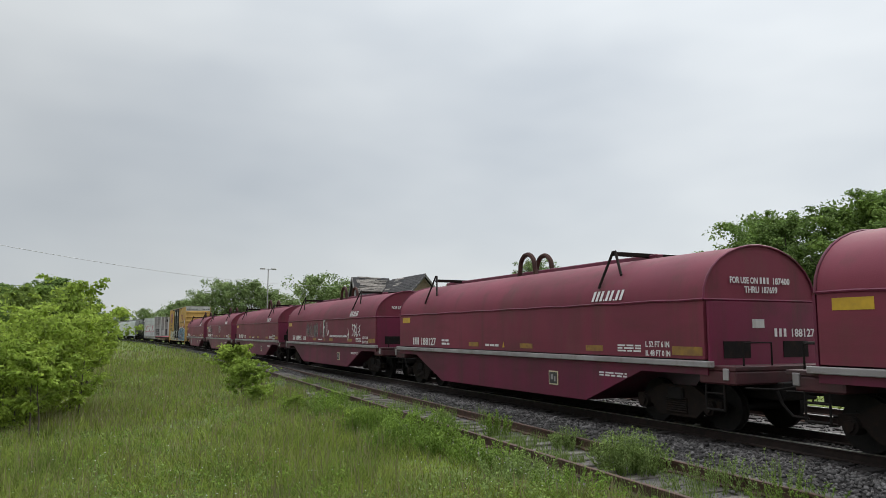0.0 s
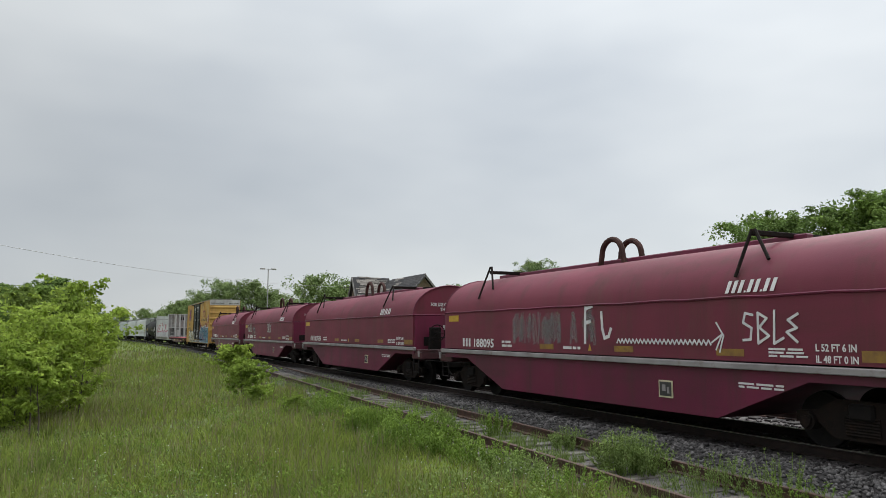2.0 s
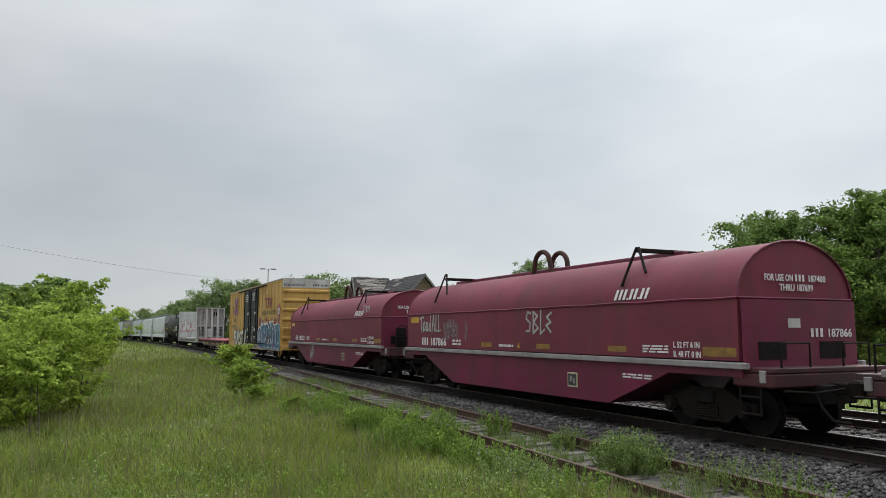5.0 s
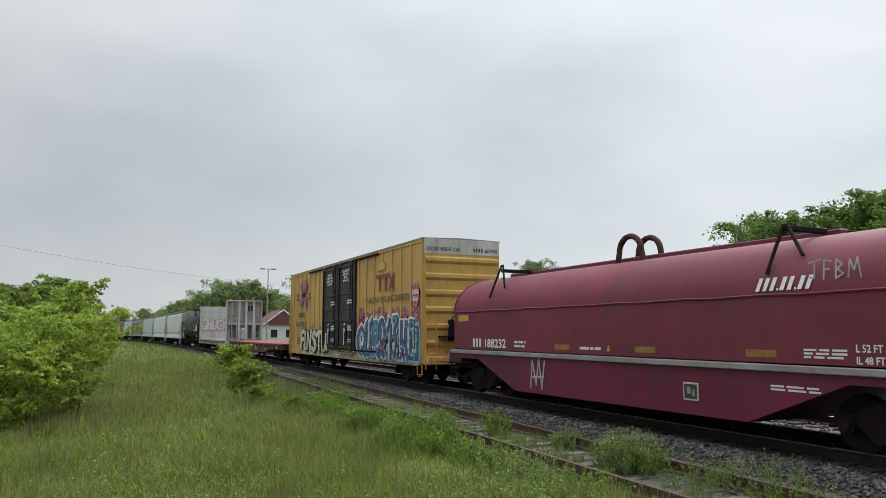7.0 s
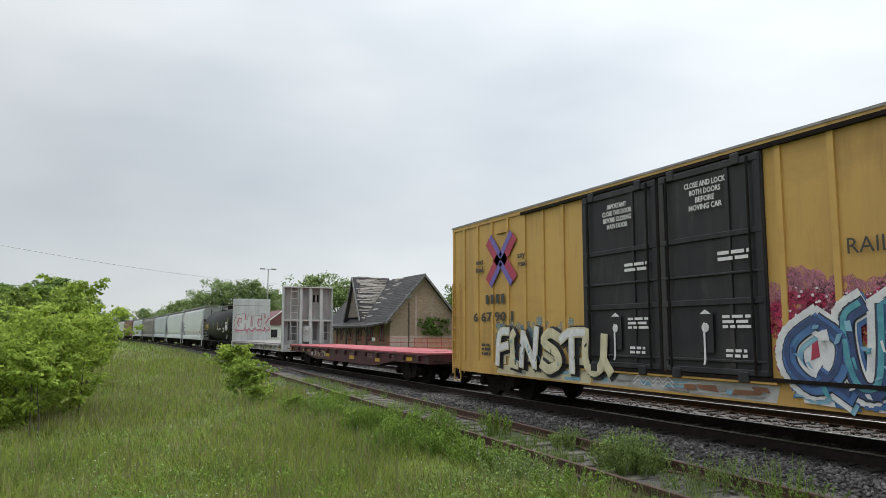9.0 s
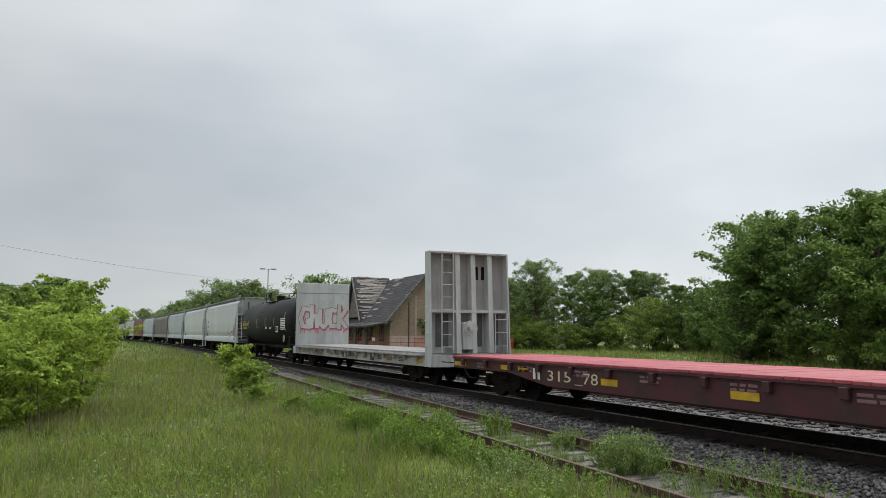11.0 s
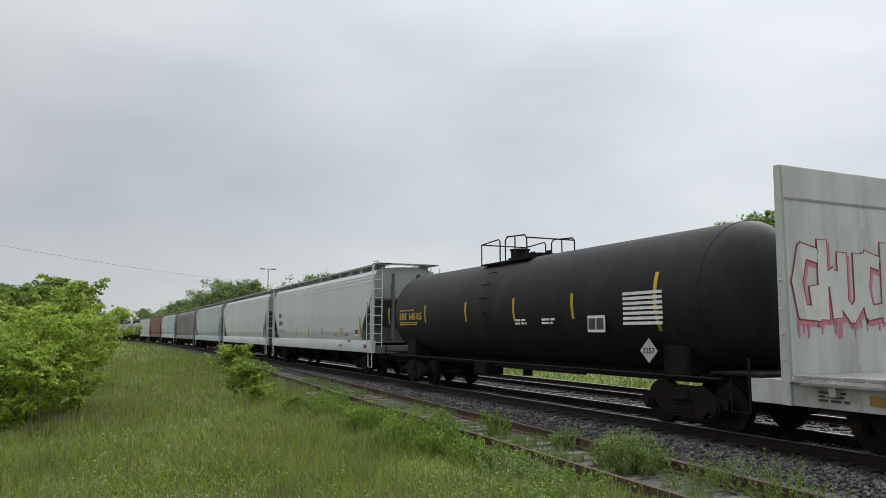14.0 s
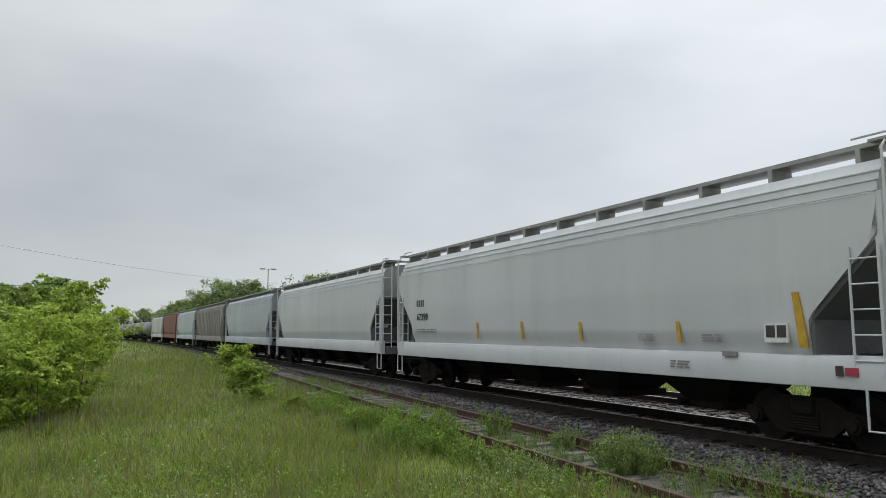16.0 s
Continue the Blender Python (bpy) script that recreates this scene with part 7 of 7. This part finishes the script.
def build_white_house():
    h = empty("white_house", -112, 25.5, float(ground_z(-112, 25.5)), "white sided low building with maroon roof", "house")
    wall = part("wall", Shape().box(-8, 0, -2.6, 2.6, 0, 3.2), HOUSEWHITE, h)
    part("roof", Shape().prism_x([(-3.0, 3.1), (0, 5.4), (3.0, 3.1)], -8.3, 0.3), ROOFMAROON, h, "maroon metal roof")
    part("gable_trim", Shape().rod((0.32, -3.0, 3.1), (0.32, 0, 5.4), 0.09, 4).rod((0.32, 0, 5.4), (0.32, 3.0, 3.1), 0.09, 4), HOUSEWHITE, h)
    for y in (-1.3, 1.0):
        w = part("window", Shape().box(-0.02, 0.03, y - 0.5, y + 0.5, 1.2, 2.4), GLASSDARK, h)
        part("window_frame", Shape().box(0.0, 0.05, y - 0.58, y - 0.5, 1.1, 2.5).box(0.0, 0.05, y + 0.5, y + 0.58, 1.1, 2.5).box(0.0, 0.05, y - 0.58, y + 0.58, 1.1, 1.2).box(0.0, 0.05, y - 0.58, y + 0.58, 2.4, 2.5), HOUSEWHITE, w)


build_white_house()


def build_fence():
    f = empty("site_fence", -62, 34, float(ground_z(-62, 34)), "red and orange temporary site fence before the station", "fence")
    x0, y0, x1, y1 = -16.0, -11.5, 0.0, 2.6
    n = 14
    for k in range(n + 1):
        u = k / n
        part("post", Shape().rod((x0 + (x1 - x0) * u, y0 + (y1 - y0) * u, 0), (x0 + (x1 - x0) * u, y0 + (y1 - y0) * u, 1.35), 0.034, 6), FENCERED, f)
    for z in (0.35, 0.85, 1.3):
        part("rail", Shape().rod((x0, y0, z), (x1, y1, z), 0.026, 6), FENCERED, f)
    net = Shape()
    for k in range(13):
        z = 0.25 + k * 0.085
        net.rod((-8.0, y0 + (y1 - y0) * 0.5, z), (0.0, y1, z), 0.012, 4)
    for k in range(90):
        u = 0.5 + 0.5 * k / 89
        net.rod((x0 + (x1 - x0) * u, y0 + (y1 - y0) * u, 0.25), (x0 + (x1 - x0) * u, y0 + (y1 - y0) * u, 1.28), 0.010, 4)
    part("mesh_netting", net, FENCEORANGE, f, "orange plastic mesh netting")
    part("notice_board", Shape().box(-11.7, -11.66, -7.75, -7.35, 1.0, 1.35), HOUSEWHITE, f, "small white notice board")


build_fence()


def build_gate_frame():
    g = empty("chain_link_gate", -55.2, 50.9, float(ground_z(-55, 51)), "grey chain-link gate before the trees", "gate")
    fr = Shape().rod((0, 0, 0), (0, 0, 1.6), 0.04, 6).rod((1.1, 2.3, 0), (1.1, 2.3, 1.6), 0.04, 6).rod((0, 0, 1.55), (1.1, 2.3, 1.55), 0.03, 6).rod((0, 0, 0.2), (1.1, 2.3, 0.2), 0.03, 6)
    part("gate_frame", fr, GALV, g)
    net = Shape()
    for k in range(22):
        u = k / 22
        net.rod((1.1 * u, 2.3 * u, 0.2), (1.1 * min(1, u + 0.3), 2.3 * min(1, u + 0.3), 1.55), 0.008, 3)
        net.rod((1.1 * u, 2.3 * u, 1.55), (1.1 * min(1, u + 0.3), 2.3 * min(1, u + 0.3), 0.2), 0.008, 3)
    part("wire_mesh", net, GALV, g)


build_gate_frame()


def build_lamp_post():
    p = empty("lamp_post", -100.0, 20.6, -0.35, "tall grey lamp post with twin heads", "street lamp")
    part("mast", Shape().rod((0, 0, 0), (0, 0, 10.7), 0.11, 10, 0.06), GALV, p)
    part("arm", Shape().rod((0.2, -0.5, 10.65), (-0.2, 0.5, 10.65), 0.04, 6), GALV, p)
    for d in (-1, 1):
        part("lamp_head", Shape().box(-0.18, 0.18, d * 0.75 - 0.33, d * 0.75 + 0.33, 10.6, 10.78, 0.03), GALV, p)


build_lamp_post()


def build_cable():
    """An overhead wire sagging from a pole beyond the meadow to one behind the station."""
    cable_pts = []
    a, b = Vector((-58.0, -9.2, 8.2)), Vector((-118.0, 37.5, 9.3))
    for k in range(29):
        u = k / 28
        p = a.lerp(b, u)
        p.z -= 4 * 1.05 * u * (1 - u) * (1 - 0.3 * u) - 1.0 * 0
        cable_pts.append(p)
    w = empty("overhead_wire", 0, 0, 0, "thin grey overhead wire sagging across the line", "cable")
    part("wire", Shape().tube(cable_pts, 0.022, 5), CABLE, w)
    for p in (a, b):
        pole = empty("utility_pole", p.x, p.y, -0.4, "wooden utility pole carrying the wire", "pole")
        part("mast", Shape().rod((0, 0, 0), (0, 0, p.z + 0.9), 0.14, 10, 0.09), BARK, pole)
        part("crossarm", Shape().box(-0.07, 0.07, -0.9, 0.9, p.z + 0.3, p.z + 0.45), BARK, pole)


build_cable()


# ---- meadow ----
def build_grass(name, count, label, seed, region, height, width, mat, lean=0.35, gamma=2.2):
    """Single bent blades, thick near the viewer and thinning with distance."""
    rng = np.random.default_rng(seed)
    d = region[0] + (region[1] - region[0]) * rng.random(count) ** gamma
    a = np.radians(rng.uniform(region[2], region[3], count))
    x, y = -d * np.cos(a), d * np.sin(a)
    ok = (y < 5.55 - 0.045 * (x + 7) + 0.45 * np.sin(x * 0.9) + 0.3 * np.sin(x * 2.3)) & (x > -250)
    x, y, d = x[ok], y[ok], d[ok]
    n = len(x)
    patch = 0.75 + 0.35 * np.sin(x * 0.55 + y * 0.8) * np.sin(x * 0.21 - y * 0.5) + 0.2 * np.sin(x * 1.7) * np.cos(y * 1.9)
    h = height * rng.uniform(0.45, 1.25, n) * np.clip(patch, 0.35, 1.3)
    w = width * rng.uniform(0.7, 1.4, n) * (1 + d / 14)
    t = rng.uniform(0, math.tau, n)
    dx, dy = np.cos(t), np.sin(t)
    bend = lean * h * rng.uniform(0.2, 1.2, n)
    bt = rng.uniform(0, math.tau, n)
    bx, by = np.cos(bt) * bend, np.sin(bt) * bend
    z = ground_z(x, y) - 0.02
    P = np.zeros((n, 5, 3))
    P[:, 0] = np.stack([x - dx * w, y - dy * w, z], -1)
    P[:, 1] = np.stack([x + dx * w, y + dy * w, z], -1)
    P[:, 2] = np.stack([x + dx * w * 0.8 + bx * 0.35, y + dy * w * 0.8 + by * 0.35, z + h * 0.6], -1)
    P[:, 3] = np.stack([x - dx * w * 0.8 + bx * 0.35, y - dy * w * 0.8 + by * 0.35, z + h * 0.6], -1)
    P[:, 4] = np.stack([x + bx, y + by, z + h], -1)
    F = np.array([(0, 1, 2), (0, 2, 3), (3, 2, 4)])
    fast_mesh(name, P.reshape(-1, 3), (F[None] + 5 * np.arange(n)[:, None, None]).reshape(-1, 3), mat, label, "grass")


build_grass("meadow_grass", 230000, "tall uncut meadow grass, bright green and patchy", 51, (6.5, 60, -26, 60), 0.32, 0.0042, GRASS, lean=0.8)
build_grass("near_meadow_grass", 45000, "meadow grass round the viewpoint", 54, (0.8, 9.5, -180, 180), 0.26, 0.0042, GRASS, lean=0.8, gamma=0.6)
build_grass("brown_seed_stalks", 26000, "brownish seeding grass stalks in the middle of the meadow", 55, (17, 85, -22, 30), 0.44, 0.0026, SEEDHEAD, 0.3, 1.3)
build_grass("far_meadow_grass", 45000, "uncut grass running down beside the line", 52, (40, 240, -24, 14), 0.32, 0.0045, GRASS, gamma=1.5)
build_grass("grass_seed_stalks", 22000, "pale seeding grass stalks above the meadow", 53, (6.5, 45, -26, 55), 0.52, 0.0028, SEEDHEAD, 0.25)


def build_far_grass():
    rng = np.random.default_rng(61)
    n = 60000
    x = rng.uniform(-85, 5, n)
    y = 18.4 + 34 * rng.random(n) ** 1.2
    h = rng.uniform(0.12, 0.42, n) * (0.6 + 0.6 * (np.sin(x * 0.4) * np.sin(y * 0.6) > 0.1))
    w = np.full(n, 0.035)
    t = rng.uniform(0, math.tau, n)
    z = ground_z(x, y) - 0.02
    P = np.stack([np.stack([x - np.cos(t) * w, y - np.sin(t) * w, z], -1), np.stack([x + np.cos(t) * w, y + np.sin(t) * w, z], -1),
                  np.stack([x + rng.uniform(-0.15, 0.15, n), y + rng.uniform(-0.15, 0.15, n), z + h], -1)], 1)
    fast_mesh("field_grass", P.reshape(-1, 3), np.arange(3 * n).reshape(-1, 3), FIELDGRASS, "rough field grass beyond the tracks", "grass")


build_far_grass()


def build_flowers():
    rng = np.random.default_rng(71)
    n = 520
    d = 8 + 26 * rng.random(n) ** 1.6
    a = np.radians(rng.uniform(-12, 35, n))
    x, y = -d * np.cos(a), d * np.sin(a)
    ok = y < 5.0
    x, y = x[ok], y[ok]
    n = len(x)
    z = ground_z(x, y) + rng.uniform(0.28, 0.5, n)
    r = rng.uniform(0.006, 0.012, n)
    base = np.array([(1, 0, 0), (-1, 0, 0), (0, 1, 0), (0, -1, 0), (0, 0, 0.7), (0, 0, -0.7)])
    V = base[None] * r[:, None, None] + np.stack([x, y, z], -1)[:, None]
    F = np.array([(0, 2, 4), (2, 1, 4), (1, 3, 4), (3, 0, 4), (2, 0, 5), (1, 2, 5), (3, 1, 5), (0, 3, 5)])
    fast_mesh("meadow_flowers", V.reshape(-1, 3), (F[None] + 6 * np.arange(n)[:, None, None]).reshape(-1, 3), FLOWER, "tiny white meadow flowers", "flowers")


build_flowers()


def build_meadow_weeds():
    """Broad-leaved weeds mixed into the meadow in loose patches."""
    rng = np.random.default_rng(77)
    for name, mat, count, seed in (("meadow_weeds", WEED, 520, 3), ("grey_meadow_weeds", WEEDGREY, 520, 4)):
        d = 7 + 38 * rng.random(count * 4) ** 1.5
        a = np.radians(rng.uniform(-14, 50, count * 4))
        x, y = -d * np.cos(a), d * np.sin(a)
        edge = 5.75 - 0.045 * (x + 7) - y
        ok = (edge > 0) & (np.sin(x * 0.8 + seed) * np.sin(y * 0.9 + x * 0.3 + seed) > 0.15 - 0.5 * np.exp(-edge))
        x, y = x[ok][:count], y[ok][:count]
        n = len(x)
        h = rng.uniform(0.1, 0.42, n)
        c = np.concatenate([np.stack([x + rng.normal(0, 0.05, n), y + rng.normal(0, 0.05, n), ground_z(x, y) + h * u], -1) for u in (0.5, 0.8, 1.05)])
        V, F = leaf_cloud(np.random.default_rng(seed), c, np.full(len(c), 0.10), 12, 0.02)
        fast_mesh(name, V, F, mat, "broad-leaved weeds mixed into the meadow grass", "weeds")


build_meadow_weeds()


def build_weed(x, y, height, spread, mat, label, seed, stems=30, leaf=0.045, z=None):
    """A clump of upright stems with many small leaves."""
    rnd, rng = random.Random(seed), np.random.default_rng(seed)
    w = empty("weed_clump", x, y, float(ground_z(x, y)) if z is None else z, label, "weed", "weeds by the siding")
    s, centres = Shape(), []
    for k in range(stems):
        a, r = rnd.uniform(0, math.tau), spread * 0.5 * rnd.random() ** 0.6
        b = Vector((r * math.cos(a), r * math.sin(a), 0))
        h = height * rnd.uniform(0.55, 1.1) * (1 - 0.35 * (r / spread * 2) ** 2)
        t = b * 1.35 + Vector((rnd.uniform(-0.08, 0.08), rnd.uniform(-0.08, 0.08), h))
        s.rod(b, t, 0.006, 4, 0.003)
        for j in range(7):
            centres.append(b.lerp(t, 0.15 + 0.85 * (j + rnd.random()) / 7)[:])
    tagged(part("stalk_tuft", s, mat, w), kind="stuff")
    c = np.repeat(np.array(centres), 8, axis=0)
    n = len(c)
    c = c + rng.normal(0, leaf * 0.5, (n, 3))
    t = rng.uniform(0, math.tau, n)
    out = np.stack([np.cos(t), np.sin(t), rng.uniform(0.15, 1.3, n)], -1)
    out *= (leaf * rng.uniform(1.0, 2.2, n) / np.linalg.norm(out, axis=1))[:, None]
    wide = np.stack([-np.sin(t), np.cos(t), rng.uniform(-0.3, 0.3, n)], -1) * leaf * 0.30
    V = np.stack([c, c + out * 0.5 + wide, c + out, c + out * 0.5 - wide], 1).reshape(-1, 3)
    fast_mesh("foliage", V, np.arange(4 * n).reshape(-1, 4), mat, parent=w, kind="")
    return w


for x, y, h, w, mat, label, stems, leaf in (
        (-9.15, 7.5, 0.68, 0.95, WEEDGREY, "tall bushy weed clump between the siding rails", 150, 0.028),
        (-11.5, 7.95, 0.42, 0.6, WEEDGREY, "small weed clump beside the siding rail", 50, 0.025),
        (-13.4, 7.5, 0.55, 0.6, WEED, "leafy weed clump between the siding rails", 46, 0.028),
        (-14.6, 5.2, 0.72, 0.9, WEED, "green weed clump at the meadow edge", 70, 0.034),
        (-13.2, 5.7, 0.66, 1.2, WEED, "spreading weed clump beside the siding", 90, 0.034),
        (-12.4, 4.9, 0.55, 1.1, WEED, "leafy weed clump at the meadow edge", 70, 0.03),
        (-11.6, 5.5, 0.50, 1.0, WEED, "spreading weeds beside the siding", 70, 0.028),
        (-10.4, 5.6, 0.42, 1.0, WEED, "low leafy weeds beside the siding", 60, 0.026),
        (-9.2, 5.5, 0.40, 1.0, WEEDGREY, "low grey-green weeds beside the siding", 60, 0.024),
        (-8.2, 5.7, 0.34, 0.9, WEED, "low weeds beside the siding", 50, 0.022),
        (-16.2, 6.2, 0.42, 0.9, WEED, "low weeds growing over the siding", 50, 0.03),
        (-17.6, 5.3, 0.6, 1.1, WEED, "leafy weed clump at the meadow edge", 60, 0.035),
        (-7.7, 7.6, 0.55, 1.0, WEEDGREY, "thin grey-green weeds between the rails", 46, 0.02),
        (-7.1, 8.2, 0.6, 1.0, WEEDGREY, "thin grey-green weeds beside the rail", 36, 0.018),
        (-6.4, 7.7, 0.4, 0.9, WEED, "low weeds between the rails", 40, 0.022),
        (-19.5, 5.6, 0.6, 1.0, WEED, "leafy weed clump at the meadow edge", 50, 0.038),
        (-21.5, 6.4, 0.45, 0.9, WEED, "leafy weed clump by the siding rail", 44, 0.038)):
    build_weed(x, y, h, w, mat, label, int(-x * 10), stems, leaf, max(-0.37, float(ground_z(x, y))))


def build_siding_grass():
    """Thin tufts pushing up through the siding's gravel."""
    rng = np.random.default_rng(95)
    tufts = 620
    cx = -4 - 30 * rng.random(tufts) ** 1.3
    cy = 7.1 - 0.045 * (cx + 7) + rng.uniform(-1.9, 1.7, tufts) * rng.random(tufts) ** 0.35 - 0.25
    keep = np.sin(cx * 1.3 + 0.7) * np.sin(cy * 2.1 + cx * 0.4) > -0.25
    cx, cy = cx[keep], cy[keep]
    per = 26
    n = len(cx) * per
    x = np.repeat(cx, per) + rng.normal(0, 0.09, n)
    y = np.repeat(cy, per) + rng.normal(0, 0.09, n)
    h = np.repeat(rng.uniform(0.08, 0.32, len(cx)), per) * rng.uniform(0.5, 1.2, n)
    w = rng.uniform(0.003, 0.007, n) * (1 + -x / 20)
    t = rng.uniform(0, math.tau, n)
    z = np.full(n, -0.36)
    P = np.stack([np.stack([x - np.cos(t) * w, y - np.sin(t) * w, z], -1), np.stack([x + np.cos(t) * w, y + np.sin(t) * w, z], -1),
                  np.stack([x + rng.normal(0, 0.3, n) * h, y + rng.normal(0, 0.3, n) * h, z + h + 0.03], -1)], 1)
    fast_mesh("siding_grass", P.reshape(-1, 3), np.arange(3 * n).reshape(-1, 3), WEEDGREY, "thin grass tufts growing through the siding gravel", "grass")


build_siding_grass()


# ---- what moves: the train, and its wheels ----
def motions():
    for car, x0 in CARS:
        rows = []
        for k in range(17):
            x = x0 + SPEED * k
            slope = 0.00058 * (-(x + 80)) if x < -80 else 0.0
            rows.append((float(k), pose(x, main_y(x), 0, 0, 0, math.degrees(math.atan(slope)))))
        walk(car, rows)
    step = 0.05
    turn = math.degrees(SPEED * step / R_WHEEL)
    rows_at = {}
    for ws in WHEELSETS:
        ax = ws.matrix_basis.translation.x
        key = ax > 0
        if key not in rows_at:
            rows_at[key] = [(k * step, pose(ax, 0, R_WHEEL, 0, (turn * k) % 360, 0)) for k in range(321)]
        walk(ws, rows_at[key])


motions()
